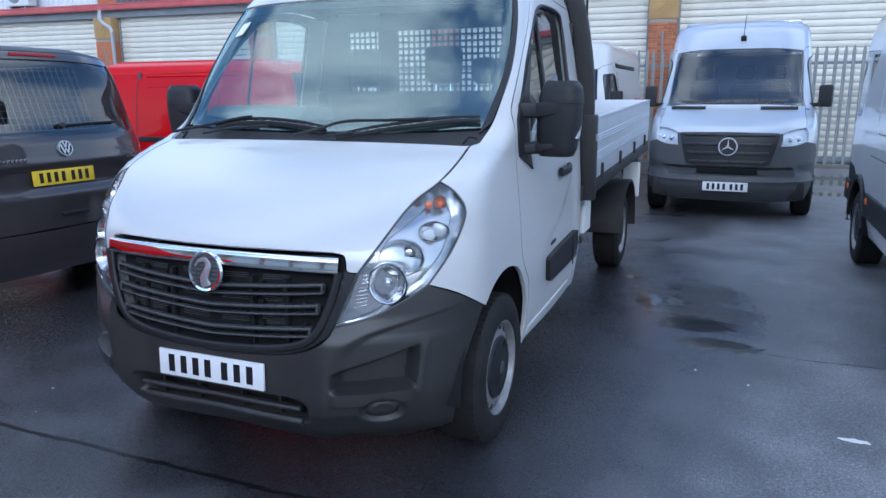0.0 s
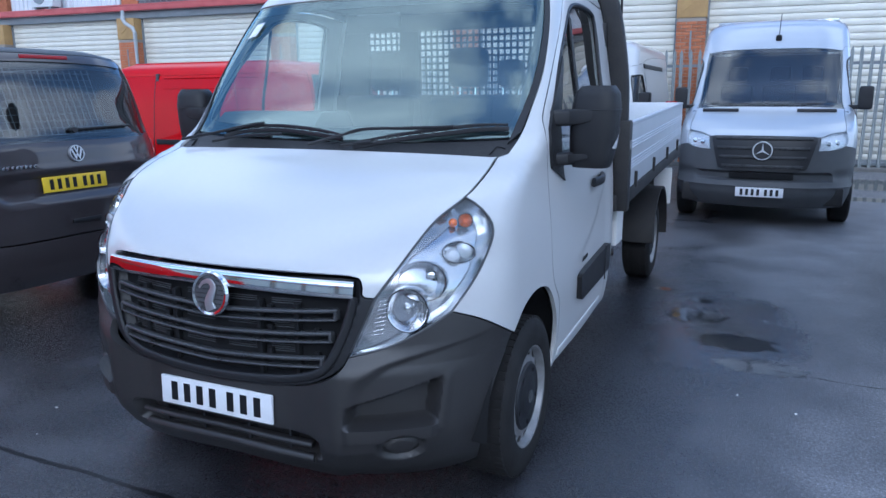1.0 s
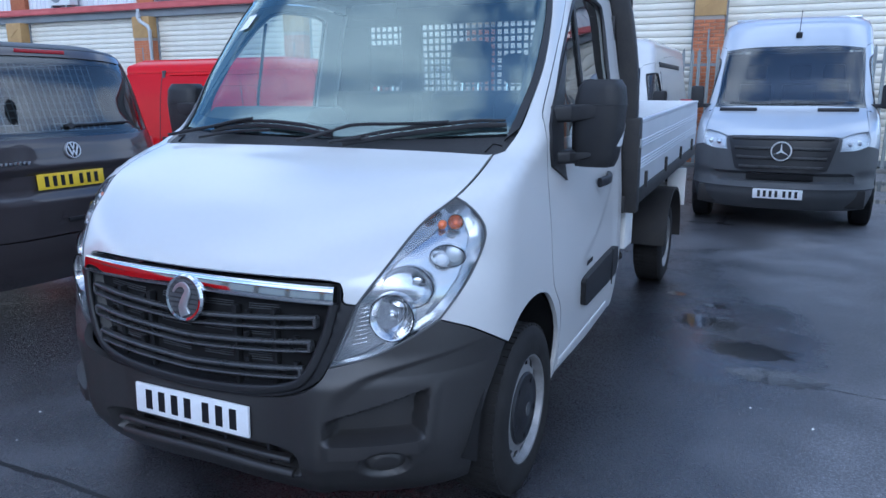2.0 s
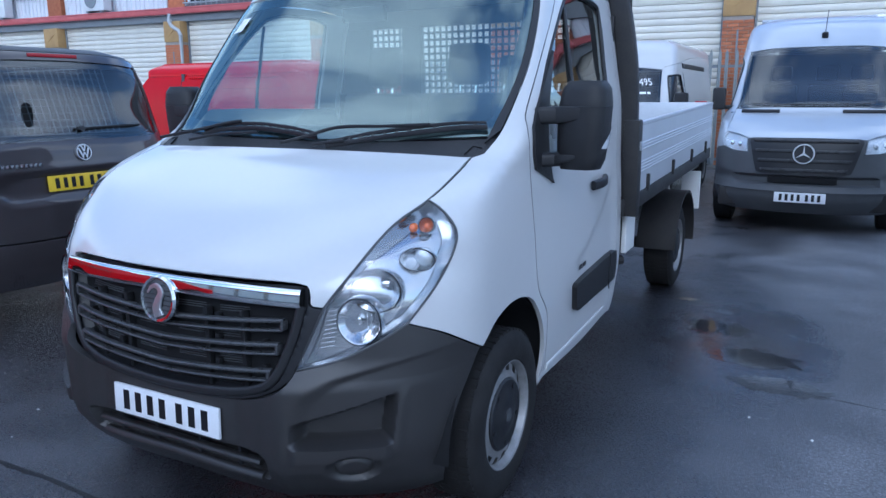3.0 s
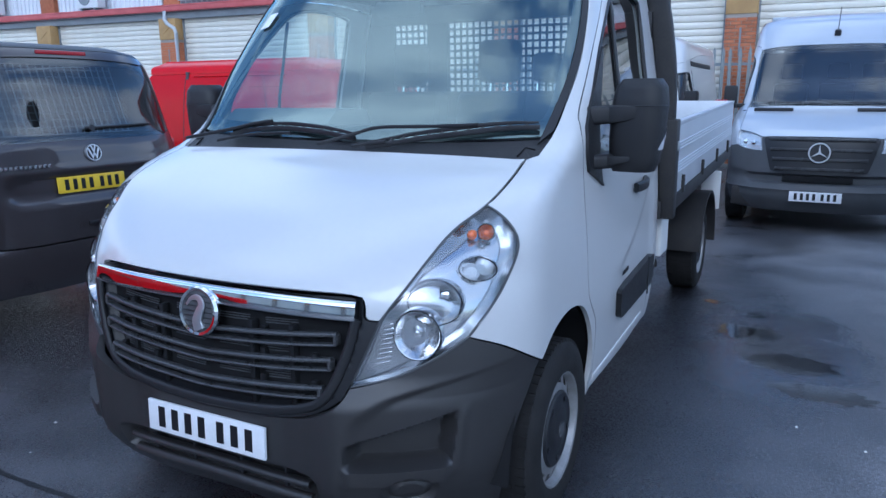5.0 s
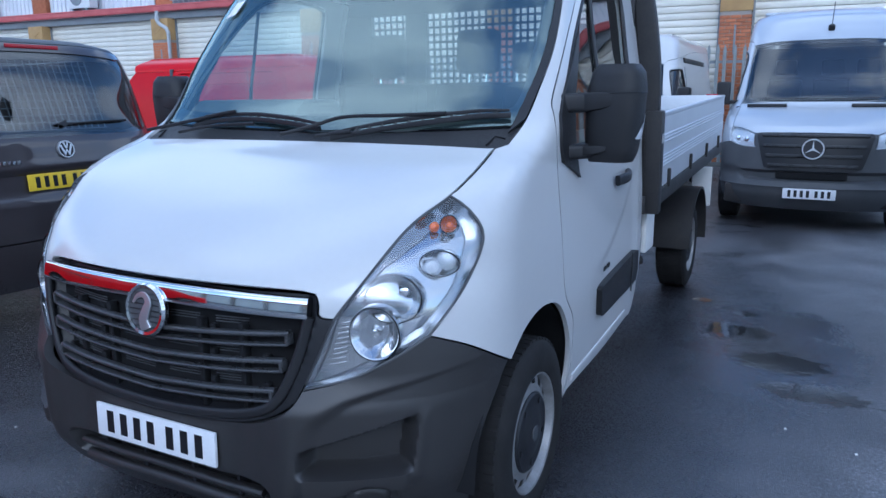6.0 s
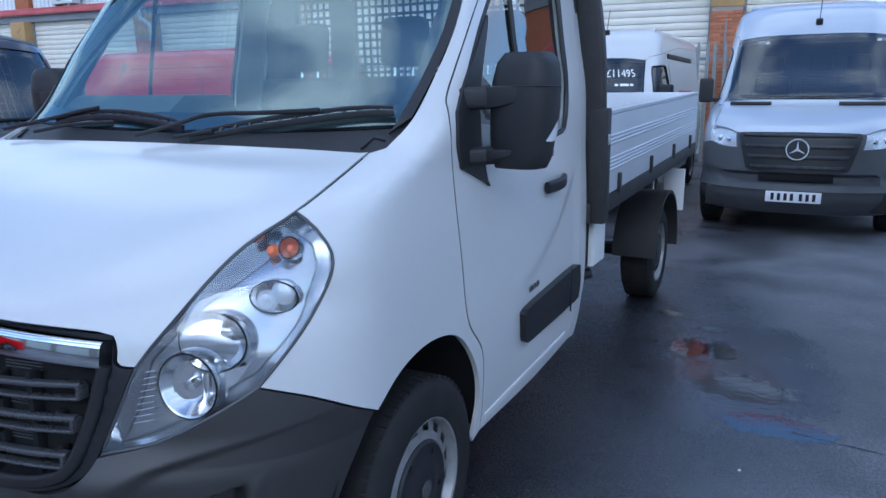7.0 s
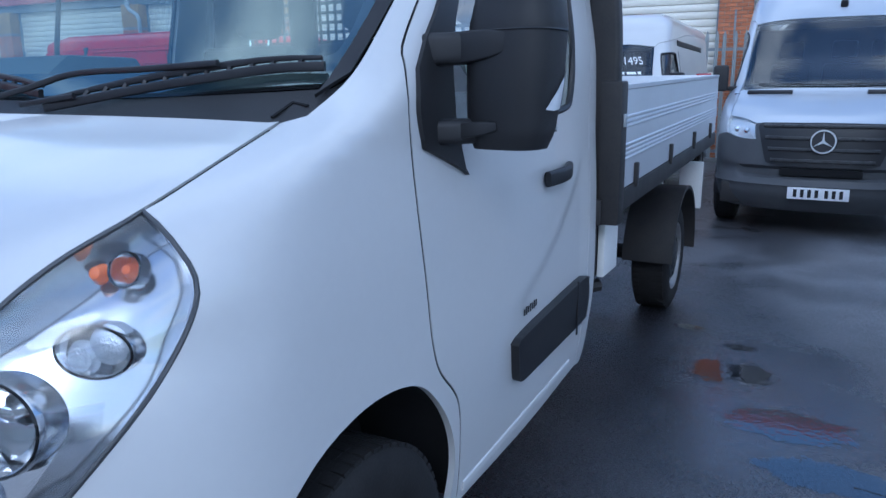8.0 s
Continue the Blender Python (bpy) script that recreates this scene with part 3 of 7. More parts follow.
def build_units(m, first, last, tag, near):
    """A row of units: piers, shutters between them, lintel, gutter and the cladding above."""
    x0, x1 = PIER_X + BAY * first, PIER_X + BAY * last
    setting("wall_" + tag, span(x0 - 0.4, x1 + 0.4, 0.12, 0.45, 0.0, 5.56), CLADDING, m, "back wall of the workshop units", category="wall")
    setting("trim_lintel_" + tag, span(x0 - 0.3, x1 + 0.3, -0.16, 0.12, 3.84, 4.05, 0.01), LINTEL, m, "grey steel lintel over the shutters", category="lintel")
    gutter = [(-0.02, 0.0), (-0.16, 0.0), (-0.18, 0.03), (-0.18, 0.13), (-0.2, 0.15), (-0.2, 0.18), (0.0, 0.18)]
    setting("trim_gutter_" + tag, sweep([(x0 - 0.3, -0.16, 4.05), (x1 + 0.3, -0.16, 4.05)], [(-u, v) for u, v in gutter]), REDTRIM, m, "faded red gutter along the units", category="gutter")
    setting("trim_fascia_" + tag, span(x0 - 0.35, x1 + 0.35, -0.14, 0.12, 4.95, 5.56, 0.01), LINTEL, m, "dark grey fascia under the roof edge", category="fascia")
    setting("trim_verge_" + tag, span(x0 - 0.4, x1 + 0.4, -0.2, 0.5, 5.56, 5.75, 0.015), REDTRIM, m, "faded red trim along the roof edge", category="trim")
    setting("roof_" + tag, slab([(0.0, 0.0), (9.0, 1.3), (9.0, 1.36), (0.0, 0.06)], x1 - x0 + 0.8, m @ Matrix.Translation((x0 - 0.4, 0.3, 5.7)) @ Matrix(((0, 0, 1, 0), (1, 0, 0, 0), (0, 1, 0, 0), (0, 0, 0, 1)))), LINTEL, pose(0, 0, 0), "grey sheet roof of the units", category="roof")
    slat = None
    for k in range(first, last + 1):
        xc = PIER_X + BAY * k
        pier = setting("pier_" + tag, span(xc - PIER_W / 2 + 0.012, xc + PIER_W / 2 - 0.012, -0.338, 0.12, 0.0, 3.24), MORTAR, m, "orange brick pier with tan stone cap", category="pier")
        cap = bmesh.new()
        box_bm(cap, (PIER_W + 0.02, 0.5, 0.61), pose(xc, -0.11, 3.535), 0.012)
        box_bm(cap, (0.42, 0.02, 0.03), pose(xc, -0.362, 3.53, 0, -38, 0), 0.004)
        cp = part("cap", cap, STONE, pier, "tan cast stone cap")
        setting("upper_pier_" + tag, span(xc - 0.32, xc + 0.32, -0.1, 0.12, 4.23, 5.0, 0.005), BRICK, m, "orange brick pier of the upper floor", category="pier")
        part("pier_slot", span(xc - 0.02, xc + 0.02, -0.36, -0.33, 2.35, 2.95, 0.003), LINTEL, pier)
        if k == last:
            continue
        sx0, sx1 = xc + PIER_W / 2, xc + BAY - PIER_W / 2
        w = sx1 - sx0 - 0.1
        shutter = thing("roller_shutter", m @ pose((sx0 + sx1) / 2, 0.0, 0.0), "closed cream steel roller shutter", "shutter", "roller shutters", "structure")
        if slat is None:
            prof = [(0.0, -0.074), (-0.012, -0.066), (-0.022, -0.04), (-0.026, 0.0), (-0.022, 0.04), (-0.01, 0.06), (0.0, 0.07), (0.012, 0.07), (0.012, -0.074)]
            first_slat = part("slat", sweep([(-w / 2, 0, 0), (w / 2, 0, 0)], [(-u, v) for u, v in prof]), SHUTTER, shutter)
            slat = first_slat.data
            first_slat.location = (0, 0.02, 0.2)
            start = 1
        else:
            start = 0
        for j in range(start, 25):
            o = new("slat", slat)
            o.parent = shutter
            o.location = (0, 0.02, 0.2 + 0.15 * j)
        part("bottom_bar", span(-w / 2, w / 2, -0.03, 0.06, 0.02, 0.12, 0.01), LINTEL, shutter)
        for s in (-1, 1):
            part("guide_rail", span(s * (w / 2 + 0.025) - 0.025, s * (w / 2 + 0.025) + 0.025, -0.05, 0.12, 0.0, 3.84, 0.005), LINTEL, shutter)
        # Ribbed cladding of the upper floor.
        ribs = []
        x = sx0
        while x < sx1 - 0.19:
            ribs += [(x, 0.0), (x + 0.09, 0.0), (x + 0.11, -0.035), (x + 0.17, -0.035)]
            x += 0.19
        bm = bmesh.new()
        rows = [[bm.verts.new((a, b + 0.06, z)) for a, b in ribs] for z in (4.23, 5.0)]
        for i in range(len(ribs) - 1):
            bm.faces.new((rows[0][i], rows[0][i + 1], rows[1][i + 1], rows[1][i]))
        setting("cladding_" + tag, bm, CLADDING, m, "pale ribbed metal cladding", category="cladding")
    # Bricks of the piers: single pieces on the one by the silver van, joined on the others.
    for k in range(first, last + 1):
        xc = PIER_X + BAY * k
        pier = [o for o in scene.objects if o.name.startswith("pier_" + tag)][k - first]
        if near and k == 0:
            shared = {}
            for x, z, ln in brick_face(PIER_W, 0.0, 3.2, 0):
                if ln not in shared:
                    bm = box((ln, 0.1, 0.065), Matrix(), 0.004, 1)
                    me = bpy.data.meshes.new("brick")
                    bm.to_mesh(me)
                    bm.free()
                    me.materials.append(BRICK)
                    shared[ln] = me
                o = new("brick", shared[ln])
                o.parent = pier
                o.location = (xc + x, -0.302 + random.uniform(-0.003, 0.003), z)
        elif near:
            vs, fs = [], []
            for x, z, ln in brick_face(PIER_W, 0.0, 3.2, 0):
                b = len(vs)
                for dx in (-ln / 2, ln / 2):
                    for dy in (-0.352, -0.25):
                        for dz in (-0.0325, 0.0325):
                            vs.append((xc + x + dx, dy, z + dz))
                fs += [(b, b + 1, b + 3, b + 2), (b + 4, b + 6, b + 7, b + 5), (b, b + 4, b + 5, b + 1), (b + 2, b + 3, b + 7, b + 6), (b + 1, b + 5, b + 7, b + 3), (b, b + 2, b + 6, b + 4)]
            for side in (-1, 1):
                for j in range(42):
                    b = len(vs)
                    xs, zc = xc + side * PIER_W / 2, (j + 0.5) * 0.075
                    for dx in (-0.006, 0.002):
                        for dy in (-0.34 + 0.1 * (j % 2), 0.0):
                            for dz in (-0.0325, 0.0325):
                                vs.append((xs + dx * side, dy, zc + dz))
                    fs += [(b, b + 1, b + 3, b + 2), (b + 4, b + 6, b + 7, b + 5), (b, b + 4, b + 5, b + 1), (b + 2, b + 3, b + 7, b + 6), (b + 1, b + 5, b + 7, b + 3), (b, b + 2, b + 6, b + 4)]
            me = bpy.data.meshes.new("bricks")
            me.from_pydata(vs, [], fs)
            tagged(part_mesh("bricks", me, BRICK, pier, "", 0), kind="stuff")


build_units(WALL, -8, 1, "north", True)
build_units(pose(0, -19.0, 0, 0, 0, 180), -4, 5, "south", False)


def on_wall(x, y, z):
    return WALL @ Vector((x, y, z))


# Downpipe with a swan neck beside a pier.
pipe = thing("downpipe", WALL @ pose(-15.98, 0, 0), "pale downpipe with a swan neck below the gutter", "pipe")
part("pipe_run", tube([(0, -0.42, 4.05), (0, -0.42, 3.79), (0.06, -0.41, 3.69), (0.3, -0.39, 3.55), (0.36, -0.38, 3.42), (0.36, -0.38, 0.05)], 0.055, 12), PIPE, pipe)
part("pipe_collar", tube([(0, -0.42, 3.8), (0, -0.42, 3.9)], 0.068, 12), PIPE, pipe)
part("pipe_shoe", tube([(0.36, -0.38, 0.1), (0.36, -0.5, 0.03)], 0.055, 12), PIPE, pipe)
# Cooling units on the ledge above the gutter.
ACW = mat("white_metal_casing", (0.7, 0.71, 0.72), 0.4, col2=(0.6, 0.61, 0.62), scale=4, fine=60)
for x in (-23.8, -19.1):
    ac = thing("air_conditioner", WALL @ pose(x, -0.28, 4.27), "white outdoor cooling unit on the ledge", "air conditioner", "cooling units")
    part("casing", span(-0.46, 0.46, -0.16, 0.16, 0.02, 0.68, 0.02), ACW, ac)
    part("fan_grille", lathe([(0.26, 0.0), (0.25, 0.02), (0.22, 0.012), (0.12, 0.016), (0.1, 0.012), (0.0, 0.02)], pose(-0.1, -0.16, 0.36, 90, 0, 0), 32), LINTEL, ac)
    for dx in (-0.3, 0.3):
        part("foot", span(dx - 0.04, dx + 0.04, -0.16, 0.16, -0.04, 0.02), LINTEL, ac)
# Upper window with a rail in front.
win = thing("upper_window", WALL @ pose(-14.1, 0.02, 4.36), "dark upper window behind a metal rail", "window", kind="structure")
part("pane", span(-1.4, 1.4, -0.03, 0.0, 0.0, 1.6), DARKGLASS, win)
for s in (-1.4, 0.0, 1.4):
    part("window_frame", span(s - 0.04, s + 0.04, -0.07, 0.0, 0.0, 1.6, 0.005), CLADDING, win)
part("window_sill", span(-1.5, 1.5, -0.12, 0.0, -0.08, 0.0, 0.01), LINTEL, win)
for i in range(15):
    part("rail_bar", span(-1.4 + 0.2 * i - 0.012, -1.4 + 0.2 * i + 0.012, -0.24, -0.216, -0.1, 0.95), GALV, win)
part("top_rail", span(-1.5, 1.5, -0.25, -0.2, 0.93, 0.98, 0.005), GALV, win)
part("low_rail", span(-1.5, 1.5, -0.25, -0.2, -0.02, 0.02, 0.005), GALV, win)

# Palisade fence.
fence = thing("palisade_fence", pose(0, 14.85, 0, 0, 0, 1.5), "galvanised steel palisade fence in front of the units", "fence")
pale_prof = [(-0.034, 0.0), (-0.02, 0.014), (-0.008, 0.004), (0.008, 0.004), (0.02, 0.014), (0.034, 0.0), (0.034, -0.003), (-0.034, -0.003)]
bm = sweep([(0, 0, 0.05), (0, 0, 2.38), (0, 0, 2.44), (0, 0, 2.5)], pale_prof, up=(0, -1, 0), scales=[1, 1, 0.75, 0.2])
pale_me = bpy.data.meshes.new("pale")
bm.to_mesh(pale_me)
bm.free()
FENCE_STEEL = mat("weathered_fence_steel", (0.33, 0.35, 0.35), 0.55, metal=0.3, col2=(0.23, 0.25, 0.25), scale=5, fine=60)
pale_me.materials.append(FENCE_STEEL)
for i in range(110):
    o = new("pale", pale_me)
    o.parent = fence
    o.location = (-8.5 + 0.17 * i, -0.05, random.uniform(-0.012, 0.012))
    o.rotation_euler = (0, radians(random.uniform(-0.5, 0.5)), 0)
for z in (0.22, 2.16):
    part("fence_rail", sweep([(-8.6, 0.0, z), (10.3, 0.0, z)], [(0.0, -0.03), (0.045, -0.03), (0.045, -0.022), (0.008, -0.022), (0.008, 0.03), (0.0, 0.03)]), LINTEL, fence)
for i in range(8):
    part("fence_post", span(-8.5 + 2.7 * i - 0.035, -8.5 + 2.7 * i + 0.035, 0.03, 0.13, 0.0, 2.4, 0.004), FENCE_STEEL, fence)
KERB = mat("damp_concrete", (0.17, 0.165, 0.155), 0.8, col2=(0.1, 0.098, 0.092), scale=6, fine=70, bump=0.002)
setting("kerb_fence", sweep([(-9, 14.62, 0.0), (10.5, 15.12, 0.0)], round_profile(0.16, 0.18, 0.2)), KERB, Matrix(), "low concrete strip under the fence", category="kerb")


# ---- the white dropside truck ----
CAB = Shell(
    nose=[(0.15, 0.18), (0.22, 0.09), (0.32, 0.025), (0.45, -0.01), (0.6, -0.006), (0.9, 0.018), (1.0, 0.045), (1.06, 0.1), (1.13, 0.2), (1.235, 0.4), (1.31, 0.6), (1.37, 0.78), (1.45, 0.893), (1.75, 1.093), (2.03, 1.303), (2.13, 1.4), (2.21, 1.62), (2.25, 2.2)],
    half=[(0.15, 0.9), (0.3, 0.945), (0.5, 0.972), (0.75, 0.985), (1.0, 0.98), (1.3, 0.96), (1.52, 0.953), (1.75, 0.918), (2.0, 0.876), (2.15, 0.832), (2.25, 0.62)],
    deep=[(0.15, 0.6), (1.0, 0.6), (1.16, 0.45), (1.36, 0.3), (1.45, 0.38), (2.25, 0.42)],
    power=[(0.15, 2.3), (1.0, 2.3), (1.16, 3.0), (1.34, 5.0), (1.37, 5.0), (1.45, 4.8), (2.25, 4.2)],
    cy=1.9)
AXLE_F, AXLE_R, TYRE_R = 0.83, 4.51, 0.345
truck = thing("dropside_truck", pose(0, 0, 0), "white dropside truck with dark grey bumper parked on wet asphalt", "truck")


def mirrored(pts):
    return [(-x, y, z) for x, y, z in pts][::-1]


# Lines shared between neighbouring panels (the left half of the cab, x > 0).
LAMP_IN_LOW = [(0.546, 0.075, 0.723), (0.595, 0.103, 0.844), (0.624, 0.126, 0.926)]
LAMP_IN_HIGH = [(0.624, 0.126, 0.926), (0.671, 0.175, 1.004), (0.745, 0.33, 1.156), (0.813, 0.476, 1.24)]
LAMP_OUT = [(0.813, 0.476, 1.24), (0.872, 0.478, 1.204), (0.918, 0.478, 1.128), (0.912, 0.39, 1.01), (0.849, 0.268, 0.868)]
LAMP_LOW = [(0.849, 0.268, 0.868), (0.778, 0.198, 0.815), (0.671, 0.13, 0.757), (0.546, 0.075, 0.723)]
BONNET_SIDE = [(0.813, 0.476, 1.24), (0.83, 0.64, 1.308), (0.827, 0.785, 1.36)]
BUMPER_SIDE = [(0.849, 0.268, 0.868), (0.931, 0.372, 0.817), (0.984, 0.553, 0.72)]
GRILLE_LOW = [(0.546, 0.075, 0.723), (0.524, 0.067, 0.685), (0.472, 0.048, 0.645), (0.39, 0.03, 0.613), (0.25, 0.009, 0.594), (0.0, -0.006, 0.581)]
BONNET_FRONT = [(0.0, 0.047, 1.004), (0.3, 0.065, 1.004), (0.53, 0.115, 0.998), (0.572, 0.122, 0.98), (0.58, 0.112, 0.94)]
BONNET_NOTCH = [(0.58, 0.112, 0.94), (0.592, 0.115, 0.928), (0.624, 0.126, 0.926)]
COWL_LINE = [(0.827, 0.785, 1.36), (0.6, 0.778, 1.366), (0.3, 0.775, 1.369), (0.0, 0.775, 1.37)]
ARCH_FRONT = [(0.93, 0.385, 0.2), (0.95, 0.365, 0.34), (0.97, 0.4, 0.53), (0.984, 0.553, 0.72)]
ARCH_TOP = [(0.984, 0.553, 0.72), (0.985, 0.68, 0.788), (0.984, 0.84, 0.813), (0.984, 1.0, 0.783), (0.985, 1.1, 0.705), (0.979, 1.182, 0.593), (0.972, 1.213, 0.48), (0.95, 1.2, 0.325)]
DOOR_FRONT = [(0.78, 1.62, 2.08), (0.845, 1.335, 1.762), (0.87, 1.135, 1.534), (0.899, 1.09, 1.453), (0.954, 1.042, 1.305), (0.979, 1.06, 1.012), (0.984, 1.1, 0.8), (0.982, 1.218, 0.65), (0.965, 1.25, 0.42), (0.955, 1.25, 0.345)]
SCREEN_SIDE = [(0.845, 0.84, 1.372), (0.832, 1.0, 1.45), (0.825, 1.133, 1.578), (0.812, 1.288, 1.759), (0.755, 1.5, 2.06)]
ROOF_LINE = [(0.755, 1.5, 2.06), (0.5, 1.34, 2.075), (0.0, 1.28, 2.08)]


def rrect_mask(th, z, c, w, h, r, soft):
    """1 inside a rounded rectangle of angle and height, falling to 0 over soft."""
    qx, qy = np.abs((th - c[0]) * R_FLAT) - w + r, np.abs(z - c[1]) - h + r
    d = np.hypot(np.maximum(qx, 0), np.maximum(qy, 0)) + np.minimum(np.maximum(qx, qy), 0) - r
    return np.clip(0.5 - d / soft, 0, 1)


CORNER = knots([(0.0, 0.0), (0.22, 0.0), (0.3, 0.022), (0.375, 0.05), (0.44, 0.043), (0.52, 0.03), (0.62, 0.02), (0.76, 0.006), (1.0, 0.0), (2.5, 0.0)])
RIDGE = knots([(0.15, 0.33), (0.393, 0.348), (0.522, 0.363), (0.614, 0.383), (0.684, 0.444), (0.724, 0.54), (0.95, 1.6)])


def dish(x):
    """How far the middle of the nose lies back from the cab's plan curve."""
    return 0.022 * math.exp(-(x / 0.32) ** 2)


def bumper_shape(th, z):
    a = np.abs(th)
    c = a * R_FLAT
    out = -0.022 * np.exp(-(c / 0.235) ** 2)
    # Corners stand proud of the middle behind a swept ridge, and lean in below it.
    fade = np.clip((0.77 - z) / 0.12, 0, 1)
    fade = fade * fade * (3 - 2 * fade)
    out += CORNER(c) * fade * np.clip((z - 0.18) / 0.2, 0, 1)
    past = np.clip((c - RIDGE(z)) / 0.055, 0, 1)
    out -= 0.016 * past * past * (3 - 2 * past) * np.clip((0.78 - z) / 0.09, 0, 1)
    # Lower intake.
    out -= 0.07 * rrect_mask(a, z, (0.0, 0.372), 0.305, 0.05, 0.02, 0.012)
    # Fog lamp pocket with a slanting roof, the step under it and a round blank.
    roof = 0.542 + 0.4 * (c - 0.4)
    pocket = np.clip(0.5 - (z - roof) / 0.03, 0, 1) * np.clip(0.5 + (z - 0.478) / 0.016, 0, 1) * np.clip(0.5 + (c - 0.392) / 0.02, 0, 1) * np.clip(0.5 - (c - 0.6 - 0.1 * (z - 0.49)) / 0.022, 0, 1)
    out -= 0.075 * pocket
    rim = np.clip(1 - np.abs(c - 0.622 - 0.1 * (z - 0.49)) / 0.018, 0, 1) * np.clip(0.5 - (z - roof - 0.01) / 0.03, 0, 1) * np.clip(0.5 + (z - 0.44) / 0.02, 0, 1)
    out += 0.006 * rim
    step = np.clip(0.5 - (z - 0.478) / 0.014, 0, 1) * np.clip(0.5 + (z - 0.422) / 0.006, 0, 1) * np.clip(0.5 + (c - 0.384) / 0.018, 0, 1) * np.clip(0.5 - (c - 0.6) / 0.018, 0, 1)
    out += 0.016 * step
    d = np.hypot(c - 0.516, (z - 0.384) * 1.1)
    out -= 0.02 * np.clip(0.5 - (d - 0.058) / 0.014, 0, 1) - 0.014 * np.clip(0.5 - (d - 0.04) / 0.012, 0, 1)
    return out


def door_press(th, z):
    """The pressed curve that rises towards the handle."""
    y = CAB.cy - 0.98 / np.tan(np.clip(np.abs(th), 0.3, 2.8))
    line = 0.8 + 0.36 * np.clip((y - 1.55) / 0.7, 0, 1) ** 1.7
    return -0.007 * np.clip(0.5 - (z - line) / 0.05, 0, 1) * np.clip((y - 1.45) / 0.25, 0, 1) * np.clip((z - 0.45) / 0.12, 0, 1) * np.clip((2.33 - y) / 0.1, 0, 1)


def build_truck():
    low = [(0.93, 0.385, 0.2), (0.8, 0.25, 0.2), (0.5, 0.12, 0.215), (0.0, 0.05, 0.225)]
    half_bumper = [low[::-1], ARCH_FRONT, BUMPER_SIDE[::-1], LAMP_LOW, GRILLE_LOW]
    whole = half_bumper + [mirrored(GRILLE_LOW), mirrored(LAMP_LOW), mirrored(BUMPER_SIDE[::-1]), mirrored(ARCH_FRONT), mirrored(low[::-1])]
    panel(CAB, "bumper", whole, BUMPERPLASTIC, truck, res=0.0054, shape=bumper_shape, label="dark grey textured plastic front bumper", step=0.012, thick=0.03)
    # Bonnet.
    side = [BONNET_FRONT, BONNET_NOTCH, LAMP_IN_HIGH, BONNET_SIDE, COWL_LINE]
    bonnet = side + [mirrored(COWL_LINE), mirrored(BONNET_SIDE), mirrored(LAMP_IN_HIGH), mirrored(BONNET_NOTCH), mirrored(BONNET_FRONT)]
    panel(CAB, "bonnet", bonnet, WHITE, truck, gap=0.003, label="white painted bonnet")
    # Grille backing, pressed in inside its frame.
    frame_in = [(0.0, 0.0, 0.606), (0.25, 0.0, 0.62), (0.4, 0.03, 0.644), (0.475, 0.05, 0.69), (0.53, 0.08, 0.81), (0.56, 0.1, 0.93)]

    def grille_shape(th, z):
        c = np.abs(th)
        line = np.interp(c, [CAB.flat(*p)[0] for p in frame_in[:3]], [p[2] for p in frame_in[:3]])
        edge = np.interp(z, [p[2] for p in frame_in[2:]], [CAB.flat(*p)[0] for p in frame_in[2:]])
        inside = np.clip(0.5 + (z - line) / 0.026, 0, 1) * np.clip(0.5 + (edge - c) * R_FLAT / 0.026, 0, 1)
        return 0.006 * (1 - inside) - 0.05 * inside - 0.022 * np.exp(-(c * R_FLAT / 0.235) ** 2)

    gr = [GRILLE_LOW[::-1], LAMP_IN_LOW, BONNET_NOTCH[::-1], BONNET_FRONT[::-1]]
    gr += [mirrored(BONNET_FRONT[::-1]), mirrored(BONNET_NOTCH[::-1]), mirrored(LAMP_IN_LOW), mirrored(GRILLE_LOW[::-1])]
    panel(CAB, "grille_frame", gr, BLACK, truck, res=0.008, shape=grille_shape, label="black plastic grille surround", step=0.012)
    mouth = [frame_in, [(0.56, 0.1, 0.93), (0.3, 0.05, 0.945), (0.0, 0.05, 0.95)]]
    panel(CAB, "grille_backing", mouth + [mirrored(c) for c in mouth[::-1]], LINER, truck, off=-0.04, gap=0.014, thick=0.004, res=0.02, shape=lambda th, z: -0.022 * np.exp(-(np.abs(th) * R_FLAT / 0.235) ** 2))
    # Slats, each a blade that drops to a point in the middle.
    for k, (z0, w) in enumerate(((0.85, 0.525), (0.819, 0.52), (0.771, 0.505), (0.742, 0.5), (0.683, 0.475), (0.653, 0.46))):
        pts = []
        for i in range(61):
            x = -w + 2 * w * i / 60
            pts.append(CAB.place(x, CAB.cy - 1.9, z0 + 0.031 * (math.hypot(x, 0.03) / 0.5), -0.004 - dish(x)))
        part("slat", sweep(pts, round_profile(0.026, 0.008 if k % 2 else 0.014, 0.45)), SLAT, truck)
    for z0, w in ((0.8345, 0.523), (0.7565, 0.503), (0.668, 0.468)):
        for sx in (-1, 1):
            p = CAB.place(sx * w, 0.0, z0 + 0.031 * (math.hypot(w, 0.03) / 0.5), -0.004)
            part("slat_end", box((0.012, 0.028, 0.034), Matrix.Translation(p), 0.003), SLAT, truck)
    # Raised rim round the grille opening.
    rim = [CAB.place(x, y, z, 0.006 - dish(x)) for x, y, z in [(-a, b, c) for a, b, c in frame_in[::-1]] + frame_in[1:]]
    part("grille_rim", sweep(spline([tuple(p) for p in rim], 0.02), round_profile(0.022, 0.032, 0.5)), PLASTIC, truck)
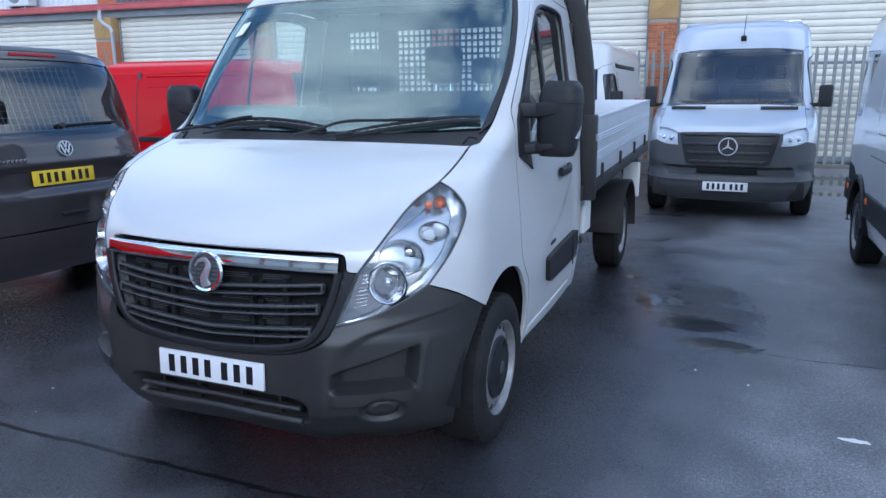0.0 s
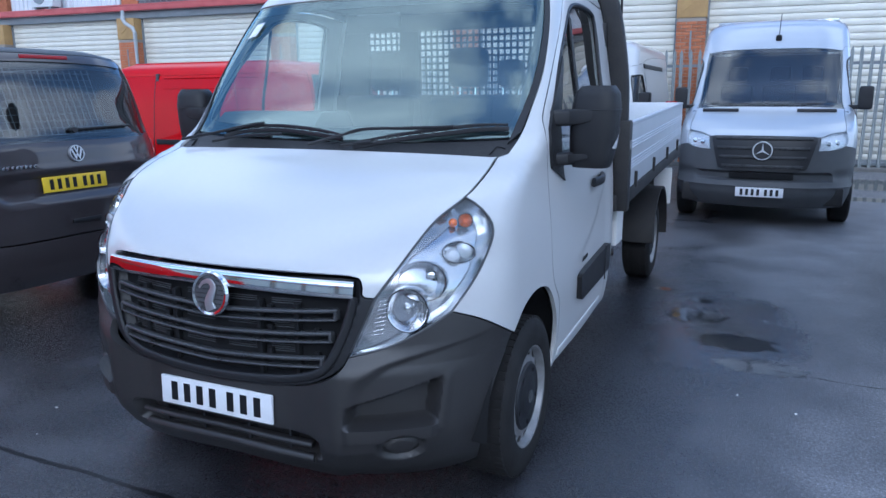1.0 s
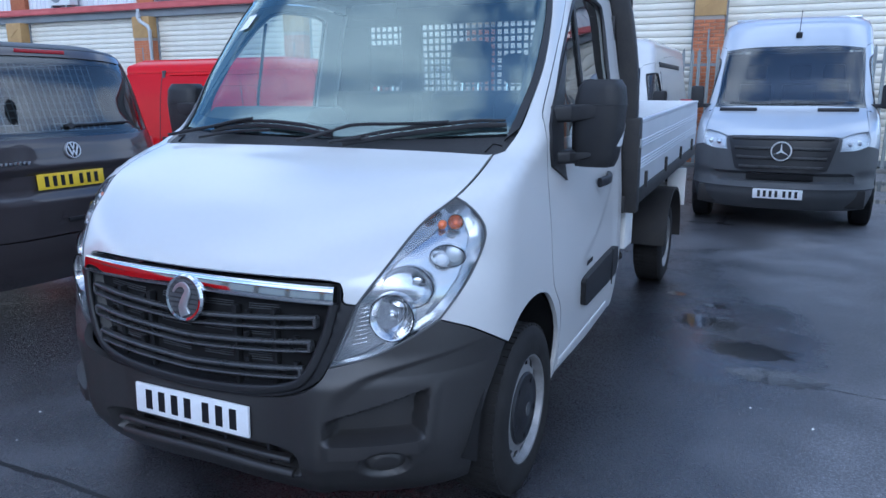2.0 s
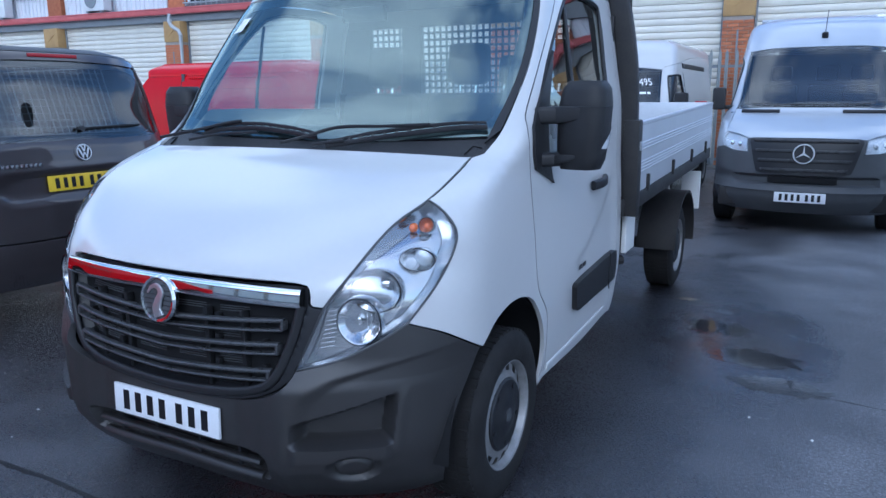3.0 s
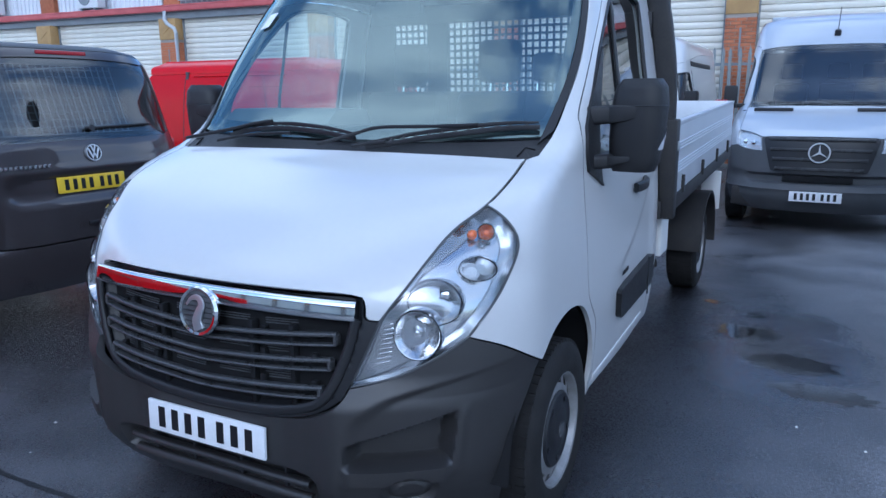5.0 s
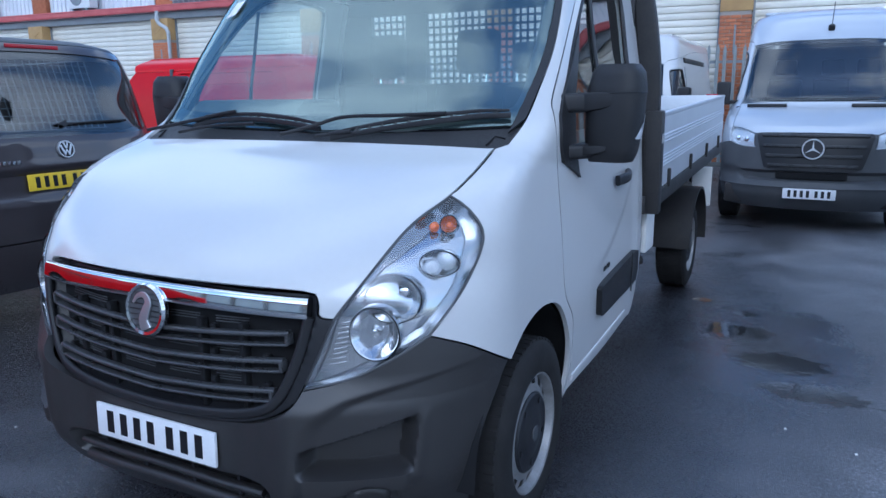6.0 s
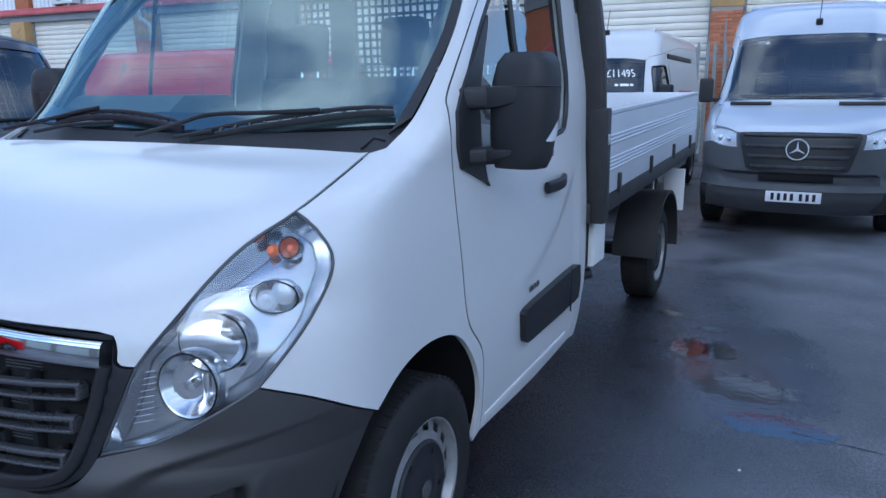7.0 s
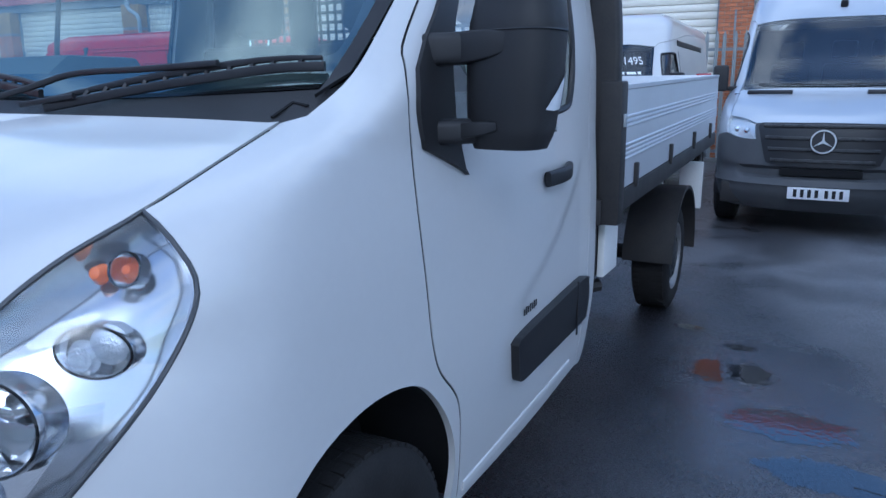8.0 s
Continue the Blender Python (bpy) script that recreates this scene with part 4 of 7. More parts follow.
    # Short black posts behind the slats, and the radiator core.
    for x in (-0.36, -0.2, 0.2, 0.36):
        p = CAB.place(x, 0.0, 0.76, -0.03 - dish(x))
        part("grille_post", box((0.02, 0.03, 0.28), Matrix.Translation(p), 0.006), LINER, truck)
        for z in (0.715, 0.8, 0.872):
            part("grille_clip", box((0.02, 0.02, 0.024), Matrix.Translation(CAB.place(x * 1.22, 0.0, z, -0.022 - dish(x))), 0.004), LINER, truck)
    # Fins of the cooler that show between the slats.
    for x0, x1 in ((-0.46, -0.24), (-0.16, -0.02), (0.04, 0.17), (0.24, 0.45)):
        for z in (0.708, 0.716, 0.724, 0.732, 0.797, 0.805, 0.813, 0.821, 0.885, 0.893, 0.901):
            fin = [CAB.place(x0 + (x1 - x0) * i / 4, 0.0, z + 0.02 * abs(x0 + (x1 - x0) * i / 4), -0.036 - dish(x0)) for i in range(5)]
            part("cooler_fin", sweep(fin, round_profile(0.004, 0.003)), GREYPLASTIC, truck)
    part("radiator", span(-0.5, 0.5, 0.16, 0.2, 0.62, 0.95, 0.005), GALV, truck, "dull grey radiator core behind the grille")
    # Two blades across the lower intake.
    for z, r, out in ((0.373, 0.011, -0.014), (0.317, 0.017, -0.003)):
        pts = [CAB.place(-0.41 + 0.82 * i / 40, 0.0, z, out - dish(-0.41 + 0.82 * i / 40) + 0.008 * (-1 + i / 20) ** 4) for i in range(41)]
        part("intake_blade", sweep(pts, round_profile(0.036, 2 * r, 0.5)), BUMPERPLASTIC, truck)
    for x in (-0.3, -0.1, 0.12, 0.31):
        part("intake_web", box((0.012, 0.05, 0.1), Matrix.Translation(CAB.place(x, 0.0, 0.375, -0.045 - dish(x))), 0.003), BLACK, truck)
    # Chrome bar along the bonnet's edge.
    pts = [CAB.place(-0.59 + 1.18 * i / 60, 0.0, 0.965 - 0.012 * abs(-1 + i / 30) ** 2, -0.002 - dish(-0.59 + 1.18 * i / 60)) for i in range(61)]
    part("chrome_bar", sweep(pts, [(0.026 * math.copysign(abs(math.cos(a)) ** 0.4, math.cos(a)), 0.031 * math.copysign(abs(math.sin(a)) ** 0.55, math.sin(a))) for a in np.linspace(0, 2 * math.pi, 33)[:-1]], up=(0, 0.19, 1)), CHROME, truck, "chrome bar across the grille")
    # Badge.
    c = CAB.place(0.006, 0.0, 0.904, 0.0)
    m = Matrix.Translation(c) @ pose(0, 0, 0, 84, 0, 0)
    badge = part("badge", lathe([(0.0, 0.006), (0.056, 0.008), (0.07, 0.004), (0.072, -0.02)], m), GREYPLASTIC, truck, "round chrome-ringed badge")
    part("badge_ring", lathe([(0.07, -0.02), (0.079, -0.012), (0.082, 0.002), (0.077, 0.012), (0.068, 0.01), (0.066, 0.002)], m), CHROME, badge)
    for k in range(-3, 4):
        w = 0.062 * math.sqrt(1 - (k / 4.2) ** 2)
        part("badge_rib", box((2 * w, 0.004, 0.002), m @ pose(0, 0.017 * k, 0.0085), 0.0006), BLACK, badge)
    figure = spline([(0.012, -0.058, 0.0105), (0.002, -0.03, 0.012), (0.012, 0.0, 0.013), (0.022, 0.026, 0.013), (0.004, 0.046, 0.012), (-0.026, 0.04, 0.011), (-0.046, 0.018, 0.0105)], 0.006)
    girth = [1.35 - 1.1 * i / (len(figure) - 1) for i in range(len(figure))]
    part("badge_emblem", sweep([m @ Vector(p) for p in figure], round_profile(0.032, 0.007), up=tuple(m.to_3x3() @ Vector((0, 0, 1))), scales=girth), SATIN, badge)
    # Number plate, its characters shown as bars.
    m = pose(0.004, 0.004, 0.503, 88, 0, 0)
    plate = part("number_plate", box((0.52, 0.111, 0.012), m, 0.004), PLATE_W, truck, "white front number plate")
    bars_on(plate, m, 0.0064, 7, INK)
    part("plate_holder", box((0.5, 0.09, 0.03), pose(0.004, 0.02, 0.503, 88, 0, 0), 0.004), BLACK, plate)
    for mir in (False, True):
        s = -1 if mir else 1
        # Headlight: clear lens, silvery bowl behind it, and the lamps inside.
        lamp = thing_part("headlight", truck, "clear headlight with chrome reflectors and orange indicator")
        lens = [LAMP_IN_LOW, LAMP_IN_HIGH, LAMP_OUT, LAMP_LOW]
        panel(CAB, "lens", lens, LENS, lamp, mirror=mir, gap=0.006, thick=0.002)
        panel(CAB, "housing", lens, HOUSING, lamp, off=-0.05, mirror=mir, gap=0.001, thick=-0.05, res=0.012, shape=lamp_bowl)
        fill_lamp(lamp, s)
        # Black seal round the lens.
        ring = outline(CAB, lens, 0.02)
        th, z = s * ring[:, 0] / R_FLAT, ring[:, 1]
        pos, nor = CAB.at(th, z), CAB.normal(th, z)
        part("lens_seal", tube([Vector(p - 0.002 * n) for p, n in zip(pos, nor)], 0.0042, 6, closed=True), GREYPLASTIC, lamp)
        # Wing with the windscreen pillar.
        wing = [LAMP_OUT[::-1], BONNET_SIDE, [(0.827, 0.785, 1.36), (0.845, 0.84, 1.372)], SCREEN_SIDE, [(0.755, 1.5, 2.06), (0.78, 1.62, 2.08)], DOOR_FRONT, [(0.955, 1.25, 0.345), (0.95, 1.2, 0.325)], ARCH_TOP[::-1], BUMPER_SIDE[::-1]]
        panel(CAB, "wing", wing, WHITE, truck, mirror=mir, gap=0.003, label="white painted front wing and pillar")
        # Door, with its window opening.
        window = [[(0.93, 1.115, 1.405), (0.9, 1.165, 1.5), (0.86, 1.37, 1.74), (0.82, 1.6, 1.96), (0.81, 1.74, 2.03), (0.805, 1.95, 2.045), (0.81, 2.13, 2.03), (0.82, 2.165, 1.97), (0.89, 2.15, 1.6), (0.93, 2.13, 1.4), (0.94, 2.05, 1.352), (0.945, 1.7, 1.34), (0.947, 1.25, 1.335), (0.945, 1.13, 1.355), (0.93, 1.115, 1.405)]]
        rear = [(0.955, 2.28, 0.37), (0.98, 2.315, 0.6), (0.984, 2.33, 0.9), (0.955, 2.35, 1.3), (0.86, 2.36, 1.85), (0.8, 2.36, 2.08)]
        door = [DOOR_FRONT, [(0.955, 1.25, 0.345), (0.95, 1.8, 0.34), (0.955, 2.28, 0.37)], rear, [(0.8, 2.36, 2.08), (0.79, 2.0, 2.1), (0.78, 1.62, 2.08)]]
        dr = panel(CAB, "door", door, WHITE, truck, mirror=mir, gap=0.0034, thick=0.03, holes=[window], shape=door_press, res=0.018, label="white cab door with side window")
        panel(CAB, "window", window, GLASS, dr, off=-0.012, gap=-0.012, mirror=mir, thick=0.003).visible_shadow = False
        for yb in (1.62,):
            pts = [CAB.place(0.9, yb, z, -0.004) for z in np.linspace(1.34, 1.95 + 0.02, 12)]
            part("window_bar", sweep([(s * p.x, p.y, p.z) for p in pts], round_profile(0.02, 0.012)), BLACK, dr)
        wl_ = outline(CAB, window, 0.02)
        th, z = s * wl_[:, 0] / R_FLAT, wl_[:, 1]
        part("window_seal", tube([Vector(p) for p in CAB.at(th, z) - 0.004 * CAB.normal(th, z)], 0.011, 6, closed=True), BLACK, dr)
        # Dark rubber in the joints between door, wing and bonnet.
        for line, r in ((DOOR_FRONT, 0.0032), (BONNET_SIDE, 0.0022)):
            joint = outline(CAB, [line], 0.02)
            th, z = s * joint[:, 0] / R_FLAT, joint[:, 1]
            part("joint_rubber", tube([Vector(p) for p in CAB.at(th, z) - 0.0035 * CAB.normal(th, z)], r, 6), LINER, truck)
        # Black corner piece that carries the mirror.
        foot = [[(0.9, 1.12, 1.46), (0.885, 1.2, 1.56), (0.86, 1.375, 1.745), (0.86, 1.4, 1.745), (0.9, 1.27, 1.53), (0.93, 1.25, 1.36)], [(0.93, 1.25, 1.36), (0.955, 1.285, 1.215)], [(0.955, 1.295, 1.215), (0.95, 1.09, 1.29)], [(0.95, 1.09, 1.29), (0.93, 1.085, 1.37), (0.9, 1.12, 1.46)]]
        panel(CAB, "mirror_foot", foot, PLASTIC, dr, off=0.012, mirror=mir, thick=0.02)
        # Rub strip low on the door.
        strip = [[(0.984, 1.56, 0.69), (0.984, 1.59, 0.711), (0.984, 1.9, 0.731), (0.984, 2.24, 0.745), (0.984, 2.275, 0.725)], [(0.984, 2.275, 0.725), (0.98, 2.29, 0.66), (0.976, 2.28, 0.59)], [(0.976, 2.28, 0.59), (0.975, 2.22, 0.572), (0.975, 1.64, 0.563)], [(0.975, 1.64, 0.563), (0.978, 1.59, 0.58), (0.984, 1.56, 0.69)]]
        panel(CAB, "rub_strip", strip, PLASTIC, dr, off=0.022, mirror=mir, thick=0.03)
        part("strip_joint", box((0.006, 0.006, 0.2), pose(s * 1.006, 2.135, 0.65), 0.001), BLACK, dr)
        # Door lettering, too small to read.
        for i in range(7):
            part("door_lettering", box((0.002, 0.009 if i != 3 else 0.006, 0.02 + 0.005 * (i % 2)), pose(s * 0.9862, 1.655 + 0.0165 * i, 0.768 + 0.0008 * i), 0.0005), INK, dr)
        # Handle in its scoop.
        hp = [CAB.place(0.97, 1.82 + 0.24 * i / 8, 1.145 + 0.012 * i / 8, 0.012 + 0.028 * math.sin(math.pi * min(1, (i + 0.8) / 8.8))) for i in range(9)]
        part("door_handle", sweep([(s * p.x, p.y, p.z) for p in hp], round_profile(0.026, 0.048, 0.45)), BLACK, dr)
        # Sill line pressed along the bottom.
        sp = [CAB.place(0.96, 1.28 + 0.9 * i / 20, 0.39 + 0.03 * i / 20, 0.0) for i in range(21)]
        part("sill_crease", sweep([(s * p.x, p.y, p.z) for p in sp], round_profile(0.012, 0.03, 0.5)), WHITE, dr)
        # Rear corner of the cab.
        corner = [rear[::-1], [(0.955, 2.28, 0.37), (0.955, 2.36, 0.38), (0.978, 2.42, 0.6)], [(0.978, 2.42, 0.6), (0.984, 2.42, 0.9), (0.955, 2.44, 1.3), (0.86, 2.45, 1.85), (0.8, 2.45, 2.08)]]
        panel(CAB, "cab_corner", [corner[0], corner[1], corner[2], [(0.8, 2.45, 2.08), (0.8, 2.36, 2.08)]], WHITE, truck, mirror=mir)
        build_mirror(dr, s)
        # Front wheel and the dark arch round it.
        wheel(truck, pose(s * 0.862, AXLE_F, TYRE_R, 0, 0, 90 * s - 90), s)
        arch = bmesh.new()
        lathe_bm(arch, [(0.466, 0.0), (0.468, 0.02), (0.468, 0.3), (0.0, 0.31)], pose(s * 0.945, AXLE_F, 0.35, 0, -90 * s, 0), 40, keep=lambda i, j: True)
        bmesh.ops.bisect_plane(arch, geom=arch.verts[:] + arch.edges[:] + arch.faces[:], plane_co=(0, 0, 0.34), plane_no=(0, 0, -1), clear_outer=True)
        part("wheel_arch_liner", arch, LINER, truck)
    # Windscreen, its black border and the scuttle.
    glass_low = [(0.80, 1.0, 1.43), (0.45, 0.86, 1.412), (0.0, 0.84, 1.405)]
    gs = [glass_low[::-1], SCREEN_SIDE[1:], ROOF_LINE]
    scr = gs + [mirrored(ROOF_LINE), mirrored(SCREEN_SIDE[1:]), mirrored(glass_low[::-1])]
    screen = panel(CAB, "windscreen", scr, SCREEN, truck, off=-0.004, gap=0.004, thick=0.004, label="windscreen reflecting the cloudy sky")
    screen.visible_shadow = False
    hole_half = [(0.0, 0.86, 1.47), (0.5, 0.9, 1.475), (0.74, 0.99, 1.49), (0.775, 1.06, 1.53), (0.77, 1.2, 1.72), (0.72, 1.4, 1.97), (0.68, 1.4, 2.01), (0.4, 1.32, 2.03), (0.0, 1.27, 2.035)]
    panel(CAB, "screen_border", scr, GLOSSBLACK, screen, off=-0.012, gap=0.002, thick=0.004, holes=[[hole_half, mirrored(hole_half)]], res=0.03)
    sc = [COWL_LINE[::-1], [(0.827, 0.785, 1.36), (0.845, 0.84, 1.372)], [(0.845, 0.84, 1.372), (0.832, 1.0, 1.445)], [(0.832, 1.0, 1.445)] + glass_low]
    panel(CAB, "scuttle", sc + [mirrored(c) for c in sc[::-1]], PLASTIC, truck, off=-0.012, gap=0.0, label="black plastic scuttle under the windscreen")
    # Matt black trim along each side of the screen.
    for mir in (False, True):
        inner_side = [(0.738, 1.48, 2.06), (0.79, 1.264, 1.76), (0.8, 1.112, 1.58), (0.802, 0.99, 1.46), (0.802, 0.92, 1.405)]
        panel(CAB, "pillar_trim", [SCREEN_SIDE[1:], [SCREEN_SIDE[-1], inner_side[0]], inner_side, [inner_side[-1], SCREEN_SIDE[1]]], BLACK, truck, off=0.002, mirror=mir, gap=0.0015, thick=0.008, label="matt black trim beside the windscreen")
    part("screen_sticker", slab_on([(-0.735, 1.89), (-0.66, 1.902), (-0.648, 1.972), (-0.715, 1.962)], 0.006), WHITEINK, screen)
    # Roof.
    roof_half = [ROOF_LINE[::-1], [(0.755, 1.5, 2.06), (0.78, 1.62, 2.08), (0.79, 2.0, 2.1), (0.8, 2.45, 2.08)], [(0.8, 2.45, 2.08), (0.6, 2.45, 2.22)], [(0.6, 2.45, 2.22), (0.5, 1.9, 2.22), (0.3, 1.68, 2.22), (0.0, 1.64, 2.22)]]
    panel(CAB, "roof", roof_half + [mirrored(c) for c in roof_half[::-1]], WHITE, truck, label="white cab roof")
    part("roof_top", span(-0.6, 0.6, 1.66, 2.45, 2.19, 2.225, 0.01), WHITE, truck)
    # Inner floor and bulkhead, so that nothing shows through.
    part("front_bulkhead", span(-0.6, 0.6, 0.86, 0.9, 0.3, 1.36, 0.01), BLACK, truck)
    part("upper_bulkhead", span(-0.9, 0.9, 0.9, 0.94, 0.86, 1.36, 0.01), BLACK, truck)
    part("cab_floor", span(-0.92, 0.92, 1.32, 2.42, 0.5, 0.56, 0.01), BLACK, truck)
    part("engine_bay_tray", span(-0.55, 0.55, 0.22, 0.86, 0.22, 0.26, 0.01), BLACK, truck)
    bay = bmesh.new()
    box_bm(bay, (1.02, 0.5, 0.6), pose(0, 0.55, 0.6), 0.05)
    part("engine_block", bay, CHASSIS, truck)
    build_wipers()
    build_cab_inside()
    build_bed()


def bars_on(plate, m, lift, count, ink):
    """Characters of a number plate as plain upright bars."""
    for i in range(count):
        u = -0.194 + 0.061 * i + (0.022 if i > 3 else 0.0)
        part("plate_bar", box((0.031, 0.074, 0.0014), m @ pose(u, 0, lift), 0.0004), ink, plate, smooth=0)


def thing_part(name, parent, label=""):
    ob = new(name)
    ob.empty_display_size = 0.05
    ob.parent = parent
    return tagged(ob, label) if label else ob


def lamp_frame(s, x, y, z, off, lean=1.2):
    """A pose on the cab's skin, its z axis turned outward and forward."""
    th, _ = CAB.flat(x, y, z)
    p, nv = CAB.place(x, y, z, off), Vector(CAB.normal(np.array(th), np.array(z)))
    aim = (nv + Vector((0.05, -lean, 0.0))).normalized()
    return Matrix.Translation((s * p.x, p.y, p.z)) @ Vector((s * aim.x, aim.y, aim.z)).to_track_quat("Z", "Y").to_matrix().to_4x4()


def fill_lamp(lamp, s):
    """Reflectors, bulbs and ribbed lenses inside a headlight."""
    def bowl(name, at, r, wide, off, deep):
        m = lamp_frame(s, *at, off) @ Matrix.Diagonal((wide, 1, 1, 1))
        ob = part(name, lathe([(0.0, -deep), (r * 0.35, -deep * 0.93), (r * 0.7, -deep * 0.6), (r * 0.95, -0.004), (r, 0.0), (r * 1.06, 0.002), (r * 1.09, -0.006), (r * 1.09, -deep)], m, 40), REFLECT, lamp)
        part("rim_edge", tube([m @ Vector((r * 1.03 * math.cos(a), r * 1.03 * math.sin(a), 0.003)) for a in np.linspace(0, 2 * math.pi, 49)[:-1]], 0.0022, 5, closed=True), GLOSSBLACK, ob)
        return ob, m
    high, m = bowl("high_beam", (0.757, 0.233, 0.978), 0.066, 1.22, -0.026, 0.05)
    part("bulb", lathe([(0.0, 0.004), (0.011, 0.0), (0.013, -0.016), (0.013, -0.045)], m @ pose(0.024 * s, 0.022, -0.004), 20), CHROME, high)
    part("bulb_shade", lathe([(0.013, -0.03), (0.024, -0.036), (0.026, -0.048)], m @ pose(0.024 * s, 0.022, 0.006), 20), GLOSSBLACK, high)
    low, m = bowl("low_beam", (0.722, 0.18, 0.88), 0.074, 0.95, -0.016, 0.05)
    part("bulb", lathe([(0.0, 0.0), (0.012, -0.004), (0.014, -0.02), (0.014, -0.045)], m, 20), CHROME, low)
    for i in range(-3, 4):
        x = 0.017 * i
        part("reflector_rib", box((0.0025, 0.12 * math.sqrt(max(0.05, 1 - (x / 0.068) ** 2)), 0.004), m @ pose(x, 0, -0.04 + 6.0 * x * x), 0.0006), CHROME, low)
    oval, m = bowl("driving_lamp", (0.845, 0.352, 1.064), 0.036, 1.55, -0.02, 0.03)
    part("ribbed_lens", lathe([(0.0, 0.012), (0.018, 0.009), (0.029, 0.0), (0.03, -0.02)], lamp_frame(s, 0.858, 0.37, 1.073, -0.014), 28), RIBBED, oval)
    part("ribbed_reflector", lathe([(0.0, 0.002), (0.018, 0.0), (0.026, -0.012)], lamp_frame(s, 0.832, 0.335, 1.056, -0.024), 24), RIBBED, oval)
    ring, m = bowl("indicator", (0.832, 0.428, 1.174), 0.025, 1.0, -0.016, 0.022)
    part("indicator_bulb", lathe([(0.0, 0.002), (0.007, 0.0), (0.011, -0.008), (0.012, -0.02)], m, 20), ORANGE, ring)
    # Orange piece shaped as the bulb's reflection in the housing.
    part("indicator_reflector", lathe([(0.0, 0.006), (0.009, 0.003), (0.016, -0.012)], lamp_frame(s, 0.8, 0.388, 1.176, -0.026), 20), ORANGE, ring)
    # Fluted corner and the pointed reflector beside the low beam.
    for i in range(9):
        z = 0.80 + 0.014 * i
        pts = [CAB.place(x, 0.1, z + 0.18 * (x - 0.64), -0.012) for x in np.linspace(0.618 + 0.3 * (z - 0.8), 0.668 + 0.1 * (z - 0.8), 6)]
        part("lens_flute", sweep([(s * p.x, p.y, p.z) for p in pts], round_profile(0.003, 0.0035)), CHROME, lamp)
    wedge = [[(0.775, 0.2, 0.93), (0.79, 0.21, 0.9), (0.79, 0.21, 0.862)], [(0.79, 0.21, 0.862), (0.815, 0.24, 0.88), (0.836, 0.27, 0.925)], [(0.836, 0.27, 0.925), (0.81, 0.24, 0.918), (0.775, 0.2, 0.93)]]
    panel(CAB, "side_reflector", wedge, REFLECT, lamp, off=-0.02, mirror=s < 0, thick=0.02, res=0.008)


def lamp_bowl(th, z):
    """Facets of the silvery housing behind the lens."""
    return 0.0015 * np.sin(th * 40 + z * 22) - 0.007 * np.sin(z * 15 + th * 6)


def slab_on(pts, off):
    """A small flat quad laid on the cab's skin, given by x and height."""
    bm = bmesh.new()
    vs = []
    for x, z in pts:
        vs.append(bm.verts.new(CAB.place(x, 1.262 + 0.6 * (z - 1.935), z, off)))
    f = bm.faces.new(vs)
    ret = bmesh.ops.extrude_face_region(bm, geom=[f])
    bmesh.ops.translate(bm, vec=(0, 0.001, -0.001), verts=[v for v in ret["geom"] if isinstance(v, bmesh.types.BMVert)])
    return bm


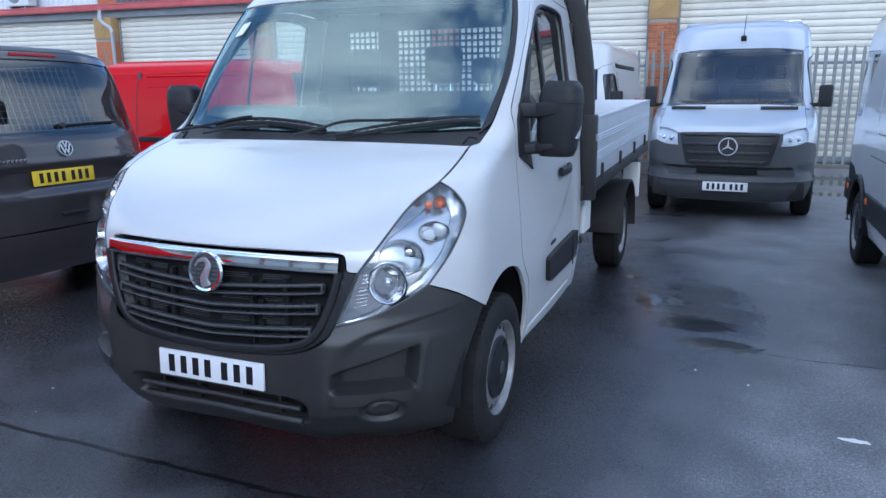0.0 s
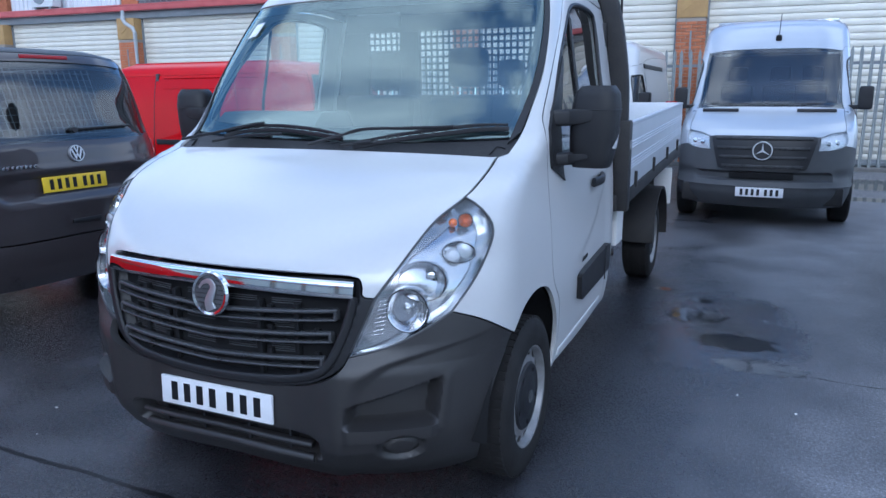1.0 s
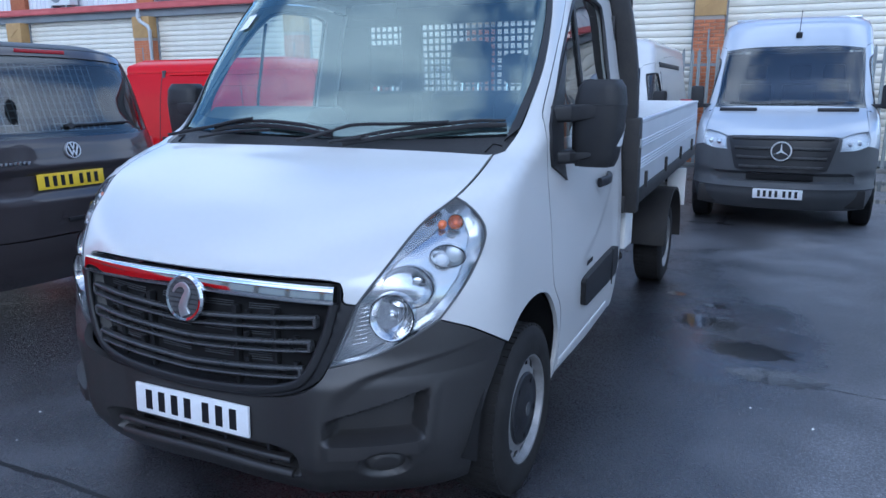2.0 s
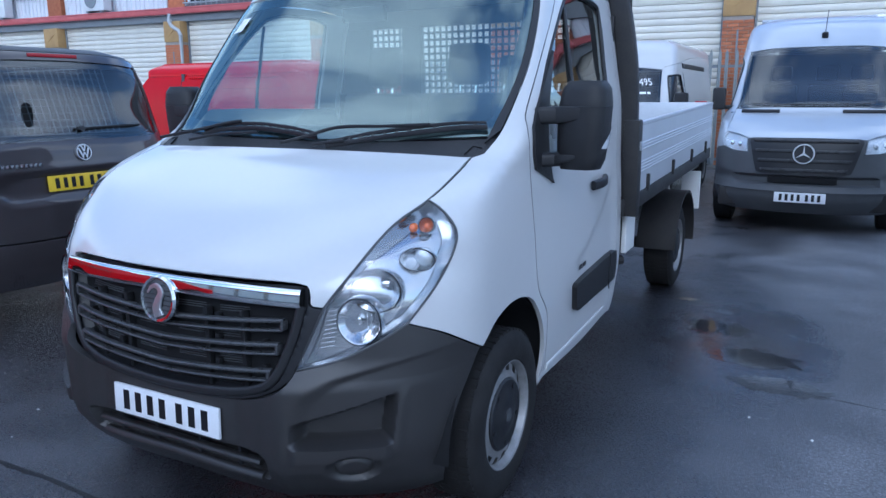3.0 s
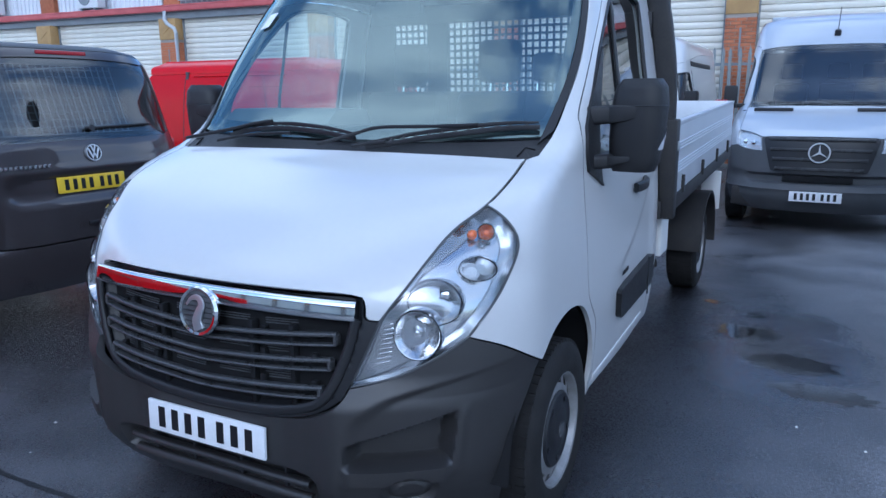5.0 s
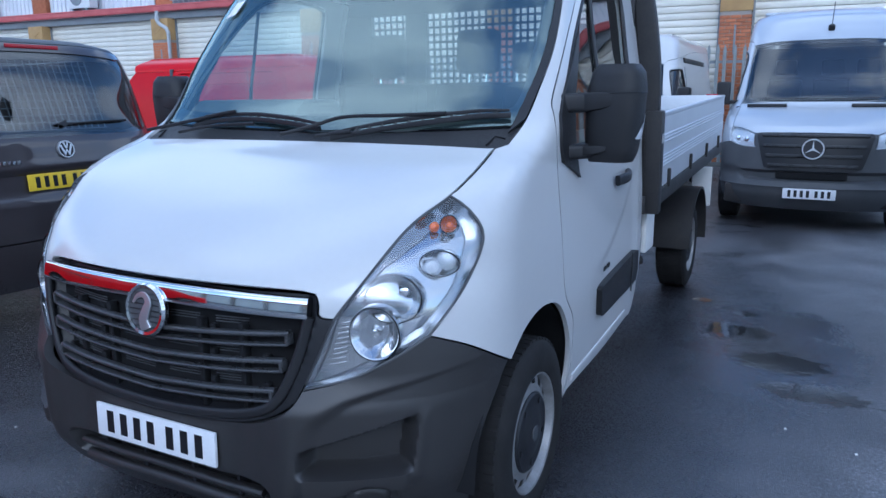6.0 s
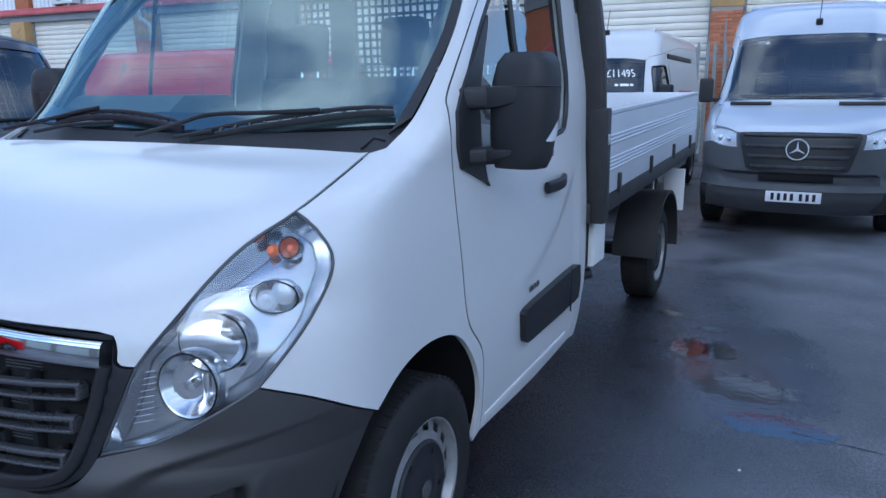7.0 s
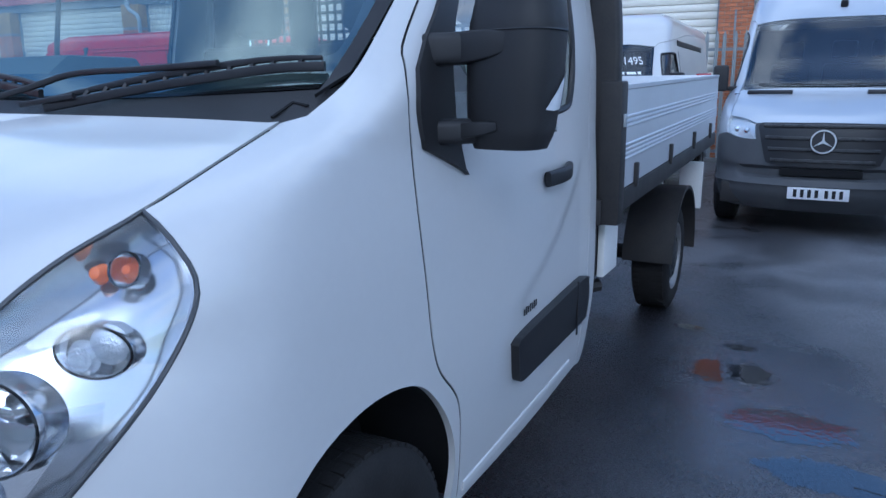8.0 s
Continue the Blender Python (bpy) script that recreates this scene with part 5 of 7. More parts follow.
def build_mirror(dr, s):
    """Two-armed door mirror with a white indicator on its outer side."""
    mirror = thing_part("door_mirror", dr, "large black door mirror on two arms")
    head = bmesh.new()
    prof = [(0.0, 0.10, 0.13), (0.1, 0.115, 0.155), (0.3, 0.12, 0.165), (0.5, 0.12, 0.168), (0.75, 0.115, 0.165), (0.92, 0.1, 0.15), (1.0, 0.075, 0.12)]
    rings = []
    steps = np.linspace(0, 1, 26)
    for t, rx, ry in zip(steps, np.interp(steps, [p[0] for p in prof], [p[1] for p in prof]), np.interp(steps, [p[0] for p in prof], [p[2] for p in prof])):
        ring = []
        for i in range(28):
            a = 2 * math.pi * i / 28
            ca, sa = math.cos(a), math.sin(a)
            k = 3.2
            u = math.copysign(abs(ca) ** (2 / k), ca) * rx
            v = math.copysign(abs(sa) ** (2 / k), sa) * (ry * 0.55 if sa < 0 else ry * 0.42)
            ring.append(head.verts.new((0.9 * u * (0.86 + 0.16 * t) - 0.012 + 0.022 * t, v, -0.175 + 0.35 * t)))
        rings.append(ring)
    for a, b in zip(rings, rings[1:]):
        for i in range(28):
            head.faces.new((a[i], a[(i + 1) % 28], b[(i + 1) % 28], b[i]))
    head.faces.new(rings[0][::-1])
    head.faces.new(rings[-1])
    bmesh.ops.bevel(head, geom=[e for e in head.edges if len(e.link_faces) == 2 and e.calc_face_angle(0) > 0.9], offset=0.02, segments=3, profile=0.5, affect="EDGES")
    lens_bm, bulb_bm = head.copy(), head.copy()
    planes = (((0.0, 0.0, -0.05), (0.0, -1.05, 1.0)), ((0.066, 0.0, 0.0), (-1.0, 0.0, -0.25)), ((0.0, 0.0, -0.166), (0.0, 0.0, -1.0)))
    spot = planes + (((0.0, 0.0, -0.1), (0.0, 0.0, 1.0)), ((0.0, 0.0, -0.135), (0.0, 0.0, -1.0)), ((0.0, 0.0, 0.0), (0.0, 1.0, 0.0)), ((0.0, -0.058, 0.0), (0.0, -1.0, 0.0)))
    for bm_, grow, cuts in ((lens_bm, 1.025, planes), (bulb_bm, 1.05, spot)):
        for co, no in cuts:
            bmesh.ops.bisect_plane(bm_, geom=bm_.verts[:] + bm_.edges[:] + bm_.faces[:], plane_co=co, plane_no=no, clear_outer=True)
        bmesh.ops.scale(bm_, vec=(grow, grow, 1.0), verts=bm_.verts)
    m = pose(1.112, 1.245, 1.462, 0, 0, -8)
    flip = Matrix.Diagonal((s, 1, 1, 1))
    bmesh.ops.transform(head, matrix=flip @ m, verts=head.verts)
    if s < 0:
        bmesh.ops.reverse_faces(head, faces=head.faces)
    part("mirror_head", head, PLASTIC, mirror, smooth=50)
    glass = box((0.15, 0.006, 0.28), flip @ m @ pose(-0.008, 0.062, 0.0), 0.002)
    part("mirror_glass", glass, CHROME, mirror)
    for z0, z1 in ((1.5, 1.505), (1.322, 1.328)):
        pts = [(s * (0.93 + 0.12 * t), 1.15 + 0.07 * t - 0.012 * math.sin(math.pi * t), z0 + (z1 - z0) * t) for t in np.linspace(0, 1, 8)]
        part("mirror_arm", sweep(pts, round_profile(0.055, 0.07 if z0 > 1.4 else 0.056, 0.3)), PLASTIC, mirror)
    # Each arm runs on over the front of the head as a raised band.
    for z, h, reach in ((0.04, 0.066, 0.03), (-0.136, 0.034, 0.0)):
        pts = [flip @ m @ Vector((-0.1 + (reach + 0.1) * i / 8, -0.084 - 0.007 * math.sin(math.pi * min(1.0, (i + 1) / 8)), z + 0.012 * i / 8)) for i in range(9)]
        part("arm_band", sweep(pts, round_profile(0.022, h, 0.25), scales=[1.0 - 0.5 * (i / 8) ** 3 for i in range(9)]), PLASTIC, mirror)
    # Seam band round the head at the upper arm.
    band = [flip @ m @ Vector((0.104 * math.copysign(abs(math.cos(a)) ** 0.62, math.cos(a)) + 0.002, (0.091 if math.sin(a) < 0 else 0.068) * math.copysign(abs(math.sin(a)) ** 0.62, math.sin(a)), 0.075)) for a in np.linspace(0, 2 * math.pi, 40)[:-1]]
    part("mirror_seam", tube(band, 0.0022, 5, closed=True), BLACK, mirror)
    for bm_ in (lens_bm, bulb_bm):
        bmesh.ops.transform(bm_, matrix=flip @ m, verts=bm_.verts)
        if s < 0:
            bmesh.ops.reverse_faces(bm_, faces=bm_.faces)
    side = part("mirror_indicator", lens_bm, CLEARLENS, mirror, "clear side indicator with an orange bulb", 50)
    part("indicator_bulb", bulb_bm, AMBERDIM, side, "", 50)


WHEEL_PARTS = []


def wheel_meshes():
    """Meshes of one wheel with its axle along local x: steel rim with slots, black centre cap, road tyre."""
    turn = pose(0, 0, 0, 0, 90, 0)
    r = TYRE_R
    prof = [(0.212, -0.095), (0.222, -0.108), (0.25, -0.116), (0.295, -0.112), (0.325, -0.1), (0.337, -0.085), (r - 0.004, -0.06), (r - 0.002, 0.0), (r - 0.004, 0.06), (0.337, 0.085), (0.325, 0.1), (0.295, 0.112), (0.25, 0.116), (0.222, 0.108), (0.212, 0.095)]
    tread = bmesh.new()
    for i in range(60):
        for h in (-0.074, -0.026, 0.024, 0.072):
            box_bm(tread, (0.012, 0.026, 0.036), turn @ pose(0, 0, 0, 0, 0, 6 * i + (2.0 if h > 0 else 0)) @ pose(r - 0.0072, 0, h))
    rim = lathe([(0.205, -0.09), (0.222, 0.1), (0.217, 0.106), (0.211, 0.102), (0.205, 0.086), (0.2, 0.074), (0.174, 0.08), (0.15, 0.088), (0.1, 0.07), (0.0, 0.07)], turn, 96, keep=lambda i, j: not (j == 5 and i % 6 in (0, 1, 2)))
    drum = lathe([(0.0, 0.02), (0.19, 0.02), (0.195, -0.06)], turn, 32)
    cap = lathe([(0.146, 0.08), (0.146, 0.09), (0.138, 0.097), (0.098, 0.094), (0.084, 0.102), (0.045, 0.107), (0.0, 0.108)], turn, 40)
    for k in range(5):
        lathe_bm(cap, [(0.0, 0.095), (0.011, 0.095), (0.012, 0.1), (0.0, 0.101)], turn @ pose(0.118 * math.cos(1.257 * k), 0.118 * math.sin(1.257 * k), 0.0), 10)
    boss = lathe([(0.028, 0.107), (0.028, 0.111), (0.0, 0.112)], turn, 24)
    for name, bm, mt, up, sharp in (("tyre", lathe(prof, turn, 72), RUBBER, None, 35), ("tread", tread, RUBBER, 0, 0), ("rim", rim, STEEL, None, 35), ("brake_drum", drum, BLACK, None, 35), ("centre_cap", cap, BLACK, None, 35), ("cap_badge", boss, GREYPLASTIC, 4, 35)):
        me = bpy.data.meshes.new(name)
        bm.to_mesh(me)
        bm.free()
        me.materials.append(mt)
        if sharp:
            me.shade_smooth()
            me.set_sharp_from_angle(angle=radians(sharp))
        WHEEL_PARTS.append((name, me, up))


def wheel(parent, m, s):
    """A wheel at pose m under a vehicle; all wheels share their meshes."""
    if not WHEEL_PARTS:
        wheel_meshes()
    w = thing_part("wheel", parent, "steel wheel with black centre cap")
    w.matrix_local = m
    made = []
    for name, me, up in WHEEL_PARTS:
        ob = new(name, me)
        ob.parent = w
        if name == "tread":
            tagged(ob, kind="stuff")
        made.append(ob)
    return w


def build_wipers():
    """Two wipers parked low on the screen, each with its arm, link and bridged blade."""
    def on(x, z, off):
        return CAB.place(x, 0.86 + 0.12 * (abs(x) / 0.8) ** 2, z, off)

    near = [(0.15, 1.378), (0.335, 1.411), (0.524, 1.438), (0.684, 1.458), (0.79, 1.462)]
    far = [(-0.548, 1.409), (-0.486, 1.431), (-0.326, 1.443), (-0.106, 1.43), (0.075, 1.409)]
    near_arm = [(-0.045, 1.361), (0.07, 1.398), (0.144, 1.424), (0.23, 1.434), (0.36, 1.437), (0.48, 1.442), (0.58, 1.448)]
    far_arm = [(-0.7, 1.366), (-0.62, 1.39), (-0.548, 1.41), (-0.46, 1.438), (-0.38, 1.452)]
    for blade, arm_line, link in ((near, near_arm, [(0.1, 1.364), (0.16, 1.374), (0.23, 1.384)]), (far, far_arm, [(-0.535, 1.368), (-0.45, 1.392), (-0.35, 1.402), (-0.24, 1.408)])):
        arm = thing_part("wiper", truck, "black windscreen wiper resting on the glass")
        part("wiper_arm", sweep([on(x, z, 0.034) for x, z in spline(arm_line, 0.02)], round_profile(0.012, 0.014)), BLACK, arm)
        part("wiper_link", sweep([on(x, z, 0.026) for x, z in spline(link, 0.02)], round_profile(0.01, 0.012)), BLACK, arm)
        line = spline(blade, 0.012)
        n = len(line)
        size = [0.35 + 0.65 * math.sin(math.pi * (0.08 + 0.84 * i / (n - 1))) ** 0.8 for i in range(n)]
        part("wiper_blade", sweep([on(x, z - 0.006, 0.01) for x, z in line], round_profile(0.012, 0.02, 0.3)), BLACK, arm)
        bridge = [on(x, z + 0.008 * k, 0.02) for (x, z), k in zip(line, size)]
        part("blade_bridge", sweep(bridge, round_profile(0.014, 0.016), scales=size), BLACK, arm)
        for i in range(3, n - 2, 4):
            x, z = line[i]
            part("blade_claw", tube([on(x, z - 0.004, 0.011), on(x + 0.012, z + 0.011 * size[i], 0.02)], 0.006, 5), BLACK, arm)
    # Joint of the scuttle's end piece.
    for s in (1, -1):
        joint = [CAB.place(x, y, z, -0.009) for x, y, z in ((0.79, 0.8, 1.374), (0.795, 0.86, 1.4), (0.825, 0.87, 1.394))]
        part("scuttle_joint", tube([(s * p.x, p.y, p.z) for p in joint], 0.0035, 5), LINER, truck)


def build_cab_inside():
    prof = [(0.0, 0.0), (-0.42, 0.02), (-0.45, 0.2), (-0.38, 0.46), (-0.25, 0.56), (0.06, 0.56), (0.1, 0.5)]
    board = slab([(-u, v) for u, v in prof], 1.72, Matrix.Translation((-0.86, 0.98, 0.82)) @ Matrix(((0, 0, 1, 0), (1, 0, 0, 0), (0, 1, 0, 0), (0, 0, 0, 1))), 0.02)
    part("dashboard", board, DASH, truck, "dark grey plastic dashboard")
    # The hood's light grey stands in for pale reflections over the dash.
    hood = [(0.0, 0.0), (0.44, 0.0), (0.44, 0.06), (0.38, 0.15), (0.14, 0.15), (0.02, 0.06)]
    part("instrument_hood", slab(hood, 0.62, Matrix.Translation((-0.83, 0.98, 1.37)) @ Matrix(((0, 0, 1, 0), (1, 0, 0, 0), (0, 1, 0, 0), (0, 0, 0, 1))), 0.015), DASH, truck)
    for s in (1, -1):
        part("door_card", span(min(s * 0.86, s * 0.9), max(s * 0.86, s * 0.9), 1.34, 2.3, 0.6, 1.385, 0.015), DASH, truck)
        part("door_card_top", span(min(s * 0.84, s * 0.89), max(s * 0.84, s * 0.89), 1.1, 1.5, 1.36, 1.41, 0.015), DASH, truck)
    # Steering wheel on the right-hand side of the cab.
    m = pose(-0.45, 1.44, 1.28, 62, 0, 0)
    ring = [m @ Vector((0.2 * math.cos(a), 0.2 * math.sin(a), 0)) for a in np.linspace(0, 2 * math.pi, 41)[:-1]]
    wheel_ = part("steering_wheel", tube(ring, 0.016, 8, closed=True), BLACK, truck)
    part("wheel_hub", lathe([(0.0, 0.02), (0.07, 0.015), (0.09, -0.02), (0.05, -0.06)], m, 24), BLACK, wheel_)
    for a in (0, 180, 270):
        part("wheel_spoke", box((0.12, 0.035, 0.015), m @ pose(0, 0, 0, 0, 0, a) @ pose(0.13, 0, -0.005), 0.005), BLACK, wheel_)
    # Seats: single for the driver, double bench beside it.
    for x, w, hw, hh, zt in ((-0.44, 0.5, 0.2, 0.24, 1.75), (0.125, 0.44, 0.24, 0.23, 1.76), (0.4, 0.2, 0.15, 0.16, 1.72), (0.62, 0.44, 0.24, 0.23, 1.76)):
        seat = thing_part("cab_seat", truck, "dark fabric cab seat with headrest")
        part("seat_cushion", box((w, 0.5, 0.16), pose(x, 1.8, 0.86, 4, 0, 0), 0.05, 3), FABRIC, seat)
        part("backrest", box((w, 0.15, 0.7), pose(x, 2.1, 1.25, -10, 0, 0), 0.06, 3), FABRIC, seat)
        part("headrest", box((hw, 0.11, hh), pose(x, 2.2, zt, -6, 0, 0), 0.05, 4), FABRIC, seat)
        for dx in (-0.05, 0.05):
            part("headrest_post", tube([(x + dx, 2.18, 1.5), (x + dx, 2.2, zt - 0.08)], 0.007), CHROME, seat)
    # Rear wall of the cab round its two windows.
    wall = bmesh.new()
    for x0, x1, z0, z1 in ((-0.94, 0.94, 0.5, 1.6), (-0.85, 0.85, 2.0, 2.19), (-0.9, -0.68, 1.6, 2.0), (0.66, 0.9, 1.6, 2.0), (-0.445, -0.31, 1.6, 2.0)):
        box_bm(wall, (x1 - x0, 0.03, z1 - z0), pose((x0 + x1) / 2, 2.42, (z0 + z1) / 2), 0.004)
    part("cab_rear_wall", wall, PLASTIC, truck)
    for x0, x1 in ((-0.68, -0.445), (-0.31, 0.66)):
        part("rear_window", span(x0, x1, 2.418, 2.423, 1.6, 2.0), LENS, truck).visible_shadow = False
    part("headlining", span(-0.72, 0.72, 1.5, 2.4, 2.1, 2.13, 0.01), GREYPLASTIC, truck)
    part("rear_view_mirror", box((0.24, 0.03, 0.07), pose(0, 1.33, 1.96, 10, 0, 0), 0.012), BLACK, truck)


RAKE = Matrix.Translation((0, 2.45, 1.0)) @ pose(0, 0, 0, 1.7, 0, 0) @ Matrix.Translation((0, -2.45, -1.0))


def tilt(bm):
    bmesh.ops.transform(bm, matrix=RAKE, verts=bm.verts)
    return bm


def build_bed():
    """Headboard with mesh, dropsides of ribbed aluminium, floor, frame, mudguards and rear wheels."""
    y0, y1, hw = 2.5, 5.27, 1.055
    part("bed_floor", tilt(span(-hw + 0.03, hw - 0.03, y0, y1, 0.98, 1.02, 0.004)), WHITEPLY, truck)
    # Side profile: ribs pressed outwards in two bands.
    lift = [(0.0, 0.0), (0.0, 0.03)]
    for k in range(4):
        z = 0.105 + 0.018 * k
        lift += [(0.0, z), (0.005, z + 0.004), (0.005, z + 0.01), (0.0, z + 0.014)]
    for k in range(3):
        z = 0.232 + 0.018 * k
        lift += [(0.0, z), (0.005, z + 0.004), (0.005, z + 0.01), (0.0, z + 0.014)]
    lift += [(0.0, 0.375), (0.004, 0.38), (0.004, 0.395), (-0.028, 0.395), (-0.028, 0.0)]
    for s in (1, -1):
        side = sweep([(s * hw, y0 + 0.03, 1.035), (s * hw, y1, 1.035)], [(s * u, v) for u, v in lift])
        dropside = part("dropside", tilt(side), ALU, truck, "ribbed aluminium dropside", 20)
        part("inner_lining", tilt(span(min(s * 1.018, s * 1.026), max(s * 1.018, s * 1.026), y0 + 0.06, y1 - 0.03, 1.04, 1.415, 0.002)), WHITEPLY, dropside, "white board lining the dropside")
        for yk in (2.72, 3.5, 4.25, 4.95):
            part("hinge", tilt(box((0.018, 0.03, 0.1), pose(s * (hw + 0.008), yk, 1.065), 0.004)), CHASSIS, dropside)
        part("side_rail", tilt(span(s * 1.03 - 0.03, s * 1.03 + 0.03, y0 - 0.02, y1, 0.945, 1.03, 0.006)), CHASSIS, truck)
        # Corner post of the headboard, and its upright.
        part("corner_post", tilt(span(min(s * 0.975, s * 1.062), max(s * 0.975, s * 1.062), y0 - 0.06, y0 + 0.03, 0.9, 1.445, 0.012)), CHASSIS, truck, "black steel corner post")
        pts = [(s * x, 2.49 + dy, z) for x, dy, z in ((0.985, 0, 0.9), (0.985, 0, 1.4), (0.975, 0, 1.7), (0.93, 0, 2.0), (0.87, 0, 2.2), (0.78, 0, 2.3), (0.6, 0, 2.33), (0.0, 0, 2.34))]
        part("headboard_frame", sweep([RAKE @ Vector(p) for p in spline(pts, 0.06)], round_profile(0.11, 0.07, 0.25), up=(0, 1, 0)), CHASSIS, truck, "black headboard frame behind the cab")
        part("latch", tilt(box((0.02, 0.03, 0.05), pose(s * 1.06, y0 - 0.02, 1.3), 0.005)), GALV, truck)
        # Mudguard over the rear wheel.
        pts = [(s * 0.86, AXLE_R + 0.45 * math.cos(a), 0.36 + 0.45 * math.sin(a)) for a in np.linspace(math.pi * 0.98, -0.08, 22)]
        part("mudguard", sweep(pts, [(-0.15, 0), (0.15, 0), (0.15, -0.02), (-0.15, -0.02)], up=lambda i: (0, math.cos(math.pi * (0.98 - 1.06 * i / 21)), math.sin(math.pi * (0.98 - 1.06 * i / 21)))), CHASSIS, truck, "black mudguard over the rear wheel")
        wheel(truck, pose(s * 0.85, AXLE_R, TYRE_R, 0, 0, 90 * s - 90), s)
        part("chassis_rail", span(min(s * 0.36, s * 0.44), max(s * 0.36, s * 0.44), 2.2, 5.3, 0.6, 0.8, 0.01), CHASSIS, truck)
        part("bracket_plate", span(min(s * 0.955, s * 0.985), max(s * 0.955, s * 0.985), 2.56, 2.78, 0.66, 0.92, 0.008), WHITEPLY, truck, "white painted bracket plate")
        part("under_box", span(min(s * 0.5, s * 0.95), max(s * 0.5, s * 0.95), 2.47, 2.62, 0.66, 0.92, 0.01), GREYPLASTIC, truck)
        part("side_step", tube([(s * 0.55, 2.55, 0.6), (s * 0.86, 2.62, 0.58), (s * 0.93, 2.7, 0.59)], 0.03), CHASSIS, truck)
        part("rear_panel", span(min(s * 0.84, s * 1.0), max(s * 0.84, s * 1.0), 5.2, 5.24, 0.56, 0.9, 0.006), WHITEPLY, truck, "white panel hung below the bed")
        part("reflector", tilt(span(min(s * 0.9, s * 1.0), max(s * 0.9, s * 1.0), y1 + 0.005, y1 + 0.02, 1.4, 1.44, 0.003)), REDLENS, truck)
    part("tailboard", tilt(span(-hw + 0.03, hw - 0.03, y1 - 0.03, y1, 1.035, 1.43, 0.004)), ALU, truck, "aluminium tailboard")
    part("bed_crossmember", tilt(span(-1.0, 1.0, 2.42, 2.5, 0.9, 1.0, 0.01)), CHASSIS, truck)
    part("rear_axle", tube([(-0.8, AXLE_R, TYRE_R), (0.8, AXLE_R, TYRE_R)], 0.05), CHASSIS, truck)
    part("fuel_tank", span(-0.3, 0.3, 2.6, 3.6, 0.45, 0.75, 0.05), CHASSIS, truck)
    # Headboard: lower sheet and a mesh of flat bars behind the cab window.
    part("headboard_sheet", tilt(span(-0.96, 0.96, 2.47, 2.5, 1.0, 1.42, 0.004)), CHASSIS, truck)
    mesh = bmesh.new()
    pitch = 0.042
    for i in range(47):
        x = -0.96 + pitch * i
        top = 2.3 - 0.12 * max(0, abs(x) - 0.7)
        box_bm(mesh, (0.014, 0.004, top - 1.4), pose(x, 2.5, (top + 1.4) / 2))
    for j in range(22):
        z = 1.42 + pitch * j
        w = 1.9 if z < 1.7 else 1.9 - 0.35 * (z - 1.7)
        box_bm(mesh, (w, 0.004, 0.014), pose(0, 2.503, z))
    tagged(part("headboard_mesh", tilt(mesh), CHASSIS, truck, "black steel mesh guard", 0), kind="stuff")


build_truck()


# ---- the other parked vehicles ----
def roundel(parent, name, m, r, ring, face):
    """A round badge: dark face, bright ring."""
    b = part(name, lathe([(0.0, 0.004), (r * 0.9, 0.004), (r * 0.95, -0.012)], m, 32), face, parent)
    part("badge_ring", lathe([(r * 0.88, -0.012), (r * 0.9, 0.008), (r * 1.0, 0.008), (r * 1.04, -0.012)], m, 32), ring, b)
    return b


def simple_mirror(parent, s, x, y, z, w, h, material):
    mr = thing_part("door_mirror", parent, "black door mirror")
    part("mirror_head", box((w, 0.13, h), pose(s * (x + w / 2), y, z, 0, 0, -6 * s), 0.035, 3), material, mr)
    part("mirror_arm", box((0.16, 0.06, 0.05), pose(s * (x - 0.04), y + 0.02, z - h / 2 + 0.03), 0.015), material, mr)


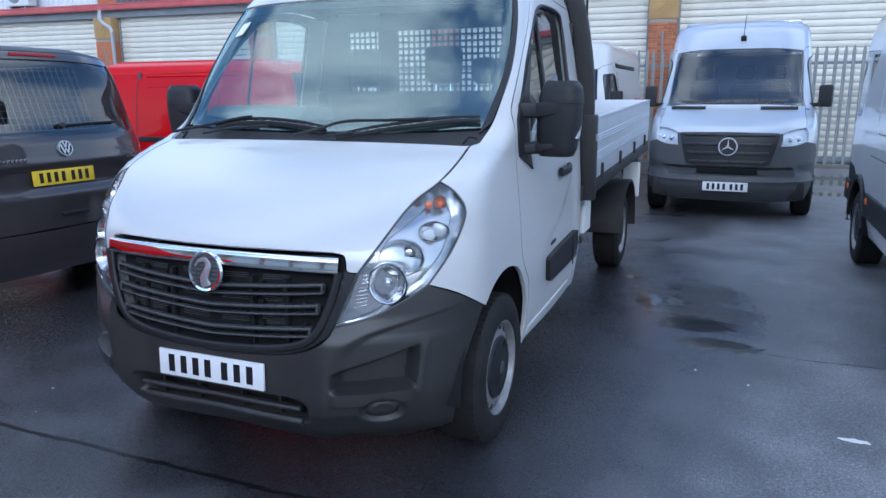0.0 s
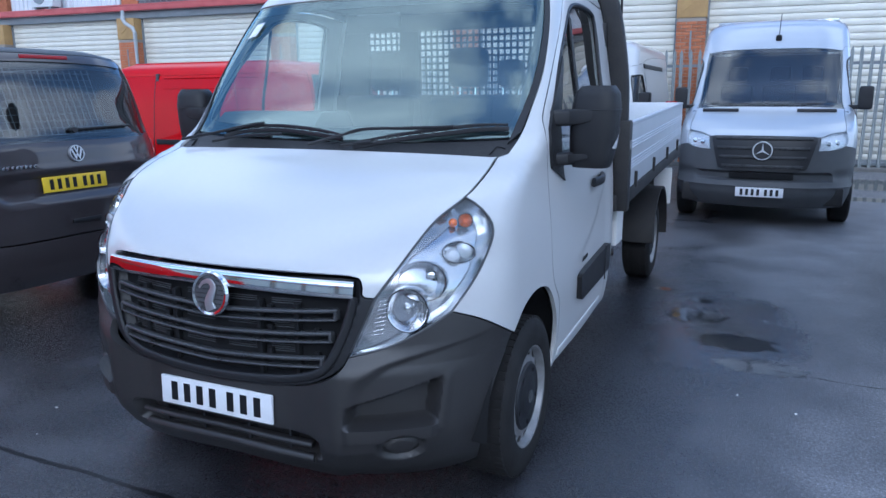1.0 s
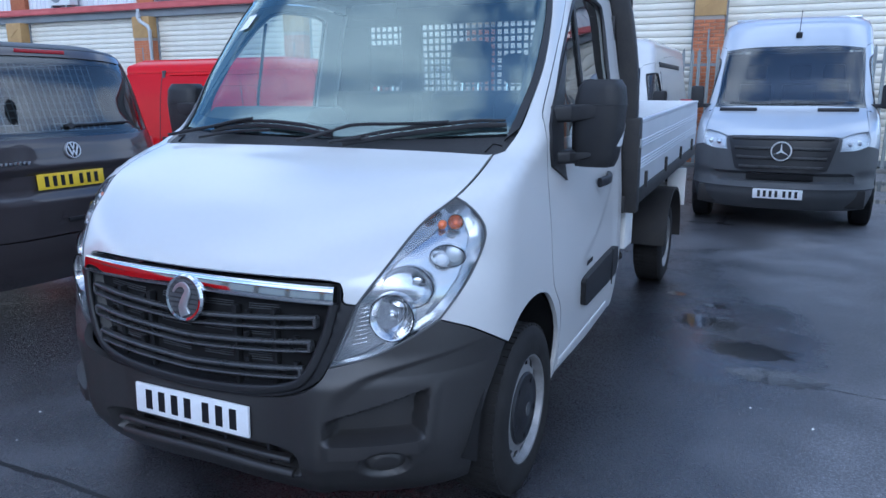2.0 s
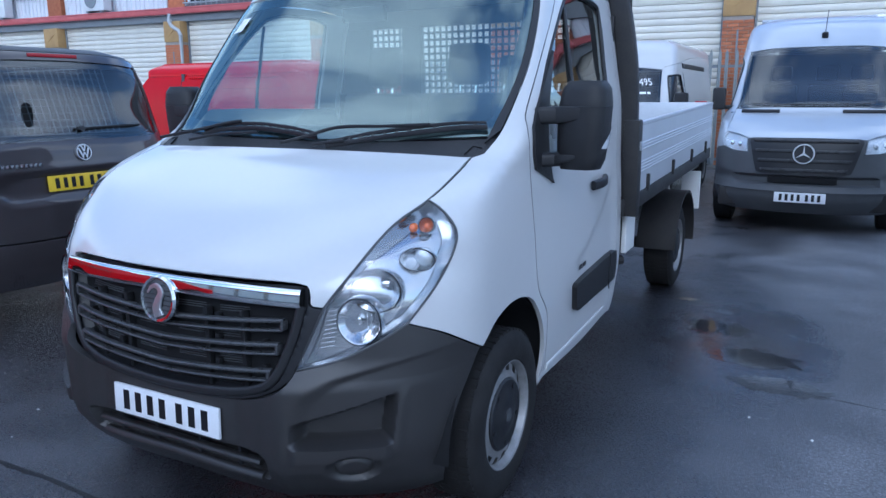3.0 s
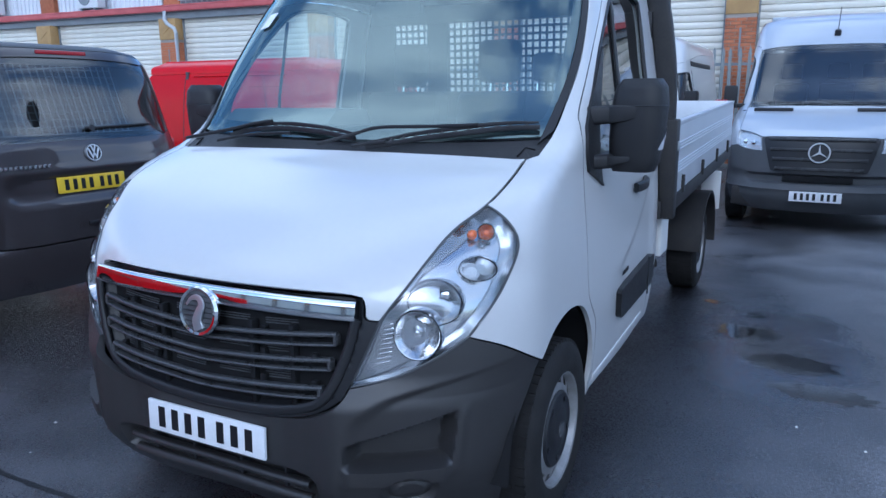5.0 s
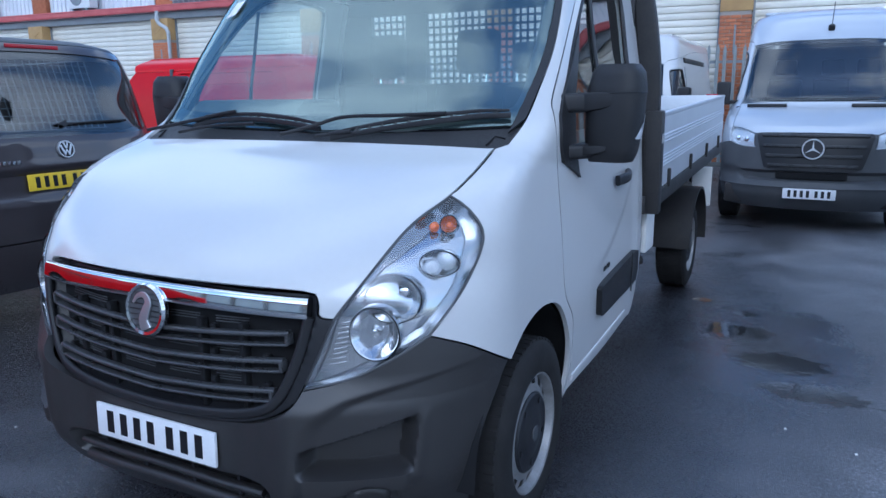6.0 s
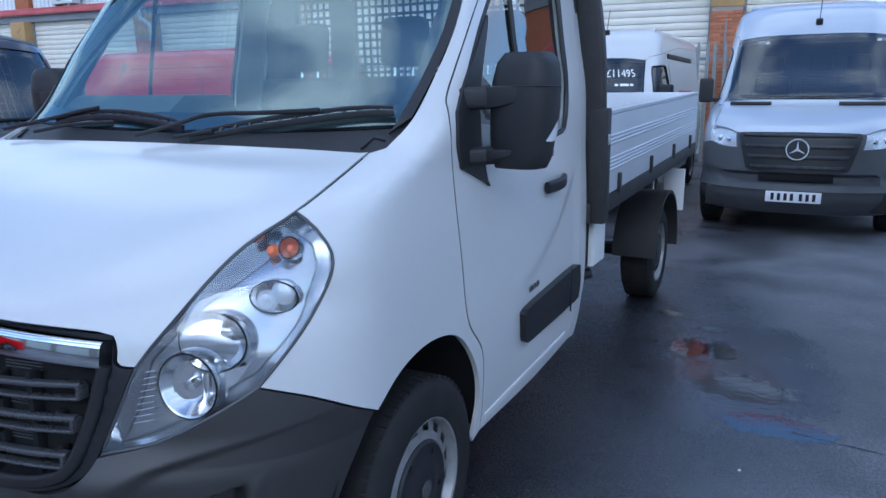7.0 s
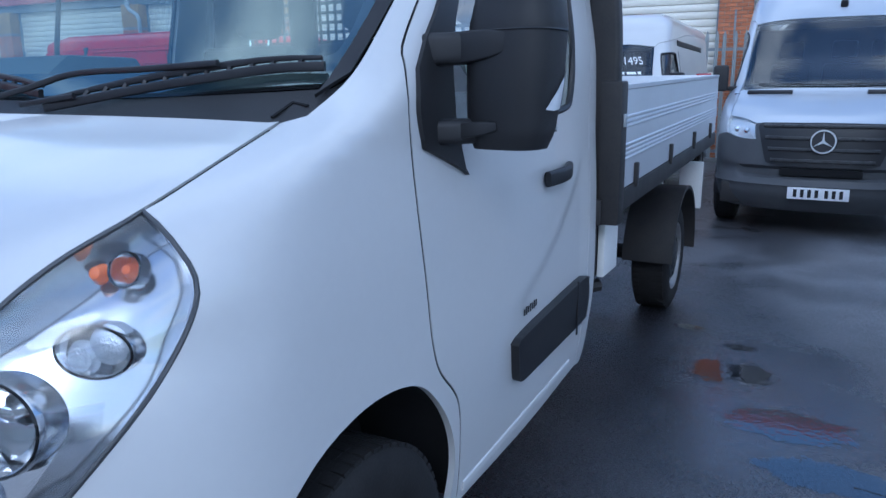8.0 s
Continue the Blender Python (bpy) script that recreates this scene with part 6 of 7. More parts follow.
def build_van(v, S, q):
    """A panel van, nose at local y = 0, from its shell S and its sizes q."""
    L, paint, lowmat = q["length"], q["paint"], q["lower"]
    zb, gx, gz0, gx0 = q["bonnet_z"], q["grille_x"], q["grille_low"], q["grille_x_low"]
    lo, li = q["lamp_out"], q["lamp_in"]
    wy, wz, wx, ty, tz, tx = q["screen"]
    ax, sill, roof = q["axle"], 0.33, q["roof_z"]
    w1 = float(S.half(1.0))
    arch_f = [(w1, ax - 0.44, 0.25), (w1, ax - 0.42, 0.5), (w1, ax - 0.3, 0.72)]
    arch = [(w1, ax - 0.3, 0.72), (w1, ax - 0.12, 0.8), (w1, ax + 0.12, 0.8), (w1, ax + 0.32, 0.68), (w1, ax + 0.42, 0.5), (w1, ax + 0.42, sill)]
    bump_side = [(w1, ax - 0.3, 0.72), (w1, ax - 0.42, q["bumper_z"]), (lo[0], lo[1], lo[2])]
    lamp_low = [(lo[0], lo[1], lo[2]), (0.6 * lo[0] + 0.4 * li[0], 0.5 * lo[1] + 0.5 * li[1] - 0.05, 0.5 * (lo[2] + li[2]) - 0.015), (li[0], li[1], li[2])]
    lamp_in = [(li[0], li[1], li[2]), (li[0] + 0.02, li[1] + 0.02, li[3])]
    lamp_top = [(li[0] + 0.02, li[1] + 0.02, li[3]), (0.5 * (lo[0] + li[0]), 0.5 * (lo[1] + li[1]) + 0.02, 0.5 * (li[3] + lo[3]) + 0.012), (lo[0] - 0.01, lo[1] + 0.06, lo[3])]
    lamp_side = [(lo[0] - 0.01, lo[1] + 0.06, lo[3]), (lo[0] + 0.02, lo[1] + 0.03, 0.5 * (lo[2] + lo[3])), (lo[0], lo[1], lo[2])]
    front = [(li[0] + 0.02, li[1] + 0.02, li[3]), (gx * 0.8, 0.05, zb + 0.004), (0.0, 0.05, zb + 0.01)]
    low = [(0.0, 0.05, q["low_z"]), (0.5, 0.1, q["low_z"]), (w1 * 0.9, 0.3, q["low_z"]), (w1, ax - 0.44, 0.25)]
    half = [low, arch_f, bump_side, lamp_low, lamp_in, front]

    def dent(th, z):
        c = np.abs(th) * R_FLAT
        lip = np.clip(1 - np.abs(z - q["lip_z"]) / 0.03, 0, 1)
        mouth = rrect_mask(np.abs(th), z, (0.0, q["mouth_z"]), q["mouth_w"], 0.05, 0.03, 0.02)
        fog = rrect_mask(np.abs(th), z, (q["fog_th"], q["mouth_z"] + 0.01), 0.1, 0.05, 0.03, 0.03)
        return 0.02 * lip - 0.05 * mouth - 0.02 * fog

    panel(S, "bumper", half + [mirrored(c) for c in half[::-1]], lowmat, v, res=0.03, shape=dent, label=q["lower_label"])
    gr = [[(0.0, 0.0, gz0 - 0.012), (gx0 * 0.7, 0.03, gz0 - 0.008), (gx0, 0.05, gz0 + 0.01), (gx0 + 0.04, 0.05, gz0 + 0.05), (gx - 0.02, 0.08, zb - 0.1), (gx, 0.09, zb - 0.04), (gx - 0.02, 0.09, zb - 0.005), (gx * 0.8, 0.08, zb), (0.0, 0.06, zb + 0.004)]]
    grille = panel(S, "grille", gr + [mirrored(gr[0])], BLACK, v, off=0.012, thick=0.03)
    for k in range(q["slats"]):
        z = gz0 + 0.045 + (zb - gz0 - 0.075) * k / max(1, q["slats"] - 1)
        w = gx0 + (gx - gx0) * (z - gz0) / (zb - gz0) - 0.03
        pts = [S.place(-w + 2 * w * i / 30, 0.0, z, 0.024) for i in range(31)]
        part("slat", sweep(pts, round_profile(0.02, 0.032, 0.4)), SLAT, grille)
        edge = [S.place(-w + 2 * w * i / 30, 0.0, z + 0.012, 0.035) for i in range(31)]
        part("slat_edge", sweep(edge, round_profile(0.005, 0.005)), GREYPLASTIC, grille)
    if q.get("vents"):
        pts = [S.place(x, 0.0, q["mouth_z"] + 0.01, -0.03) for x in np.linspace(-0.36, 0.36, 17)]
        part("lower_intake", sweep(pts, round_profile(0.03, 0.07, 0.3)), LINER, grille)
    if q.get("badge"):
        c = S.place(0, 0, q["badge"], 0.045)
        m = Matrix.Translation(c) @ pose(0, 0, 0, 85, 0, 0)
        b = roundel(grille, "badge", m, 0.108, SATIN, BLACK)
        for a in (90, 210, 330):
            part("badge_arm", slab([(0.0, -0.012), (0.095, 0.0), (0.0, 0.012)], 0.006, m @ pose(0, 0, 0.006, 0, 0, a)), SATIN, b)
    # Bonnet, windscreen with border, roof.
    cowl = [(wx, wy, wz - 0.05), (wx * 0.6, wy - 0.06, wz - 0.03), (0.0, wy - 0.08, wz - 0.025)]
    bon_side = [(lo[0] - 0.01, lo[1] + 0.06, lo[3]), (0.5 * (lo[0] + wx), 0.5 * (lo[1] + wy), 0.5 * (lo[3] + wz) + 0.0), (wx, wy, wz - 0.05)]
    bh = [front[::-1], lamp_top, bon_side, cowl]
    bonnet = panel(S, "bonnet", bh + [mirrored(c) for c in bh[::-1]], paint, v)
    for s in (1, -1):
        if q.get("vents"):
            pts = [S.place(s * (0.33 + 0.46 * i / 8), wy - 0.12, wz - 0.08, 0.004) for i in range(9)]
            part("bonnet_vent", sweep(pts, round_profile(0.05, 0.06, 0.4)), BLACK, bonnet)
    sc_side = [(wx, wy, wz - 0.05), (0.5 * (wx + tx), 0.5 * (wy + ty), 0.5 * (wz + tz) - 0.02), (tx, ty, tz - 0.02)]
    sc_top = [(tx, ty, tz - 0.02), (tx * 0.6, ty - 0.1, tz + 0.01), (0.0, ty - 0.15, tz + 0.015)]
    sh = [cowl[::-1], sc_side, sc_top]
    whole = sh + [mirrored(c) for c in sh[::-1]]
    glass = panel(S, "windscreen", whole, q["glass"], v, off=-0.004, thick=0.004)
    glass.visible_shadow = False
    inner = [[(0.0, wy, wz + 0.03), (wx - 0.12, wy, wz + 0.03), (wx - 0.06, wy + 0.05, wz + 0.07), (tx - 0.05, ty - 0.05, tz - 0.08), (tx - 0.1, ty - 0.05, tz - 0.04), (0.0, ty - 0.1, tz - 0.025)]]
    panel(S, "screen_border", whole, GLOSSBLACK, glass, off=-0.012, gap=0.001, holes=[inner + [mirrored(inner[0])]], thick=0.003)
    pts = [S.place(x, wy, wz - 0.004 + 0.02 * abs(x), 0.01) for x in np.linspace(-0.7, 0.62, 20)]
    part("wiper", sweep(pts, round_profile(0.01, 0.011)), BLACK, glass)
    top_side = [(tx, ty, tz - 0.02), (tx + 0.01, ty + 0.4, tz + 0.06), (tx, L - 0.05, roof - 0.2)]
    rh = [sc_top[::-1], top_side, [(tx, L - 0.05, roof - 0.2), (tx * 0.75, L - 0.05, roof - 0.03)], [(tx * 0.75, L - 0.05, roof - 0.03), (tx * 0.7, ty + 1.2, roof - 0.03), (tx * 0.4, ty + 0.8, roof - 0.03), (0.0, ty + 0.7, roof - 0.03)]]
    panel(S, "roof", rh + [mirrored(c) for c in rh[::-1]], paint, v, res=0.05)
    hw, yf = float(S.half(roof - 0.03)) - 0.015, float(S.nose(roof - 0.03)) + 0.12
    part("roof_skin", span(-hw, hw, yf, L - 0.05, roof - 0.07, roof - 0.022, 0.02), paint, v)
    back = [(w1 - 0.06, 0.4), (w1 - 0.06, 1.4), (tx - 0.04, roof - 0.22), (tx * 0.74, roof - 0.05)]
    part("rear_wall", slab(back + [(-x, z) for x, z in back[::-1]], 0.07, pose(0, L - 0.03, 0, 90, 0, 0)), paint, v)
    part("underbody", span(-w1 + 0.12, w1 - 0.12, 0.25, L - 0.1, 0.28, 0.5, 0.03), CHASSIS, v)
    part("front_bulkhead", span(-w1 + 0.12, w1 - 0.12, wy, wy + 0.05, 0.3, wz - 0.08, 0.01), BLACK, v)
    part("load_bulkhead", span(-w1 + 0.14, w1 - 0.14, ty + 1.0, ty + 1.04, 0.5, tz - 0.02, 0.01), GREYPLASTIC, v)
    part("dashboard", span(-w1 + 0.14, w1 - 0.14, wy + 0.06, wy + 0.5, wz - 0.25, wz - 0.04, 0.05, 3), DASH, v)
    for x in (-0.45, 0.1, 0.5):
        seat = thing_part("cab_seat", v, "dark cab seat seen through the windscreen")
        part("backrest", box((0.42, 0.14, 0.7), pose(x, ty + 0.55, wz - 0.1, -8, 0, 0), 0.05, 3), FABRIC, seat)
        part("headrest", box((0.26, 0.1, 0.2), pose(x, ty + 0.6, wz + 0.4, -6, 0, 0), 0.04, 3), FABRIC, seat)
    for mir in (False, True):
        s = -1 if mir else 1
        side = [lamp_side[::-1], bon_side, sc_side, top_side, [(tx, L - 0.05, roof - 0.2), (w1, L - 0.05, 1.4)], [(w1, L - 0.05, 1.4), (w1, L - 0.05, 0.36)], [(w1, L - 0.05, 0.36), (w1, ax + 1.4, 0.34), (w1, ax + 0.42, sill)], arch[::-1], bump_side]
        yw = wy + 0.18
        win = [[(w1, yw, wz + 0.02), (w1, yw + 0.22, 0.5 * (wz + tz) + 0.12), (tx, ty + 0.2, tz - 0.1), (tx, ty + 0.55, tz - 0.09), (tx, ty + 0.62, tz - 0.14), (w1, ty + 0.66, wz + 0.1), (w1, ty + 0.62, wz - 0.04), (w1, yw + 0.4, wz - 0.06), (w1, yw, wz - 0.03), (w1, yw, wz + 0.02)]]
        flank = panel(S, "side_panel", side, paint, v, mirror=mir, holes=[] if q.get("plain") else [win], res=0.05)
        if q.get("plain"):
            for y0, y1 in ((1.75, 3.0), (3.2, 4.55)):
                groove = [S.place(w1, y, z, 0.0005) for y, z in ((y0, 1.3), (y0 + 0.06, 1.24), (y1 - 0.06, 1.24), (y1, 1.3), (y1, 1.95), (y1 - 0.06, 2.02), (y0 + 0.06, 2.02), (y0, 1.95))]
                part("panel_crease", tube([(s * p.x, p.y, p.z) for p in groove], 0.007, 6, closed=True), paint, flank)
            waist = [S.place(w1, y, 1.04, 0.0005) for y in np.linspace(1.6, L - 0.1, 14)]
            part("waist_crease", tube([(s * p.x, p.y, p.z) for p in waist], 0.005, 5), GREYPLASTIC, flank)
        else:
            panel(S, "side_window", win, TINT, flank, mirror=mir, off=-0.01, gap=-0.012, thick=0.003).visible_shadow = False
            wo = outline(S, win, 0.03)
            th, z = s * wo[:, 0] / R_FLAT, wo[:, 1]
            part("window_seal", tube([Vector(p) for p in S.at(th, z) - 0.003 * S.normal(th, z)], 0.012, 6, closed=True), BLACK, flank)
            for ys in (yw - 0.06, ty + 0.78):
                line = [S.place(w1, ys + (0.0 if z > 0.9 else 0.12 * (0.9 - z)), z, 0.0006) for z in np.linspace(0.45, wz + 0.02 if ys < ty else tz - 0.05, 22)]
                part("door_seam", tube([(s * p.x, p.y, p.z) for p in line], 0.004, 5), BLACK, flank)
            part("door_handle", box((0.03, 0.16, 0.04), pose(s * (w1 + 0.01), ty + 0.62, 1.06), 0.012), q.get("handle", BLACK), flank)
        lamp = thing_part("headlight", v, "clear headlight with bright reflectors")
        ll = [lamp_in, lamp_top, lamp_side, lamp_low]
        panel(S, "housing", ll, RIBBED, lamp, mirror=mir, off=-0.03, thick=-0.03, res=0.02, shape=lamp_bowl)
        panel(S, "lens", ll, LENS, lamp, mirror=mir, off=0.002, gap=0.004, thick=0.004)
        for fx in (0.35, 0.68):
            c = S.place(li[0] + fx * (lo[0] - li[0]), li[1] + fx * (lo[1] - li[1]), 0.5 * (li[2] + li[3]) + 0.02 * fx, -0.012)
            part("lamp_bulb", lathe([(0.0, 0.004), (0.022, 0.0), (0.034, -0.014)], Matrix.Translation((s * c.x, c.y, c.z)) @ pose(0, 0, 0, 86, 0, 12 * s), 24), REFLECT if fx < 0.5 else CHROME, lamp)
        if q["mirror"]:
            simple_mirror(v, s, *q["mirror"], PLASTIC)
        wheel(v, pose(s * (w1 - 0.115), ax, TYRE_R, 0, 0, 90 * s - 90), s)
        wheel(v, pose(s * (w1 - 0.115), q["axle2"], TYRE_R, 0, 0, 90 * s - 90), s)
        liner = lathe([(0.4, 0.0), (0.41, 0.02), (0.41, 0.28), (0.0, 0.29)], pose(s * (w1 - 0.01), ax, 0.38, 0, -90 * s, 0), 32)
        bmesh.ops.bisect_plane(liner, geom=liner.verts[:] + liner.edges[:] + liner.faces[:], plane_co=(0, 0, 0.33), plane_no=(0, 0, -1), clear_outer=True)
        part("wheel_arch_liner", liner, BLACK, v)
        if q.get("moulding"):
            for a, b in ((0.25, ax - 0.47), (ax + 0.47, q["axle2"] - 0.45)):
                pts = [S.place(w1, a + (b - a) * i / 10, 0.62, 0.012) for i in range(11)]
                mo = part("side_moulding", sweep([(s * p.x, p.y, p.z) for p in pts], round_profile(0.03, 0.2, 0.3)), BLACK, flank)
                p = S.place(w1, b - 0.12 if a < 1 else a + 0.12, 0.66, 0.03)
                part("side_marker", box((0.012, 0.07, 0.05), pose(s * p.x, p.y, p.z), 0.004), ORANGE, mo)
            part("arch_trim", sweep([(s * (w1 + 0.012), ax + 0.43 * math.cos(a), 0.38 + 0.43 * math.sin(a)) for a in np.linspace(-0.1, math.pi + 0.1, 24)], round_profile(0.03, 0.05)), BLACK, flank)
        if q.get("roof_trim"):
            pts = [S.place(w1, y, q["roof_trim"], 0.004) for y in np.linspace(ty + 0.75, L - 0.4, 12)]
            part("roof_trim", sweep([(s * p.x, p.y, p.z) for p in pts], round_profile(0.02, 0.07, 0.4)), BLACK, flank)
    if q.get("plate"):
        c = S.place(0, 0, q["plate"], 0.034)
        m = Matrix.Translation(c) @ pose(0, 0, 0, 88, 0, 0)
        pl = part("number_plate", box((0.52, 0.111, 0.012), m, 0.004), PLATE_W, v, "white front number plate")
        bars_on(pl, m, 0.0064, 7, INK)
    if q.get("aerial"):
        c = S.place(q["aerial"][0], 0.5, q["aerial"][1], 0.0)
        part("aerial", tube([c, c + Vector((0, -0.02, 0.03)), c + Vector((0.01, 0.06, 0.32))], 0.005, 6), BLACK, v)
        part("aerial_base", box((0.075, 0.05, 0.115), Matrix.Translation(c) @ pose(0, -0.005, 0, 20, 0, 0), 0.024, 3), BLACK, v)


SILVER_SHELL = Shell(
    nose=[(0.2, 0.16), (0.33, 0.05), (0.45, 0.0), (0.6, 0.01), (0.8, 0.03), (1.05, 0.07), (1.12, 0.14), (1.22, 0.34), (1.32, 0.58), (1.4, 0.78), (1.46, 0.86), (1.8, 1.1), (2.13, 1.36), (2.3, 1.52), (2.48, 1.76), (2.57, 2.1), (2.62, 2.8)],
    half=[(0.2, 0.92), (0.45, 0.99), (1.0, 1.02), (1.3, 1.0), (1.45, 0.97), (2.13, 0.91), (2.4, 0.89), (2.55, 0.82), (2.62, 0.62)],
    deep=[(0.2, 0.7), (1.05, 0.75), (1.4, 0.5), (2.62, 0.6)],
    power=[(0.2, 2.3), (1.05, 2.4), (1.3, 3.2), (1.46, 3.0), (2.62, 2.6)], cy=2.4)
silver_van = thing("silver_van", pose(1.77, 7.3, 0, 0, 0, -1.0), "silver high-roof panel van with grey plastic bumper by the fence", "van")
build_van(silver_van, SILVER_SHELL, dict(
    length=6.0, paint=SILVER, lower=GREYPLASTIC, lower_label="grey plastic front bumper", bonnet_z=1.09, grille_x=0.59, grille_low=0.7, grille_x_low=0.46, slats=4,
    lamp_out=(0.9, 0.3, 0.985, 1.15), lamp_in=(0.6, 0.095, 0.93, 1.085), screen=(0.85, 1.45, 0.9, 1.5, 2.14, 0.84), axle=1.0, axle2=4.66, bumper_z=0.92, low_z=0.25, roof_z=2.6,
    lip_z=0.51, mouth_z=0.625, mouth_w=0.44, fog_th=0.42, glass=SCREEN_CLEAN, vents=True, badge=0.925, plate=0.447, mirror=(1.0, 1.05, 1.53, 0.16, 0.28), aerial=(0.1, 2.28)))

HIGHVAN = Shell(
    nose=[(0.2, 0.14), (0.4, 0.02), (0.7, 0.0), (0.95, 0.05), (1.08, 0.2), (1.25, 0.6), (1.34, 0.85), (1.45, 0.95), (1.92, 1.4), (2.1, 1.55), (2.3, 1.75), (2.38, 2.1), (2.42, 2.7)],
    half=[(0.2, 0.9), (0.6, 0.97), (1.0, 0.98), (1.4, 0.95), (1.95, 0.86), (2.2, 0.82), (2.36, 0.7), (2.42, 0.5)],
    deep=[(0.2, 0.6), (1.0, 0.6), (1.4, 0.5), (2.42, 0.5)], power=[(0.2, 2.4), (1.3, 3.2), (2.42, 2.8)], cy=2.3)
WHITE_Q = dict(
    length=4.9, paint=WHITE, lower=BLACK, lower_label="black plastic front bumper", bonnet_z=0.98, grille_x=0.5, grille_low=0.72, grille_x_low=0.42, slats=3,
    lamp_out=(0.84, 0.3, 0.9, 1.1), lamp_in=(0.55, 0.08, 0.8, 0.97), screen=(0.86, 1.4, 0.87, 1.4, 1.95, 0.8), axle=0.95, axle2=4.2, bumper_z=0.85, low_z=0.25, roof_z=2.4,
    lip_z=0.45, mouth_z=0.55, mouth_w=0.4, fog_th=0.4, glass=TINT, mirror=(0.97, 1.12, 1.48, 0.17, 0.26), roof_trim=2.0, handle=PLASTIC, aerial=(0.35, 2.3))
white_van = thing("white_van", pose(-0.87, 7.55, 0, 0, 0, 0), "white high-roof van with a price in its windscreen", "van")
build_van(white_van, HIGHVAN, WHITE_Q)
price = lettering("price_lettering", "\u00a311495", 0.158, Matrix(), WHITEINK, white_van, "white price figures on the windscreen", 0.001, 1.05)


def lay_on(ob, S, x0, z0, off):
    """Bends flat lettering onto a shell, with its middle at x0 and height z0."""
    for vert in ob.data.vertices:
        y = 1.0
        p = S.place(x0 + vert.co.x, y, z0 + vert.co.y * 0.86, off + vert.co.z)
        vert.co = p


lay_on(price, HIGHVAN, 0.55, 1.75, 0.004)
for x, w in ((0.46, 0.05), (0.58, 0.13), (0.69, 0.05)):
    bar = part("price_bar", box((w, 0.035, 0.001), Matrix()), WHITEINK, white_van)
    lay_on(bar, HIGHVAN, x, 1.605, 0.004)

right_van = thing("white_van", pose(3.94, 6.6, 0, 0, 0, 180), "white panel van with black side mouldings and orange markers", "van")
RIGHT_Q = dict(WHITE_Q)
RIGHT_Q.update(paint=LIFTEDWHITE, mirror=None, plain=True, moulding=True, axle=1.15, roof_trim=None, aerial=None, glass=GLASS)
BLUNT = Shell(
    nose=[(0.2, 0.1), (0.4, 0.0), (0.95, 0.0), (1.4, 0.03), (1.95, 0.1), (2.2, 0.18), (2.36, 0.4), (2.42, 1.0)],
    half=[(0.2, 0.9), (0.6, 0.97), (1.0, 0.98), (1.4, 0.97), (1.95, 0.94), (2.2, 0.9), (2.36, 0.78), (2.42, 0.5)],
    deep=[(0.2, 0.4), (2.42, 0.4)], power=[(0.2, 3.0), (2.42, 3.0)], cy=2.3)
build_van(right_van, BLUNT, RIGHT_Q)


